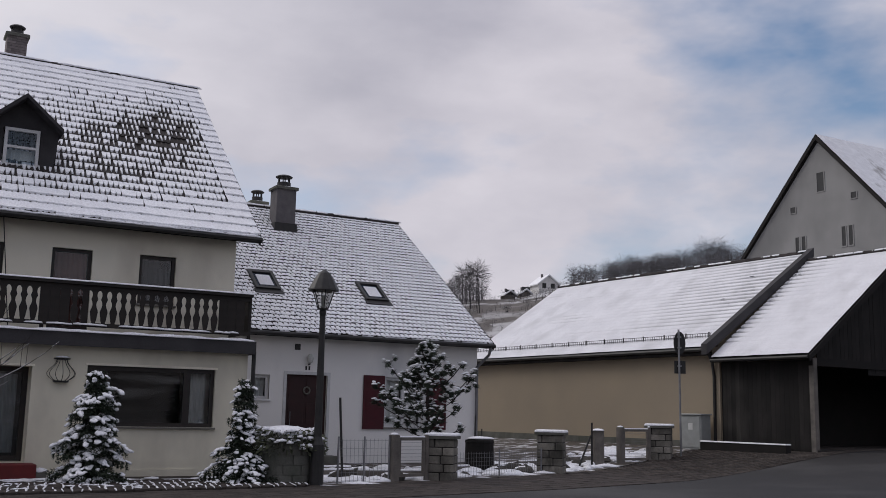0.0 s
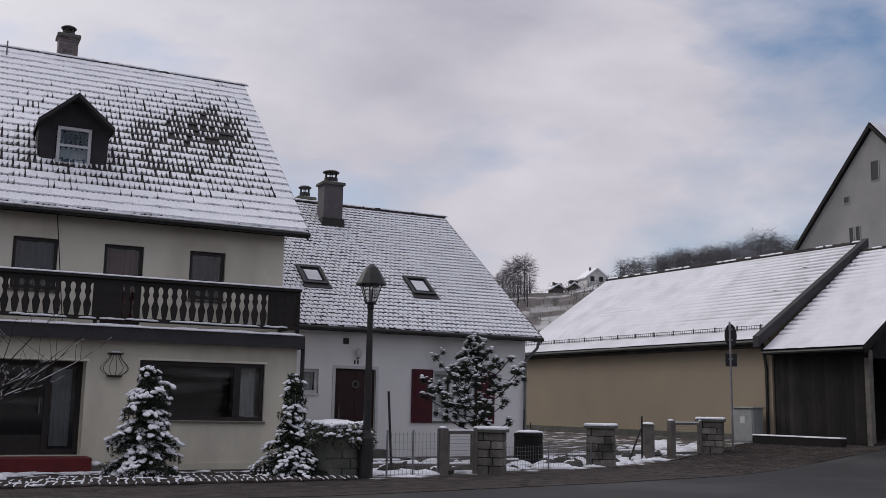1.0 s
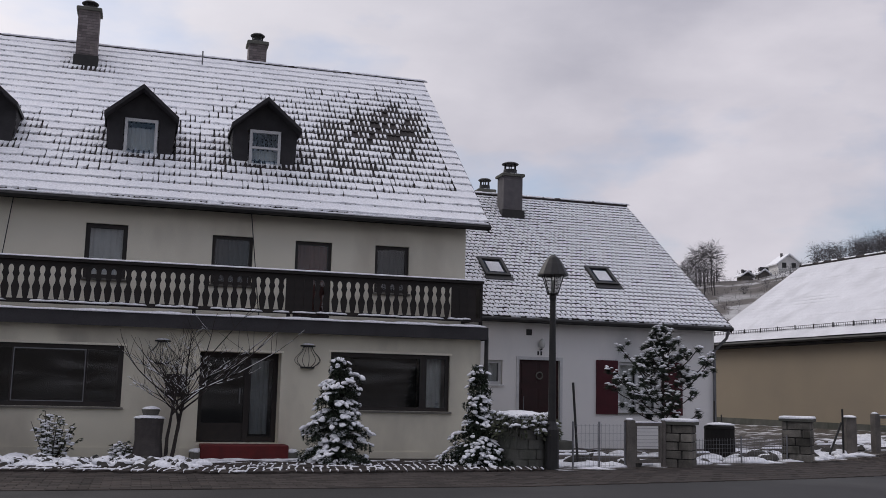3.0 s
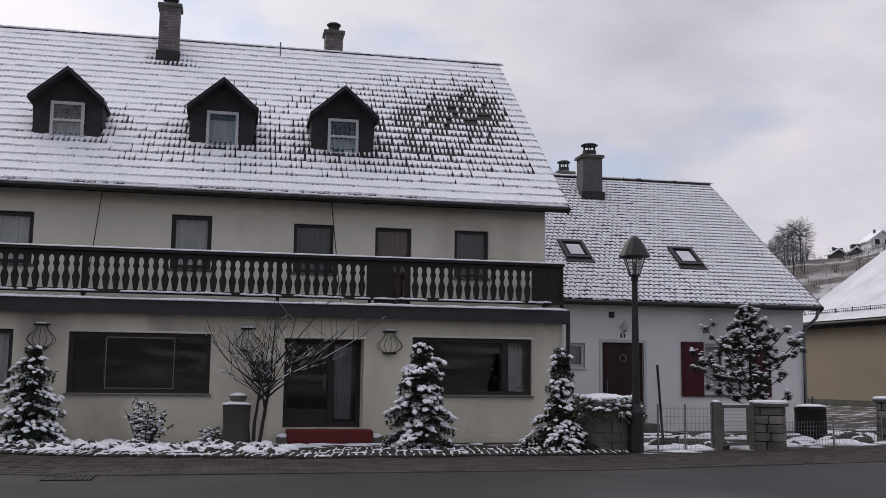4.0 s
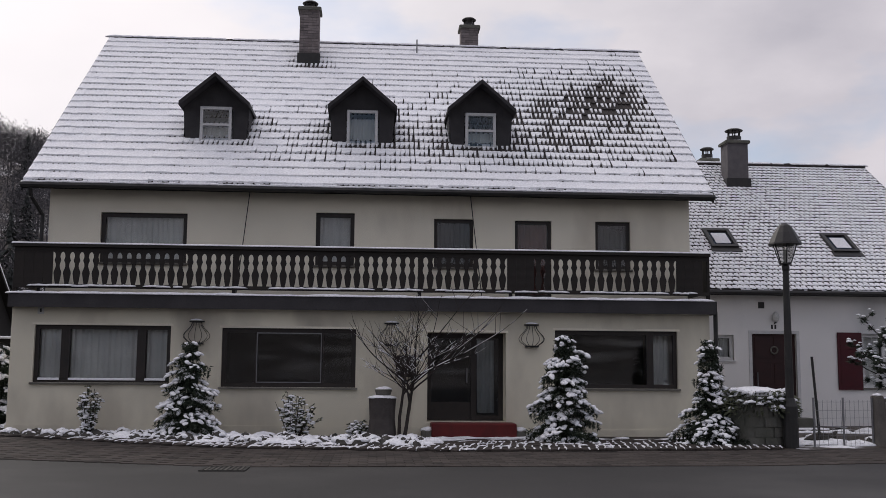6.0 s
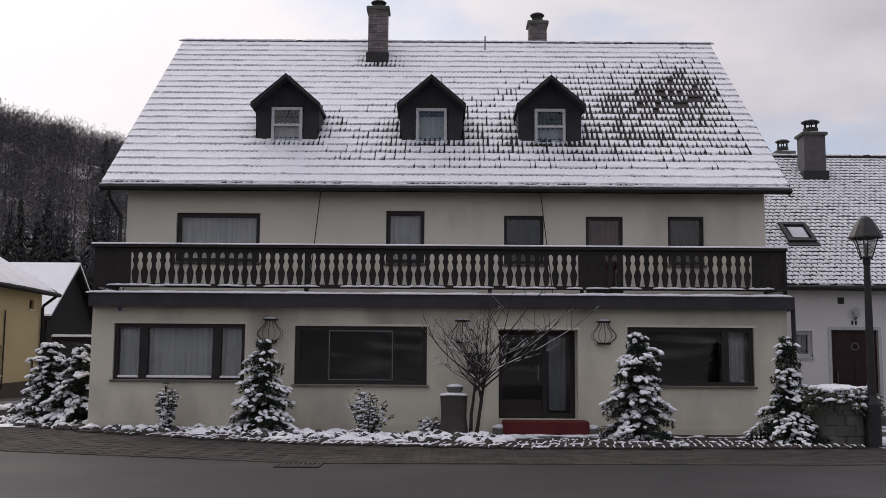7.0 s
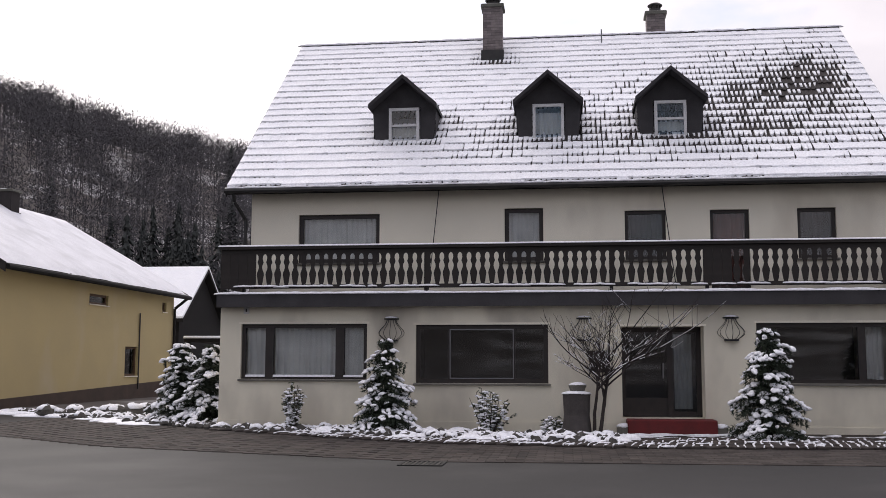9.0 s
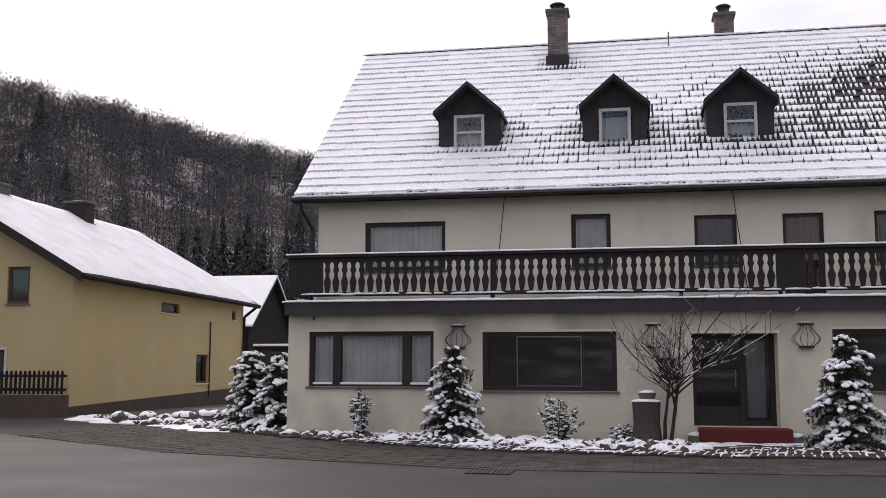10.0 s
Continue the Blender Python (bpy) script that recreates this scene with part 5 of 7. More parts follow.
# ---- the yellow house down the road ----
def yellow_house():
    h = thing("yellow_house", (-25, 40, 0.2), "yellow plastered house under a smooth snow-covered roof", "house")
    XE, XW, Y0, Y1, EZ, RX, RZ = -18.9, -30.6, 31.85, 47.3, 4.97, -24.76, 8.32
    eastm = Matrix.Translation((XE, 0, 0)) @ pose(0, 0, 0, 0, 0, 90)
    holes = [(38.5, 40.2, 3.9, 4.32), (42.0, 43.3, 0.98, 2.25), (45.9, 46.4, 3.95, 4.4)]
    part("wall", Geo(eastm).wall(Y0, Y1, -0.1, EZ + 0.1, 0.0, 0.3, holes), M["plaster_yellow"], h)
    for a in holes:
        window(h, *a, 0.0, m=eastm, frame="frame_brown", fw=0.09, inset=0.1, surround=None, curtain=None, sill_mat="plaster_cream")
    south = [(-21.42, -20.56, 3.82, 5.12), (-22.9, -21.38, 1.25, 2.24)]
    g, (wa, wb, wc, wd) = Geo().wall(XW, XE - 0.3, -0.1, 3.6, Y0, Y0 + 0.3, south[1:]), south[0]
    top = RZ - 0.2
    under = lambda x: RZ + 0.05 - (RZ - EZ) / (XE - RX) * abs(x - RX)
    g.prism([(XW, 3.6), (wa, 3.6), (wa, under(wa)), (RX, under(RX)), (XW, under(XW))], 0.3, "y", Y0)
    g.prism([(wb, 3.6), (XE - 0.3, 3.6), (XE - 0.3, under(XE - 0.3)), (wb, under(wb))], 0.3, "y", Y0)
    g.prism([(wa, 3.6), (wb, 3.6), (wb, wc), (wa, wc)], 0.3, "y", Y0)
    g.prism([(wa, wd), (wb, wd), (wb, under(wb)), (wa, under(wa))], 0.3, "y", Y0)
    part("gable_wall", g, M["plaster_yellow"], h)
    window(h, *south[0], Y0, frame="frame_brown", fw=0.1, curtain=None)
    window(h, *south[1], Y0, frame="frame_dark", fw=0.1, surround="frame_white", curtain="interior")
    part("back_wall", Geo().prism([(XW, -0.1), (XE - 0.3, -0.1), (XE - 0.3, EZ), (RX, top), (XW, EZ)], 0.3, "y", Y1 - 0.3).box(XW, XW + 0.3, Y0 + 0.3, Y1 - 0.3, -0.1, EZ), M["plaster_yellow"], h)
    part("inner_wall", Geo().box(-24, -23.9, Y0 + 0.3, Y1 - 0.3, 0, 6).box(-23.9, XE - 0.3, Y0 + 0.3, Y1 - 0.3, 3.0, 3.1), M["interior"], h)
    part("plinth", Geo().prism([(Y0 - 0.02, -0.1), (Y1, -0.1), (Y1, 0.75), (Y0 - 0.02, 0.3)], 0.03, "x", XE + 0.001), M["plinth_brown"], h, "dark brown rendered plinth")
    e, t = 0.55, 0.2
    k = (RZ - EZ) / (XE - RX)
    ez = EZ - k * e
    roof = roof_part(h, Geo().prism([(XE + e, ez), (RX, RZ), (2 * RX - XE - e, ez), (2 * RX - XE - e, ez + t), (RX, RZ + t), (XE + e, ez + t)], Y1 - Y0 + 1.0, "y", Y0 - 0.5), M["wood_dark"], "shallow roof under thick smooth snow")
    vs, nx, ny = [], 24, 40
    for i in range(nx + 1):
        for j in range(ny + 1):
            x = XE + e + 0.03 - (XE + e - RX) * 2 * i / nx
            z = RZ + t - k * abs(x - RX) + 0.1 + 0.03 * noise.noise(Vector((x * 0.8, j * 0.5, 0)))
            if i in (0, nx) or j in (0, ny):
                z -= 0.1
            vs.append((x, Y0 - 0.5 + (Y1 - Y0 + 1) * j / ny, z))
    part("snow", Geo().add(vs, [(i * (ny + 1) + j, i * (ny + 1) + j + 1, (i + 1) * (ny + 1) + j + 1, (i + 1) * (ny + 1) + j) for i in range(nx) for j in range(ny)]), M["snow_settled"], roof, smooth=True)
    part("verge_board", Geo().prism([(XE + e + 0.03, ez - 0.13), (RX, RZ - 0.13), (2 * RX - XE - e, ez - 0.13), (2 * RX - XE - e, ez + t), (RX, RZ + t + 0.02), (XE + e + 0.03, ez + t)], 0.04, "y", Y0 - 0.545), M["wood_dark"], roof)
    part("gutter", Geo().tube((XE + e + 0.08, Y0 - 0.5, ez + 0.05), (XE + e + 0.08, Y1 + 0.5, ez + 0.05), 0.1, n=8), M["wood_black"], roof)
    part("downpipe", Geo().path([(XE + e + 0.05, Y1 + 0.2, ez), (XE + 0.1, Y1 - 0.1, ez - 0.5), (XE + 0.1, Y1 - 0.1, 0.3)], 0.07), M["wood_black"], h)
    part("wall_pipe", Geo().path([(XE + 0.06, 43.3, 3.75), (XE + 0.06, 43.3, 0.4)], 0.035).path([(XE + 0.06, 46.4, 1.7), (XE + 0.06, 46.4, 0.5)], 0.035), M["metal_dark"], h)
    chimney(h, -24.4, 41.3, 1.08, 0.7, 7.9, 8.98, brick=False, cowl=False, mat="chimney_dark", label="square dark chimney capped with snow")
    chimney(h, -25.0, 36.0, 0.9, 0.7, 8.3, 8.85, brick=False, cowl=False, label="low chimney capped with snow")
    f = thing("picket_fence", (-22, 31.0, 0.2), "dark weathered wooden picket fence on a concrete wall", "fence")
    part("base_wall", Geo().bbox(-30, -18.45, 30.9, 31.15, -0.1, 0.72), M["plinth_brown"], f)
    for z in (0.85, 1.3):
        part("rail", Geo().box(-30, -18.5, 31.0, 31.05, z, z + 0.09), M["wood_black"], f)
    pk = mesh_of("picket", Geo().prism([(0, 0.75), (0.09, 0.75), (0.09, 1.48), (0.045, 1.53), (0, 1.48)], 0.025, "y", 30.97), M["wood_black"])
    for i in range(67):
        part("picket", pk, None, f).matrix_basis = Matrix.Translation((-29.9 + i * 0.17, 0, 0))


yellow_house()


def back_buildings():
    s = thing("dark_shed", (-25, 60, 0.3), "dark timber shed with a steep snowy roof", "shed")
    part("wall", Geo().box(-30, -22.2, 56.4, 63.6, 0, 4.0), M["wood_black"], s)
    part("gable", Geo().prism([(56.4, 4.0), (63.6, 4.0), (60, 7.0)], 7.8, "x", -30), M["wood_black"], s)
    r = part("roof", Geo().prism([(56, 3.9), (60, 7.15), (64, 3.9), (64, 4.1), (60, 7.35), (56, 4.1)], 8.6, "x", -30.4), M["wood_black"], s)
    part("snow", Geo().prism([(55.95, 4.11), (60, 7.36), (60, 7.5), (55.95, 4.22)], 8.6, "x", -30.4).prism([(60, 7.36), (64.05, 4.11), (64.05, 4.22), (60, 7.5)], 8.6, "x", -30.4), M["snow"], r)
    c = thing("carport", (-17.5, 50, 0.2), "open carport with a flat snow-covered roof", "carport")
    part("roof", Geo().bbox(-19.0, -13.5, 49, 54, 2.6, 2.78, 0.03), M["wood_black"], c)
    part("snow", Geo().bbox(-19.03, -13.47, 48.97, 54, 2.781, 2.9, 0.04), M["snow"], c)
    for x, y in ((-18.8, 49.2), (-13.7, 49.2), (-18.8, 53.8), (-13.7, 53.8)):
        part("post", Geo().bbox(x - 0.07, x + 0.07, y - 0.07, y + 0.07, 0, 2.6), M["wood_black"], c)
    for x, y, w, d, e, r, mat, nm in ((-34, 96, 9, 8, 4, 7.5, "plaster_white", "white"), (-27, 118, 10, 8, 5, 9, "plaster_grey", "grey"), (-33, 135, 9, 9, 6, 10, "wood_black", "dark timber")):
        z = gz(x, y) + hill_height(x, y)
        h = thing("distant_house", (x, y, z), f"distant {nm} house with a snowy roof", "house", "houses down the valley")
        part("wall", Geo(Matrix.Translation((x, y, z))).prism([(-w / 2, -1), (w / 2, -1), (w / 2, e), (0, r - 0.2), (-w / 2, e)], d, "y", -d / 2), M[mat], h)
        part("roof", Geo(Matrix.Translation((x, y, z))).prism([(-w / 2 - 0.5, e - 0.4), (0, r), (w / 2 + 0.5, e - 0.4), (w / 2 + 0.5, e - 0.1), (0, r + 0.35), (-w / 2 - 0.5, e - 0.1)], d + 1, "y", -d / 2 - 0.5), M["snow"], h)
        for k in (-1, 1):
            part("window", Geo(Matrix.Translation((x, y, z))).box(k * w * 0.25 - 0.5, k * w * 0.25 + 0.5, -d / 2 - 0.03, -d / 2 - 0.002, 1.2, 2.6), M["print"], h)
    # the houses up on the hill
    for az, d, w, dp, e, r, mat, nm in ((35.25, 285, 6.0, 6, 2.2, 4.4, "plaster_white", "white"), (33.2, 275, 3, 3, 1.0, 1.9, "wood_grey", "grey timber"), (34.1, 280, 2.6, 3, 0.7, 1.5, "wood_grey", "grey timber")):
        x, y = d * math.sin(radians(az)), d * math.cos(radians(az))
        z = hill_height(x, y) + gz(x, y)
        m = Matrix.Translation((x, y, z)) @ pose(0, 0, 0, 0, 0, -az + 25)
        h = thing("hilltop_house", (x, y, z), f"distant {nm} house with a snowy roof on the hill", "house", "houses on the hill")
        part("wall", Geo(m).prism([(-w / 2, -2), (w / 2, -2), (w / 2, e), (0, r - 0.2), (-w / 2, e)], dp, "y", -dp / 2), M[mat], h)
        part("roof", Geo(m).prism([(-w / 2 - 0.6, e - 0.5), (0, r), (w / 2 + 0.6, e - 0.5), (w / 2 + 0.6, e - 0.15), (0, r + 0.4), (-w / 2 - 0.6, e - 0.15)], dp + 1.4, "y", -dp / 2 - 0.7), M["snow"], h)
        part("chimney", Geo(m).box(-0.9, -0.4, -0.3, 0.2, r - 0.8, r + 0.8), M["chimney_grey"], h)
        for k in (-1, 1):
            part("window", Geo(m).box(k * w * 0.22 - 0.6, k * w * 0.22 + 0.6, -dp / 2 - 0.04, -dp / 2 - 0.002, 0.9, 2.3), M["print"], h)


back_buildings()


# ---- plants ----
def conifer(x, y, h, r, seed, label, levels=12, skirt=0.0):
    """A young fir: tiers of drooping boughs with short needles, each tier loaded with soft pads of snow."""
    rnd = random.Random(seed)
    z0 = gz(x, y)
    t = thing("fir_tree", (x, y, z0), label, "conifer", "young firs before the house")
    part("trunk", Geo().tube((x, y, z0 - 0.05), (x, y, z0 + h * 0.98), 0.045 + 0.015 * h, 0.008, 7), M["bark"], t)
    nd, sn = Geo(), Geo()
    for k in range(levels):
        f = k / (levels - 1)
        z = z0 + 0.14 + (h - 0.24) * f
        R = r * ((1 - 0.64 * f) * (1 - 0.55 * ease(f, 0.84, 1.0)) + skirt * ease(0.4 - f, 0.0, 0.25)) * rnd.uniform(0.86, 1.1)
        n = max(5, int(11 - 5 * f))
        a0 = rnd.uniform(0, 6.28)
        for i in range(n):
            a = a0 + 6.283 * (i + rnd.uniform(-0.4, 0.4)) / n
            Rb = R * rnd.uniform(0.62, 1.12)
            zb = z + rnd.uniform(-0.09, 0.09)
            d = Vector((math.cos(a), math.sin(a), 0))
            sd = Vector((-d.y, d.x, 0))
            steps = max(3, int(Rb / 0.08))
            lift = rnd.uniform(0.0, 0.3)
            loaded = rnd.random() < 0.66
            for q in range(steps):
                g = (q + 0.6) / steps
                p = Vector((x, y, zb)) + d * Rb * g + Vector((0, 0, lift * Rb * g - (0.25 + 0.2 * loaded) * Rb * g * g))
                wd = 0.2 * (1.2 - 0.5 * g) * (0.45 + 0.55 * r)
                for b in range(34):
                    o = rnd.uniform(-1, 1)
                    c = p + sd * o * wd + Vector((0, 0, rnd.uniform(-0.1, 0.03)))
                    tip = c + (d * rnd.uniform(-0.2, 1) + sd * rnd.uniform(-0.8, 0.8) + Vector((0, 0, rnd.uniform(-0.9, 0.5)))).normalized() * rnd.uniform(0.05, 0.1)
                    w = Vector((rnd.uniform(-1, 1), rnd.uniform(-1, 1), rnd.uniform(-1, 1))).normalized() * rnd.uniform(0.008, 0.018)
                    nd.add([c - w, c + w, tip], [(0, 1, 2)])
                for pad in range(2 if loaded and g > 0.42 else int(rnd.random() < 0.15)):
                    s = rnd.uniform(0.028, 0.07) * (0.55 + 0.5 * r)
                    sn.m = Matrix.Translation(p + sd * rnd.uniform(-0.14, 0.14) + d * rnd.uniform(0, 0.07) + Vector((0, 0, rnd.uniform(0.0, 0.05)))) @ pose(0, 0, 0, rnd.uniform(-20, 20), math.degrees(0.55 * g - 0.15 * lift), math.degrees(a) + rnd.uniform(-30, 30))
                    sn.blob((0, 0, 0), (s * rnd.uniform(1.0, 1.7), s * rnd.uniform(0.9, 1.5), s * rnd.uniform(0.5, 0.75)), rnd.random(), 10, 4, -0.5, 0.5)
    part("foliage", nd, M["needle"], t)
    part("snow", sn, M["snow"], t, "clumps of fresh snow", smooth=True, kind="stuff")
    return t


def shrub(x, y, h, r, seed, label):
    rnd = random.Random(seed)
    z0 = gz(x, y)
    t = thing("shrub", (x, y, z0), label, "shrub")
    st, lf, sn = Geo(), Geo(), Geo()
    for i in range(26):
        a, q = rnd.uniform(0, 6.28), rnd.uniform(0.2, 1)
        tip = Vector((x + r * q * math.cos(a), y + r * q * math.sin(a), z0 + h * rnd.uniform(0.55, 1.0) * (1.1 - 0.35 * q)))
        base = Vector((x + 0.15 * r * math.cos(a), y + 0.15 * r * math.sin(a), z0 - 0.02))
        st.tube(base, tip, 0.014, 0.005, 5)
        for k in range(24):
            f = rnd.uniform(0.2, 1.0)
            p = base.lerp(tip, f)
            d = Vector((rnd.uniform(-1, 1), rnd.uniform(-1, 1), rnd.uniform(-0.5, 0.4))).normalized()
            w = d.orthogonal().normalized() * 0.022
            L = rnd.uniform(0.07, 0.13)
            lf.add([p, p + d * L * 0.5 + w, p + d * L, p + d * L * 0.5 - w], [(0, 1, 2, 3)])
            if rnd.random() < 0.33:
                s = rnd.uniform(0.025, 0.055)
                sn.blob(p + d * L * 0.5, (s * 1.3, s, s * 0.6), rnd.random(), 6, 2, -0.3)
    part("stem", st, M["bark"], t)
    part("foliage", lf, M["leaf"], t)
    part("snow", sn, M["snow"], t, smooth=True, kind="stuff")


def bare_tree(x, y, h, seed):
    rnd = random.Random(seed)
    z0 = gz(x, y)
    t = thing("bare_tree", (x, y, z0), "small leafless tree with snow along its branches", "tree")
    wood, sn = Geo(), Geo()

    def grow(p, d, L, r, depth):
        k = 4
        pts = [p]
        for i in range(k):
            d = (d + Vector((rnd.uniform(-1, 1), rnd.uniform(-1, 1), rnd.uniform(-0.4, 0.7))) * 0.13).normalized()
            pts.append(pts[-1] + d * L / k)
        for i in range(k):
            ra, rb = r * (1 - 0.42 * i / k), r * (1 - 0.42 * (i + 1) / k)
            wood.tube(pts[i], pts[i + 1], ra, rb, 6 if depth < 2 else 4, False)
            flat = 1 - abs(d.z)
            if flat > 0.3 and depth > 0 and rnd.random() < 0.55:
                o = Vector((0, 0, ra * 1.0))
                sn.tube(pts[i] + o, pts[i + 1] + o, max(0.005, ra * 0.62), max(0.004, rb * 0.62), 5, True)
        if depth >= 4 or L < 0.12:
            return
        n = 3 if depth < 2 else 2
        for i in range(n):
            f = rnd.uniform(0.78 if depth == 0 else 0.45, 1.0)
            j = min(k - 1, int(f * k))
            q = pts[j].lerp(pts[j + 1], f * k - j if f * k - j <= 1 else 1)
            a = rnd.uniform(0, 6.28)
            side = Vector((math.cos(a), math.sin(a) * 0.8, rnd.uniform(-0.1, 0.5)))
            grow(q, (d * 0.75 + side * rnd.uniform(0.5, 1.0)).normalized(), L * rnd.uniform(0.55, 0.8), r * 0.52, depth + 1)
        grow(pts[-1], d, L * 0.7, r * 0.58, depth + 1)

    for a, lean, k in ((0.2, 0.13, 1.0), (2.9, -0.04, 0.95), (-0.5, 0.2, 0.85)):
        grow(Vector((x + 0.05 * math.cos(a), y + 0.05 * math.sin(a), z0 - 0.05)), Vector((lean, 0.02 * math.sin(a), 1)).normalized(), h * 0.45 * k, 0.046 * k, 0)
    for zz, d, L in ((1.2, (-0.8, -0.1, 0.75), 0.9), (1.45, (-0.75, 0.1, 0.6), 0.7), (1.05, (0.9, -0.1, 0.62), 1.25), (1.25, (0.92, -0.15, 0.5), 1.4), (1.5, (0.8, 0.1, 0.75), 1.2)):
        grow(Vector((x + 0.1, y, z0 + zz)), Vector(d).normalized(), L, 0.024, 2)
    part("crown", wood, M["bark"], t)
    part("snow", sn, M["snow"], t, kind="stuff")


def pine(x, y, h, r, seed):
    rnd = random.Random(seed)
    z0 = gz(x, y)
    t = thing("pine_tree", (x, y, z0), "dense young pine with tufts of snow on every shoot", "pine")
    wood, nd, sn = Geo(), Geo(), Geo()
    wood.tube((x, y, z0 - 0.05), (x + 0.05, y, z0 + h * 0.9), 0.06, 0.015, 7)
    def tuft(c, up, k=1.0):
        """A whorl of needles round the end of a shoot, with its own pad of snow."""
        for n in range(64):
            d = (Vector((rnd.gauss(0, 1), rnd.gauss(0, 1), rnd.gauss(0, 1))).normalized() + up * 0.55).normalized()
            p = c + Vector((rnd.uniform(-1, 1), rnd.uniform(-1, 1), rnd.uniform(-1.3, 0.3))) * 0.06 * k
            w = d.orthogonal().normalized() * 0.012
            nd.add([p - w, p + w, p + d * rnd.uniform(0.09, 0.17) * k], [(0, 1, 2)])
        for n in range(rnd.choice((2, 2, 3, 4))):
            s = rnd.uniform(0.03, 0.06) * k
            sn.blob(c + Vector((rnd.uniform(-0.09, 0.09), rnd.uniform(-0.09, 0.09), rnd.uniform(0.03, 0.11))), (s * rnd.uniform(1.0, 1.5), s * 1.15, s * 0.65), rnd.random(), 8, 3, -0.35, 0.5)

    n = 31
    for i in range(n):
        g_ = i / (n - 1)
        f = 0.25 + 0.6 * g_
        a = i * 2.4 + rnd.uniform(-0.5, 0.5)
        R = r * (0.55 + 0.5 * math.sin(math.pi * min(1, 0.2 + g_))) * (1 - 0.75 * g_ ** 2) * rnd.choice((0.7, 0.9, 1.0, 1.15, 1.3))
        root = Vector((x, y, z0 + h * f))
        side = Vector((math.cos(a), math.sin(a), 0))
        rise = rnd.uniform(0.05, 0.5) + 0.55 * g_
        pts = [root + side * R * q + Vector((0, 0, R * rise * q * q + 0.1 * q)) for q in (0, 0.25, 0.5, 0.75, 1.0)]
        wood.path(pts, 0.013, 5)
        for q in range(int(3 + 5 * R)):
            u = rnd.uniform(0.3, 1.0) * 4
            b = pts[min(3, int(u))].lerp(pts[min(3, int(u)) + 1], u - min(3, int(u)))
            tip = b + Vector((rnd.gauss(0, 0.13), rnd.gauss(0, 0.13), rnd.uniform(-0.02, 0.22)))
            wood.tube(b, tip, 0.008, 0.005, 4, False)
            tuft(tip, (tip - b).normalized(), rnd.uniform(0.6, 0.88))
        tuft(pts[-1], side * 0.4 + Vector((0, 0, 0.6)))
    for q in range(9):
        tuft(Vector((x + 0.05 + rnd.gauss(0, 0.09), y + rnd.gauss(0, 0.09), z0 + h * (0.8 + 0.2 * q / 8))), Vector((0, 0, 1)), 0.9)
    part("crown", wood, M["bark"], t)
    part("foliage", nd, M["needle"], t)
    part("snow", sn, M["snow"], t, smooth=True, kind="stuff")


conifer(-9.8, 25.3, 2.1, 0.86, 1, "young fir laden with snow beside the house corner", 11, 0.1)
conifer(-8.85, 24.8, 2.0, 0.95, 2, "low spreading young fir laden with snow", 11, 0.15)
conifer(-3.93, 22.2, 2.05, 0.76, 3, "young fir laden with snow under the wall basket", 12, 0.05)
conifer(4.04, 21.2, 2.25, 0.86, 4, "bushy young fir laden with snow beside the entrance", 13, 0.0)
conifer(7.0, 20.75, 2.15, 0.5, 5, "young fir with a wide snowy skirt beside the planter", 12, 0.75)
shrub(-6.13, 22.6, 1.12, 0.25, 1, "small upright evergreen shrub dusted with snow")
shrub(-1.68, 22.3, 1.02, 0.6, 2, "low evergreen shrub dusted with snow")
shrub(-0.3, 22.2, 0.4, 0.35, 3, "low snowy shrub in the stone bed")
bare_tree(0.62, 21.7, 2.6, 6)
pine(12.62, 22.95, 3.4, 1.18, 9)


# ---- street and garden furniture ----
def street_lamp(x, y):
    z = gz(x, y)
    t = thing("street_lamp", (x, y, z), "dark old-style street lamp with a glass lantern", "street lamp")
    part("pole", Geo().lathe([(0.12, 0), (0.12, 0.9), (0.085, 1.0), (0.075, 2.2), (0.06, 3.55), (0.075, 3.6), (0.075, 3.66), (0.05, 3.7)], 12, (x, y, z)), M["metal_dark"], t)
    part("base_sleeve", Geo().lathe([(0.15, 0), (0.15, 0.85), (0.12, 0.92)], 12, (x, y, z - 0.02)), M["metal_dark"], t)
    L = Geo()
    for k in range(6):
        a = k * math.pi / 3 + 0.3
        L.tube((x + 0.12 * math.cos(a), y + 0.12 * math.sin(a), z + 3.72), (x + 0.25 * math.cos(a), y + 0.25 * math.sin(a), z + 4.12), 0.012, n=5)
    L.lathe([(0.13, 0), (0.13, 0.03), (0.05, 0.03)], 6, (x, y, z + 3.69))
    ln = part("lantern", L, M["metal_dark"], t)
    part("glass", Geo().lathe([(0.11, 0), (0.24, 0.39)], 6, (x, y, z + 3.73)), M["lamp_glass"], ln)
    part("bulb", Geo().lathe([(0.03, 0), (0.05, 0.1), (0.05, 0.2), (0.02, 0.26)], 10, (x, y, z + 3.74)), M["plate"], ln)
    part("hood", Geo().lathe([(0.34, 0), (0.33, 0.03), (0.22, 0.24), (0.13, 0.38), (0.05, 0.44), (0.01, 0.45)], 12, (x, y, z + 4.1)), M["metal_dark"], ln, "dark conical lamp hood")


street_lamp(8.38, 19.95)


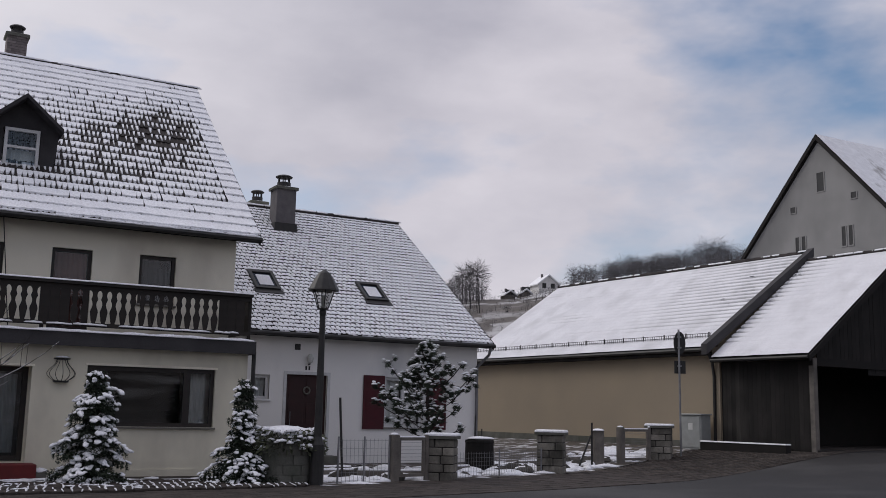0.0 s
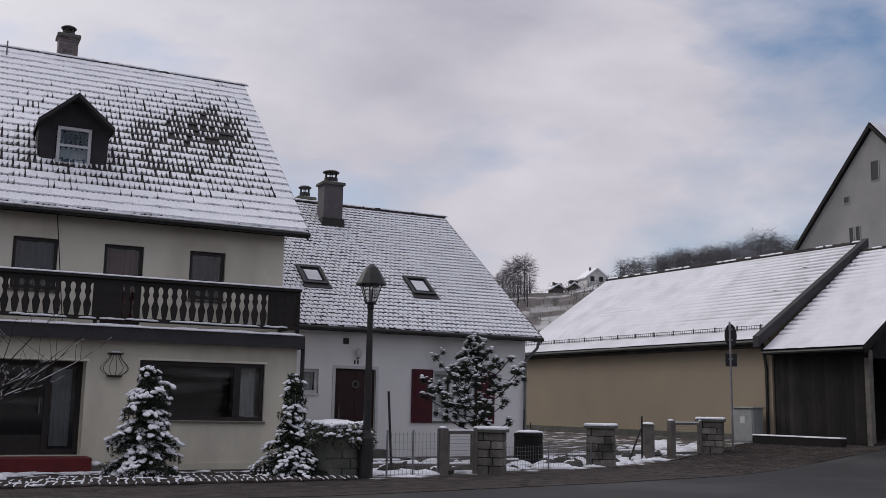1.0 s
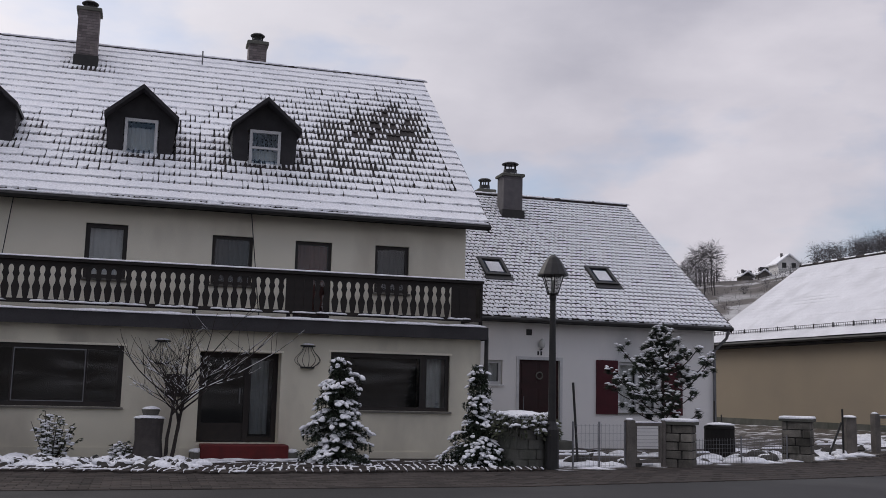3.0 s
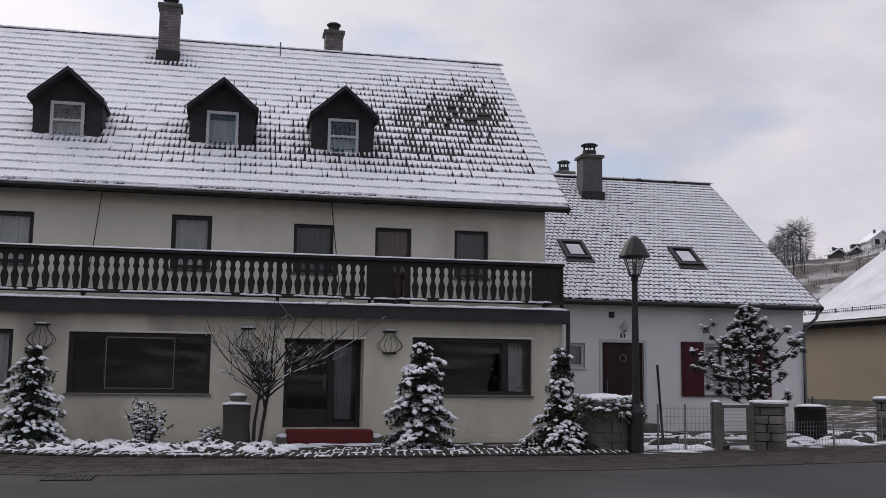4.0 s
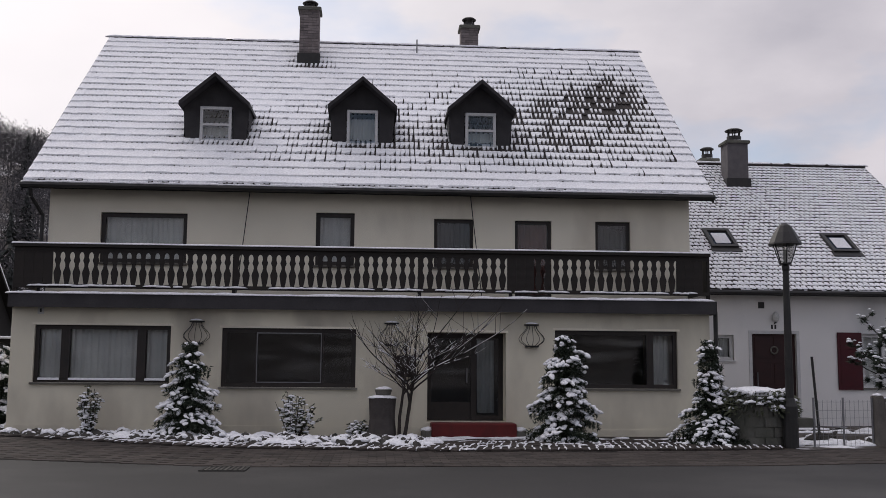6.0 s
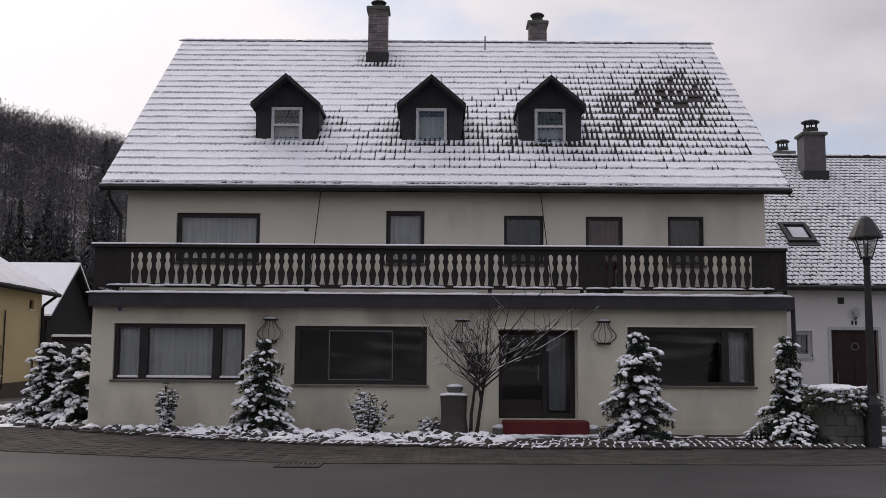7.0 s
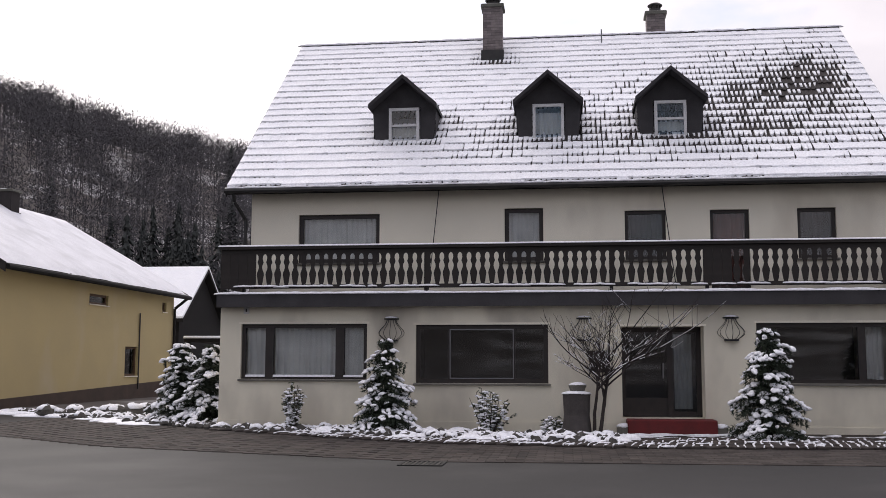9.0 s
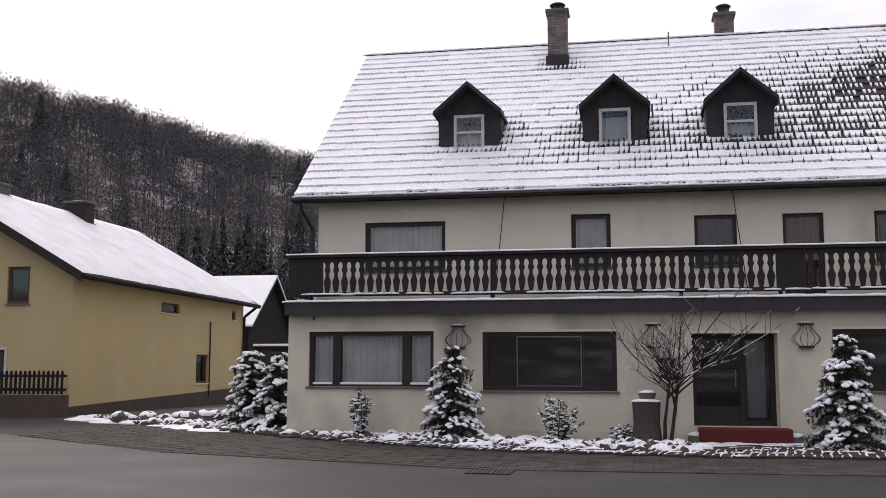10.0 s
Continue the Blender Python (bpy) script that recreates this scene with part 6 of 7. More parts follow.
def planter(x, y):
    z = gz(x, y)
    t = thing("planter", (x, y, z), "round mossy stone planter with snow-covered trailing plants", "planter")
    r = 0.66
    part("core", Geo().lathe([(r - 0.02, 0), (r - 0.02, 1.0)], 24, (x, y, z - 0.02)), M["concrete"], t)
    for k in range(5):
        n = 11
        for i in range(n):
            a0, a1 = 2 * math.pi * (i + 0.5 * (k % 2)) / n + 0.03, 2 * math.pi * (i + 1 + 0.5 * (k % 2)) / n - 0.03
            g = Geo()
            zz = z + 0.005 + k * 0.205
            vs = []
            for rr in (r - 0.07, r - 0.004 + 0.012 * ((i * 7 + k * 3) % 3 - 1)):
                for zq in (zz, zz + 0.19):
                    for q in range(4):
                        a = a0 + (a1 - a0) * q / 3
                        vs.append((x + rr * math.cos(a), y + rr * math.sin(a), zq))
            fs = [(8 + q, 9 + q, 13 + q, 12 + q) for q in range(3)] + [(12 + q, 13 + q, 5 + q, 4 + q) for q in range(3)] + [(0 + q, 1 + q, 9 + q, 8 + q) for q in range(3)] + [(8, 12, 4, 0), (3, 7, 15, 11)]
            part("stone", g.add(vs, fs), M["concrete"], t)
    rnd = random.Random(3)
    lf, sn = Geo(), Geo()
    for i in range(1500):
        a, q = rnd.uniform(0, 6.28), rnd.uniform(0.6, 1.2)
        p = Vector((x + r * q * math.cos(a), y + r * q * math.sin(a), z + 1.04 + rnd.uniform(-0.16, 0.1) - 1.2 * max(0, q - 0.97)))
        d = Vector((math.cos(a), math.sin(a), rnd.uniform(-0.9, 0.2))).normalized()
        w = d.orthogonal().normalized() * 0.03
        lf.add([p, p + d * 0.07 + w, p + d * 0.15, p + d * 0.07 - w], [(0, 1, 2, 3)])
        if rnd.random() < 0.22 and q > 0.85:
            s = rnd.uniform(0.035, 0.075)
            sn.blob(p + Vector((0, 0, 0.03)), (s * 1.3, s * 1.2, s * 0.7), rnd.random(), 7, 2, -0.3, 0.4)
    part("foliage", lf, M["leaf"], t)
    sn.blob((x, y, z + 1.04), (r * 1.0, r * 1.0, 0.17), 5, 18, 4, -0.05, 0.12)
    part("snow", sn, M["snow"], t, smooth=True)


planter(7.95, 20.65)


def stone_pillar(x, y, w=0.62, h=1.06, turn=20, seed=0):
    z = gz(x, y)
    t = thing("stone_pillar", (x, y, z), "squat stone block gate pillar capped with snow", "pillar", "stone gate pillars")
    rnd = random.Random(seed)
    m = Matrix.Translation((x, y, z)) @ pose(0, 0, 0, 0, 0, turn)
    part("core", Geo(m).box(-w / 2 + 0.025, w / 2 - 0.025, -w / 2 + 0.025, w / 2 - 0.025, -0.1, h - 0.1), M["joint"], t)
    rows = 5
    ch = (h - 0.1) / rows
    for k in range(rows):
        cut = rnd.uniform(-0.12, 0.12) + (0.1 if k % 2 else -0.1)
        for a, b in ((-w / 2, cut), (cut, w / 2)):
            part("stone", Geo(m).bbox(a + 0.011, b - 0.011, -w / 2 - rnd.uniform(-0.01, 0.02), w / 2 + rnd.uniform(-0.01, 0.02), k * ch + 0.011 - (0.06 if k == 0 else 0), (k + 1) * ch - 0.011, 0.018), M["pillar_stone"], t)
    part("cap_slab", Geo(m).bbox(-w / 2 - 0.05, w / 2 + 0.05, -w / 2 - 0.05, w / 2 + 0.05, h - 0.1, h - 0.03, 0.012), M["concrete"], t)
    part("cap_snow", Geo(m).bbox(-w / 2 - 0.05, w / 2 + 0.05, -w / 2 - 0.05, w / 2 + 0.05, h - 0.029, h + 0.035, 0.03), M["snow"], t)


PILLARS = [(11.88, 20.75), (16.43, 22.75), (22.2, 24.9)]
for i, (px, py) in enumerate(PILLARS):
    stone_pillar(px, py, (0.62, 0.72, 0.76)[i], (1.05, 1.12, 1.07)[i], -40 - 4 * i, i)


def wire_fence(p, q, h, label):
    (x0, y0), (x1, y1) = p, q
    L = math.dist(p, q)
    t = thing("wire_fence", (x0, y0, gz(x0, y0)), label, "fence", "wire fences of the garden")
    g = Geo()
    n = int(L / 0.11)
    for i in range(n + 1):
        f = i / n
        x, y = x0 + (x1 - x0) * f, y0 + (y1 - y0) * f
        g.box(x - 0.0025, x + 0.0025, y - 0.0025, y + 0.0025, gz(x, y) + 0.02, gz(x, y) + h)
    part("mesh", g, M["metal_grey"], t, kind="stuff")
    for k in range(6):
        z = 0.06 + (h - 0.1) * k / 5
        part("wire", Geo().path([(x0 + (x1 - x0) * f, y0 + (y1 - y0) * f, gz(x0 + (x1 - x0) * f, y0 + (y1 - y0) * f) + z + (0.015 if k in (2, 3) else 0)) for f in (0, 0.25, 0.5, 0.75, 1)], 0.0035, 4), M["metal_grey"], t)
    for f in (0.0, 0.5, 1.0):
        x, y = x0 + (x1 - x0) * f, y0 + (y1 - y0) * f
        part("post", Geo().tube((x, y, gz(x, y) - 0.1), (x, y, gz(x, y) + h + 0.05), 0.022, n=6), M["metal_grey"], t)


wire_fence((8.95, 20.15), (10.35, 20.5), 0.95, "low galvanised wire mesh fence beside the planter")
wire_fence((12.25, 20.95), (15.95, 22.55), 0.62, "low galvanised wire mesh fence along the garden edge")


def gate(p, q, h, label, wood=False):
    (x0, y0), (x1, y1) = p, q
    t = thing("garden_gate", (x0, y0, gz(x0, y0)), label, "gate")
    a = math.degrees(math.atan2(y1 - y0, x1 - x0))
    m = Matrix.Translation((x0, y0, gz(x0, y0))) @ pose(0, 0, 0, 0, 0, a)
    L = math.dist(p, q)
    mat = M["wood_grey"]
    for x, w in ((0.0, 0.2), (L - 0.1, 0.1)):
        b = part("gate_post", Geo(m).bbox(x - w / 2, x + w / 2, -w / 2, w / 2, -0.1, h + 0.06, 0.02), mat, t)
        part("post_snow", Geo(m).blob((x, 0, h + 0.06), (w * 0.55, w * 0.55, 0.05), 2, 8, 2, 0.0, 0.2), M["snow"], b, smooth=True)
    fr = part("gate_frame", Geo(m).box(0.12, L - 0.16, -0.03, 0.03, h - 0.07, h).box(0.12, L - 0.16, -0.03, 0.03, 0.1, 0.17).box(0.12, 0.18, -0.03, 0.03, 0.17, h - 0.07).box(L - 0.22, L - 0.16, -0.03, 0.03, 0.17, h - 0.07), mat, t)
    for k in range(9):
        z = 0.22 + k * (h - 0.34) / 8
        part("wire", Geo(m).tube((0.18, 0, z), (L - 0.22, 0, z), 0.005, n=4), M["metal_grey"], fr)
    part("gate_snow", Geo(m).bbox(0.12, L - 0.16, -0.03, 0.03, h + 0.001, h + 0.03, 0.01), M["snow"], fr)


gate((10.47, 20.5), (11.5, 20.7), 0.98, "grey wooden garden gate with a wire panel")
gate((20.36, 24.6), (21.8, 24.85), 1.05, "grey wooden garden gate frame beside a pillar")


def poles():
    def post(name, x, y, h, r, mat, label, cat, lean=(0, 0), snow=True):
        z = gz(x, y)
        p = tagged(part(name, Geo().tube((x, y, z - 0.1), (x + lean[0], y + lean[1], z + h), r, r * 0.95, 9), M[mat]), label, cat)
        if snow:
            part("snow", Geo().blob((x + lean[0], y + lean[1], z + h), (r * 1.2, r * 1.2, 0.06), 2, 9, 3, -0.1, 0.2), M["snow"], p, smooth=True)
    post("garden_post", 19.33, 24.4, 1.06, 0.19, "wood_grey", "thick weathered wooden post capped with snow", "post")
    post("garden_stake", 19.02, 24.3, 1.3, 0.03, "metal_dark", "dark thin garden stake", "stake", snow=False)
    post("garden_stake", 18.4, 24.2, 0.95, 0.03, "metal_dark", "dark leaning garden stake", "stake", (0.5, 0), False)
    post("garden_stake", 15.7, 25.6, 1.5, 0.025, "metal_dark", "dark thin garden stake", "stake", (0.03, 0), False)
    post("garden_stake", 16.2, 26.0, 1.1, 0.02, "metal_dark", "dark thin garden stake", "stake", (0.0, 0), False)
    post("garden_stake", 9.72, 21.6, 1.85, 0.03, "metal_dark", "dark leaning clothes pole stump", "stake", (-0.13, 0), False)
    x, y = 23.1, 24.9
    z = gz(x, y)
    s = thing("road_sign", (x, y, z), "road signs on a grey steel pole seen from the back", "road sign")
    part("pole", Geo().tube((x, y, z - 0.1), (x - 0.02, y, 4.42), 0.035, n=10), M["metal_grey"], s)
    m = Matrix.Translation((x, y, 0)) @ pose(0, 0, 0, 0, 0, -25)
    n = 20
    part("round_sign", Geo(m).prism([(0.2 * math.cos(6.2832 * i / n) + 0.03, 3.98 + 0.38 * math.sin(6.2832 * i / n)) for i in range(n)], 0.02, "y", 0.05), M["metal_dark"], s, "dark grey sign back")
    part("lower_sign", Geo(m).bbox(-0.16, 0.22, 0.05, 0.07, 2.98, 3.4, 0.005), M["metal_dark"], s)
    part("sign_edge", Geo(m).box(0.1, 0.2, 0.072, 0.078, 3.02, 3.2), M["plate"], s)
    for zz in (3.2, 3.8, 4.15):
        part("clamp", Geo(m).box(-0.06, 0.06, -0.045, 0.05, zz, zz + 0.05), M["metal_grey"], s)
    # compost bin, rubbish and stones in the garden
    x, y = 15.2, 24.5
    z = gz(x, y)
    b = tagged(part("compost_bin", Geo().lathe([(0.36, 0), (0.42, 0.05), (0.4, 0.75), (0.42, 0.78), (0.4, 0.84), (0.2, 0.88)], 14, (x, y, z - 0.02)), M["wood_black"]), "dark compost bin in the garden", "bin")
    part("lid_snow", Geo().blob((x, y, z + 0.85), (0.38, 0.38, 0.07), 3, 12, 3, 0, 0.2), M["snow"], b, smooth=True)
    # stone pot on a tapered pedestal
    x, y = 0.22, 21.85
    t = thing("stone_urn", (x, y, 0), "tapered dark stone pedestal with a snowy bowl on top", "urn")
    part("pedestal", Geo().lathe([(0.31, -0.02), (0.31, 0.1), (0.27, 0.45), (0.29, 0.86), (0.3, 0.9)], 18, (x, y, 0)), M["terracotta"], t)
    part("pedestal_snow", Geo().blob((x, y, 0.89), (0.31, 0.31, 0.07), 3, 16, 3, 0, 0.1), M["snow"], t, smooth=True)
    part("bowl", Geo().lathe([(0.12, 0), (0.15, 0.02), (0.19, 0.14), (0.17, 0.15)], 16, (x + 0.02, y, 0.93)), M["stone"], t)
    part("bowl_snow", Geo().blob((x + 0.02, y, 1.06), (0.18, 0.18, 0.08), 4, 14, 3, 0, 0.15), M["snow"], t, smooth=True)
    # drain grate in the road
    x, y = -2.18, 15.58
    g = thing("drain_grate", (x, y, 0), "rusty iron drain grate set in the asphalt", "drain")
    part("frame", Geo().box(x - 0.34, x + 0.34, y - 0.32, y - 0.27, 0.002, 0.016).box(x - 0.34, x + 0.34, y + 0.27, y + 0.32, 0.002, 0.016).box(x - 0.34, x - 0.29, y - 0.27, y + 0.27, 0.002, 0.016).box(x + 0.29, x + 0.34, y - 0.27, y + 0.27, 0.002, 0.016), M["iron"], g)
    # flat black sheet in place of the shaded hollow below the bars
    part("pit_shade", Geo().box(x - 0.29, x + 0.29, y - 0.27, y + 0.27, 0.001, 0.004), M["iron"], g)
    for i in range(8):
        part("bar", Geo().box(x - 0.275 + i * 0.073, x - 0.24 + i * 0.073, y - 0.27, y + 0.27, 0.005, 0.014), M["boulder"], g)


poles()

# ---- stones, snow and pavers on the ground ----
def snowy_bed():
    rnd = random.Random(12)
    # boulders with caps of snow along the bed
    spots = []
    for i in range(1500):
        x = rnd.uniform(-16.5, 1.05)
        lo = edge_y(BED_EDGE, x) + (0.2 if x < -6 else 0.85)
        hi = min(23.0, lo + 1.6) if x > -8.3 else lo + 1.3
        if lo > hi:
            continue
        y = rnd.uniform(lo, hi)
        r = rnd.uniform(0.07, 0.16)
        if all(math.dist((x, y), s[:2]) > 0.9 * (r + s[2]) for s in spots) and math.dist((x, y), (0.22, 21.85)) > 0.42:
            spots.append((x, y, r))
    for i, (x, y, r) in enumerate(spots[:270]):
        b = tagged(part("boulder", Geo().blob((x, y, r * 0.3), (r * rnd.uniform(0.9, 1.35), r, r * rnd.uniform(0.75, 1.1)), i, 8, 3, -0.5, 0.4), M["boulder"]), "rough dark boulder capped with snow in the bed", "stone", "boulders edging the bed")
        part("snow_cap", Geo().blob((x + rnd.uniform(-0.02, 0.02), y + 0.03, r * 0.75), (r * rnd.uniform(0.85, 1.1), r * 0.9, r * rnd.uniform(0.4, 0.7)), i + 500, 9, 3, -0.2, 0.45), M["snow"], b, smooth=True)
    for i in range(10):
        x, y, r = -14.6 + i * 0.36 + rnd.uniform(-0.08, 0.08), 27.6 + 0.12 * i + rnd.uniform(-0.25, 0.25), rnd.uniform(0.17, 0.27)
        b = tagged(part("boulder", Geo().blob((x, y, gz(x, y) + r * 0.5), (r * 1.25, r, r * 0.9), i + 40, 9, 4, -0.6, 0.35), M["boulder"]), "large rough boulder under a cap of snow by the side road", "stone", "boulders edging the bed")
        part("snow_cap", Geo().blob((x, y + 0.03, gz(x, y) + r * 0.98), (r * 1.15, r * 0.92, r * 0.55), i + 700, 10, 3, -0.2, 0.35), M["snow"], b, smooth=True)
    # drifts of snow between the stones
    g = Geo()
    for i in range(230):
        x = rnd.uniform(-13.5, 1.2)
        y = edge_y(BED_EDGE, x) + rnd.uniform(0.9, 2.8)
        if y > 23.1 and x > -8.3:
            continue
        s = rnd.uniform(0.08, 0.26)
        g.blob((x, y, 0.0), (s * 1.5, s, rnd.uniform(0.06, 0.16)), i, 10, 3, -0.1, 0.5)
    for i in range(160):
        x = rnd.uniform(8.6, 24)
        y = edge_y(BED_EDGE, x) + rnd.uniform(0.2, 4)
        s = rnd.uniform(0.08, 0.3)
        g.blob((x, y, gz(x, y)), (s * 1.8, s, rnd.uniform(0.04, 0.14)), i, 9, 3, -0.1, 0.5)
    for i in range(70):
        x = rnd.uniform(-17.5, -10)
        y = edge_y(BED_EDGE, x) + rnd.uniform(0.0, 1.6)
        g.blob((x, y, gz(x, y)), (rnd.uniform(0.3, 0.9), 0.25, rnd.uniform(0.04, 0.12)), i, 10, 3, -0.1, 0.4)
    tagged(part("snow_drift", g, M["snow"], smooth=True), "lumpy patches of snow over beds and garden", "snow", kind="stuff")
    # flat rocks and planks in the garden
    for i in range(26):
        x = rnd.uniform(9.2, 20.5)
        y = edge_y(BED_EDGE, x) + rnd.uniform(0.5, 3.4)
        r = rnd.uniform(0.14, 0.3)
        b = tagged(part("boulder", Geo().blob((x, y, gz(x, y) + r * 0.15), (r * 1.3, r, r * 0.7), i, 8, 3, -0.5, 0.4), M["boulder"]), "dark garden stone half under snow", "stone", "stones in the garden")
        part("snow_cap", Geo().blob((x, y + 0.05, gz(x, y) + r * 0.45), (r * 1.1, r * 0.8, r * 0.35), i + 50, 9, 3, -0.1, 0.3), M["snow"], b, smooth=True)
    for i, (x, y, a) in enumerate(((9.6, 22.3, 8), (11.2, 21.9, -14), (13.4, 23.2, 20), (9.9, 23.6, -6), (18.0, 25.6, 15), (20.2, 26.2, 22))):
        m = Matrix.Translation((x, y, gz(x, y))) @ pose(0, 0, 0, 0, 0, a)
        p = tagged(part("timber_edging", Geo(m).bbox(-0.9, 0.9, -0.07, 0.07, 0, 0.16), M["wood_grey"]), "old grey timber edging with snow on top", "timber", "timbers in the garden")
        part("snow", Geo(m).bbox(-0.88, 0.9, -0.06, 0.07, 0.161, 0.2, 0.015), M["snow"], p)


snowy_bed()


def pavers():
    """Dark setts with snow in their joints before the house, and the paved strip along the road."""
    rnd = random.Random(7)
    # strokes of snow caught along the joints
    g = Geo()
    for i in range(100):
        for k in range(4):
            x = -7.4 + i * 0.156 + 0.08 * (k % 2) + rnd.uniform(-0.03, 0.03)
            y0 = edge_y(BED_EDGE, x)
            y = y0 + 0.3 + k * 0.52 + rnd.uniform(-0.08, 0.08)
            deep = 0.95 + 1.1 * ease(x, 0.6, 2.5)
            if y > min(22.4, y0 + deep) or rnd.random() < 0.08 + 0.3 * ease(-x, 3, 8):
                continue
            g.m = Matrix.Translation((x, y, 0.045)) @ pose(0, 0, 0, 0, 0, 80 + rnd.uniform(-5, 5))
            g.blob((0, 0, 0), (rnd.uniform(0.2, 0.36), rnd.uniform(0.016, 0.028), rnd.uniform(0.015, 0.036)), rnd.random(), 10, 2, -0.3, 0.4)
            if rnd.random() < 0.35:
                g.m = Matrix.Translation((x + 0.1, y + rnd.uniform(-0.2, 0.2), 0.045)) @ pose(0, 0, 0, 0, 0, rnd.uniform(-8, 8))
                g.blob((0, 0, 0), (rnd.uniform(0.06, 0.13), 0.03, 0.03), rnd.random(), 8, 2, -0.3, 0.4)
    for i in range(60):
        x = rnd.uniform(1.0, 8.2)
        y = rnd.uniform(21.2, 22.7)
        g.m = Matrix.Translation((x, y, 0.01))
        g.blob((0, 0, 0), (rnd.uniform(0.15, 0.5), rnd.uniform(0.06, 0.16), rnd.uniform(0.015, 0.04)), rnd.random(), 9, 2, -0.1, 0.5)
    tagged(part("joint_snow", g, M["snow"], smooth=True), "strokes of snow caught in the joints of the setts", "snow", kind="stuff")
    field = tagged(new("sett_paving"), "dark setts with snow caught in their joints", "paving", kind="structure")
    sett = mesh_of("sett", Geo().bbox(-0.15, 0.15, -0.075, 0.075, 0, 0.05, 0.012), M["paver_piece"])
    rest, count = Geo(), 0
    for i in range(64):
        for k in range(18):
            x = -7.9 + i * 0.25 + (0.12 if k % 2 else 0)
            y0 = edge_y(BED_EDGE, x)
            y = y0 + 0.1 + k * 0.155
            if y > min(22.9, y0 + 0.95 + 1.6 * ease(x, 0.3, 2.5)) or rnd.random() < 0.16:
                continue
            m = Matrix.Translation((x, y, rnd.uniform(0.0, 0.008))) @ pose(0, 0, 0, rnd.uniform(-3, 3), 0, 38 + rnd.uniform(-8, 8))
            if count < 300 and -3 < x < 7.6 and k < 7:
                ob = new("sett", sett)
                ob.parent, ob.matrix_basis = field, m
                count += 1
            else:
                rest.m = m
                rest.bbox(-0.15, 0.15, -0.075, 0.075, 0, 0.05, 0.012)
    r = new("sett_field", mesh_of("sett_field", rest, M["paver"]))
    r.parent = field
    tagged(r, kind="stuff")
    # paved strip
    walkway = tagged(new("paved_strip"), "grey-brown paving blocks along the road edge", "paving", kind="structure")
    piece = mesh_of("paver", Geo().bbox(-0.148, 0.148, -0.098, 0.098, 0, 0.02, 0.008), M["paver_piece"])
    rest, count = Geo(), 0
    for i in range(150):
        x = -14 + i * 0.3
        ya, yb = edge_y(ROAD_EDGE, x), edge_y(BED_EDGE, x)
        a = math.atan2(edge_y(ROAD_EDGE, x + 0.3) - ya, 0.3)
        rows = int((yb - ya) / 0.205)
        for k in range(rows):
            y = ya + 0.1 + k * 0.205
            xx = x + (0.15 if k % 2 else 0)
            m = Matrix.Translation((xx, y + 0.0, gz(xx, y) - 0.006 + rnd.uniform(0, 0.004))) @ pose(0, 0, 0, 0, 0, math.degrees(a) * 0.0 + rnd.uniform(-0.6, 0.6))
            if count < 300 and 1.0 < x < 8.0 and k < 13:
                ob = new("paver", piece)
                ob.parent, ob.matrix_basis = walkway, m
                count += 1
            else:
                rest.m = m
                rest.bbox(-0.148, 0.148, -0.098, 0.098, 0, 0.02, 0.008)
    r = new("paver_field", mesh_of("paver_field", rest, M["paver"]))
    r.parent = walkway
    tagged(r, kind="stuff")


pavers()


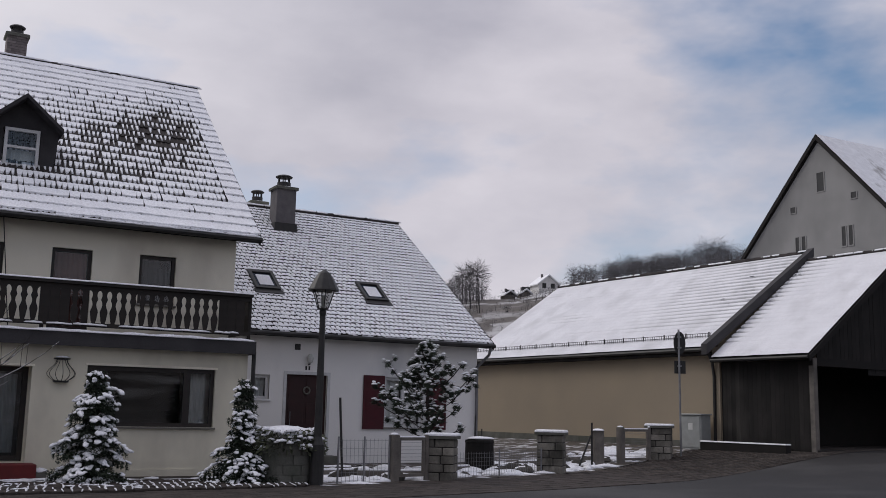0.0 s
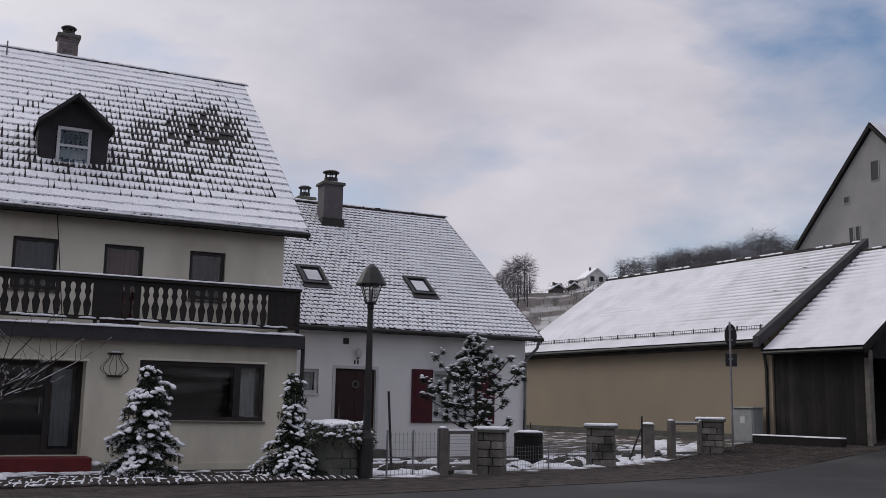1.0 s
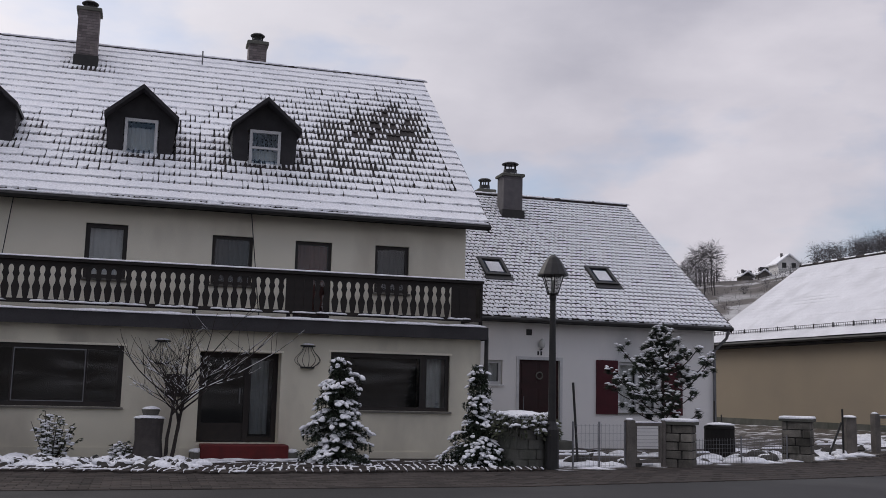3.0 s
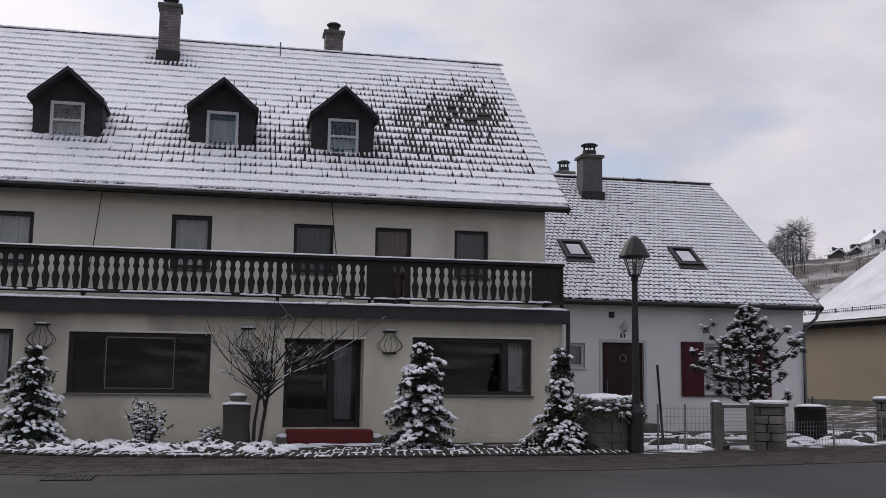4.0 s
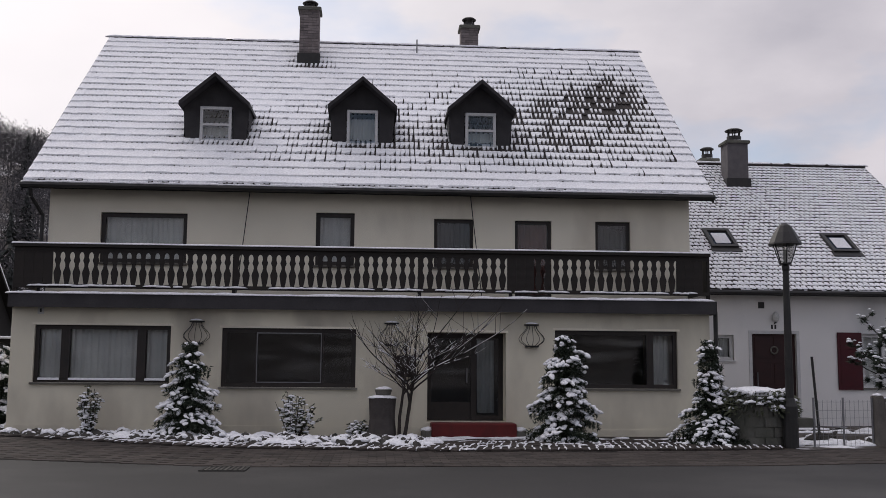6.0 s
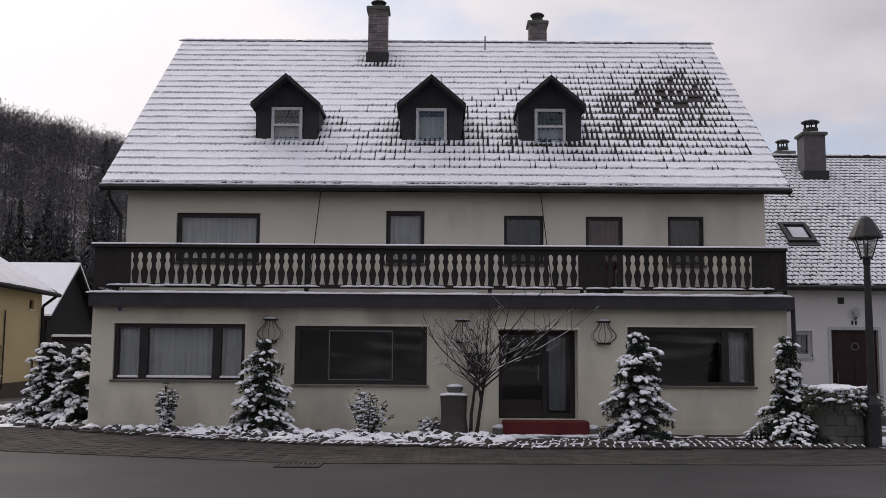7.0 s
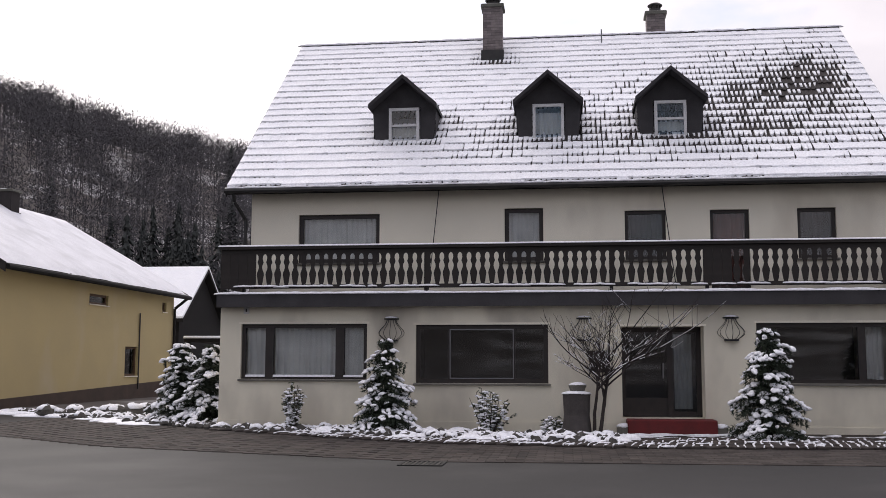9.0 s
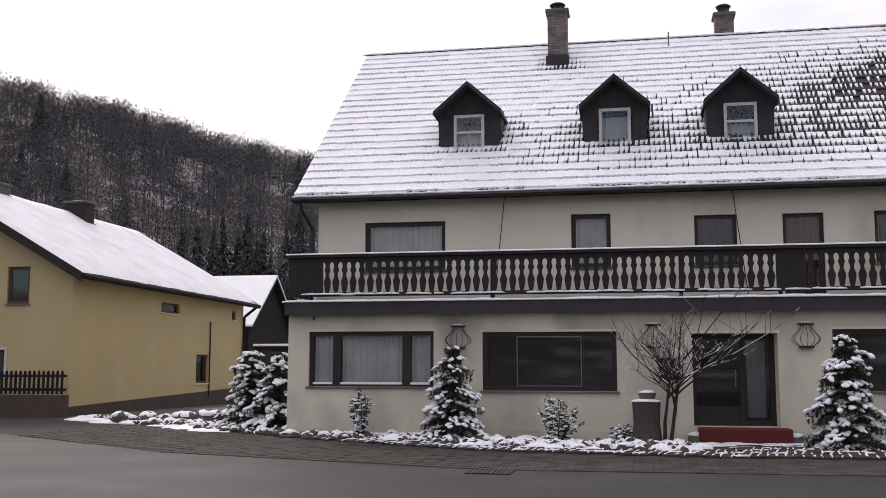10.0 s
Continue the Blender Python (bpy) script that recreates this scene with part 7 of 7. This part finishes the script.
# ---- woods on the hills ----
def woods():
    rnd = random.Random(31)
    bare, fir = Geo(), Geo()

    def bare_far(x, y, z, h, n=120, fat=1.0, reach=1.0):
        w = h * rnd.uniform(0.3, 0.46)
        bare.add([(x - 0.16, y, z - 1), (x + 0.16, y, z - 1), (x, y, z + h * 0.85)], [(0, 1, 2)])
        bare.add([(x, y - 0.16, z - 1), (x, y + 0.16, z - 1), (x, y, z + h * 0.85)], [(0, 1, 2)])
        # fine twigs fill a rounded crown
        for k in range(n):
            d = Vector((rnd.gauss(0, 1), rnd.gauss(0, 1), rnd.gauss(0.15, 1))).normalized()
            c = rnd.uniform(0.25, 0.92) / (0.6 + 0.4 * reach)
            p = Vector((x + d.x * w * c, y + d.y * w * c, z + h * 0.56 + d.z * h * 0.42 * c))
            d = (d + Vector((rnd.gauss(0, 0.5), rnd.gauss(0, 0.5), rnd.gauss(0.05, 0.5)))).normalized()
            s = d.orthogonal().normalized() * rnd.uniform(0.05, 0.12) * fat
            bare.add([p - s, p + s, p + d * w * rnd.uniform(0.1, 0.22) * reach], [(0, 1, 2)])

    def fir_far(x, y, z, h):
        for k in range(15):
            f = k / 15
            r = h * 0.19 * (1 - f) + 0.25
            zz = z + h * (0.06 + 0.92 * f)
            for i in range(13):
                a = rnd.uniform(0, 6.283)
                rr = r * rnd.uniform(0.55, 1.3)
                drop = h * rnd.uniform(-0.01, 0.06)
                c, s_ = math.cos(a), math.sin(a)
                t = 0.17 * rr + 0.12
                fir.add([(x + 0.1 * c, y + 0.1 * s_, zz + h * 0.05), (x + rr * c * 0.8 - t * s_, y + rr * s_ * 0.8 + t * c, zz - drop), (x + rr * c * 1.1, y + rr * s_ * 1.1, zz - drop * 0.7), (x + rr * c * 0.8 + t * s_, y + rr * s_ * 0.8 - t * c, zz - drop)], [(0, 1, 2, 3)])

    for i in range(2600):
        az, d = rnd.uniform(-47, -9), rnd.uniform(175, 420) ** 1.0
        x, y = d * math.sin(radians(az)), d * math.cos(radians(az))
        z = hill_height(x, y)
        if d < 230 and rnd.random() < 0.2:
            continue
        if rnd.random() < 0.02 + 0.04 * (d < 240) * (az > -32):
            fir_far(x, y, z, rnd.uniform(9, 14))
        else:
            bare_far(x, y, z, rnd.uniform(9, 15), 230 if d > 240 else 130, 1.1)
    for i in range(16):
        az, d = rnd.uniform(-31, -18), rnd.uniform(120, 190)
        x, y = d * math.sin(radians(az)), d * math.cos(radians(az))
        fir_far(x, y, hill_height(x, y), rnd.uniform(8, 14))
    for i in range(14):
        az, d = rnd.uniform(-24.5, -19.5), rnd.uniform(160, 190)
        x, y = d * math.sin(radians(az)), d * math.cos(radians(az))
        fir_far(x, y, hill_height(x, y), rnd.uniform(14, 20))
    for i in range(520):
        az, d = rnd.uniform(29.5, 38.5), rnd.uniform(130, 285)
        x, y = d * math.sin(radians(az)), d * math.cos(radians(az))
        bare_far(x, y, hill_height(x, y) - 0.6, rnd.uniform(1.6, 3.6), 26)
    for i in range(1300):
        az, d = rnd.uniform(25, 64), rnd.uniform(225, 345)
        x, y = d * math.sin(radians(az)), d * math.cos(radians(az))
        z = hill_height(x, y)
        if 31.9 < az < 36.8 or (az < 37.5 and rnd.random() < 0.4):
            if rnd.random() < 0.75 or d < 285:
                if rnd.random() < 0.25:
                    bare_far(x, y, z, rnd.uniform(2, 4))
                continue
            bare_far(x, y, z - 3, rnd.uniform(4, 7))
            continue
        if az < 30 and rnd.random() < 0.6:
            continue
        bare_far(x, y, z, rnd.uniform(6.5, 9) + 2.0 * ease(az, 38, 41) - 1.5 * ease(az, 46, 49), 110, 0.7, 2.2)
    for az, d, h in ((31.0, 262, 13), (31.5, 266, 14), (30.6, 268, 11), (29.8, 258, 7), (44.5, 280, 14), (45.2, 285, 13), (44.0, 284, 12)):
        x, y = d * math.sin(radians(az)), d * math.cos(radians(az))
        for k in range(3):
            bare_far(x + rnd.uniform(-2, 2), y, hill_height(x, y), h, 150, 0.9, 2.3)
    tagged(part("bare_woodland", bare, M["far_wood"]), "bare brown winter woodland on the hills", "woodland", kind="stuff")
    tagged(part("fir_woodland", fir, M["far_fir"]), "dark firs scattered over the hillside", "woodland", kind="stuff")


woods()
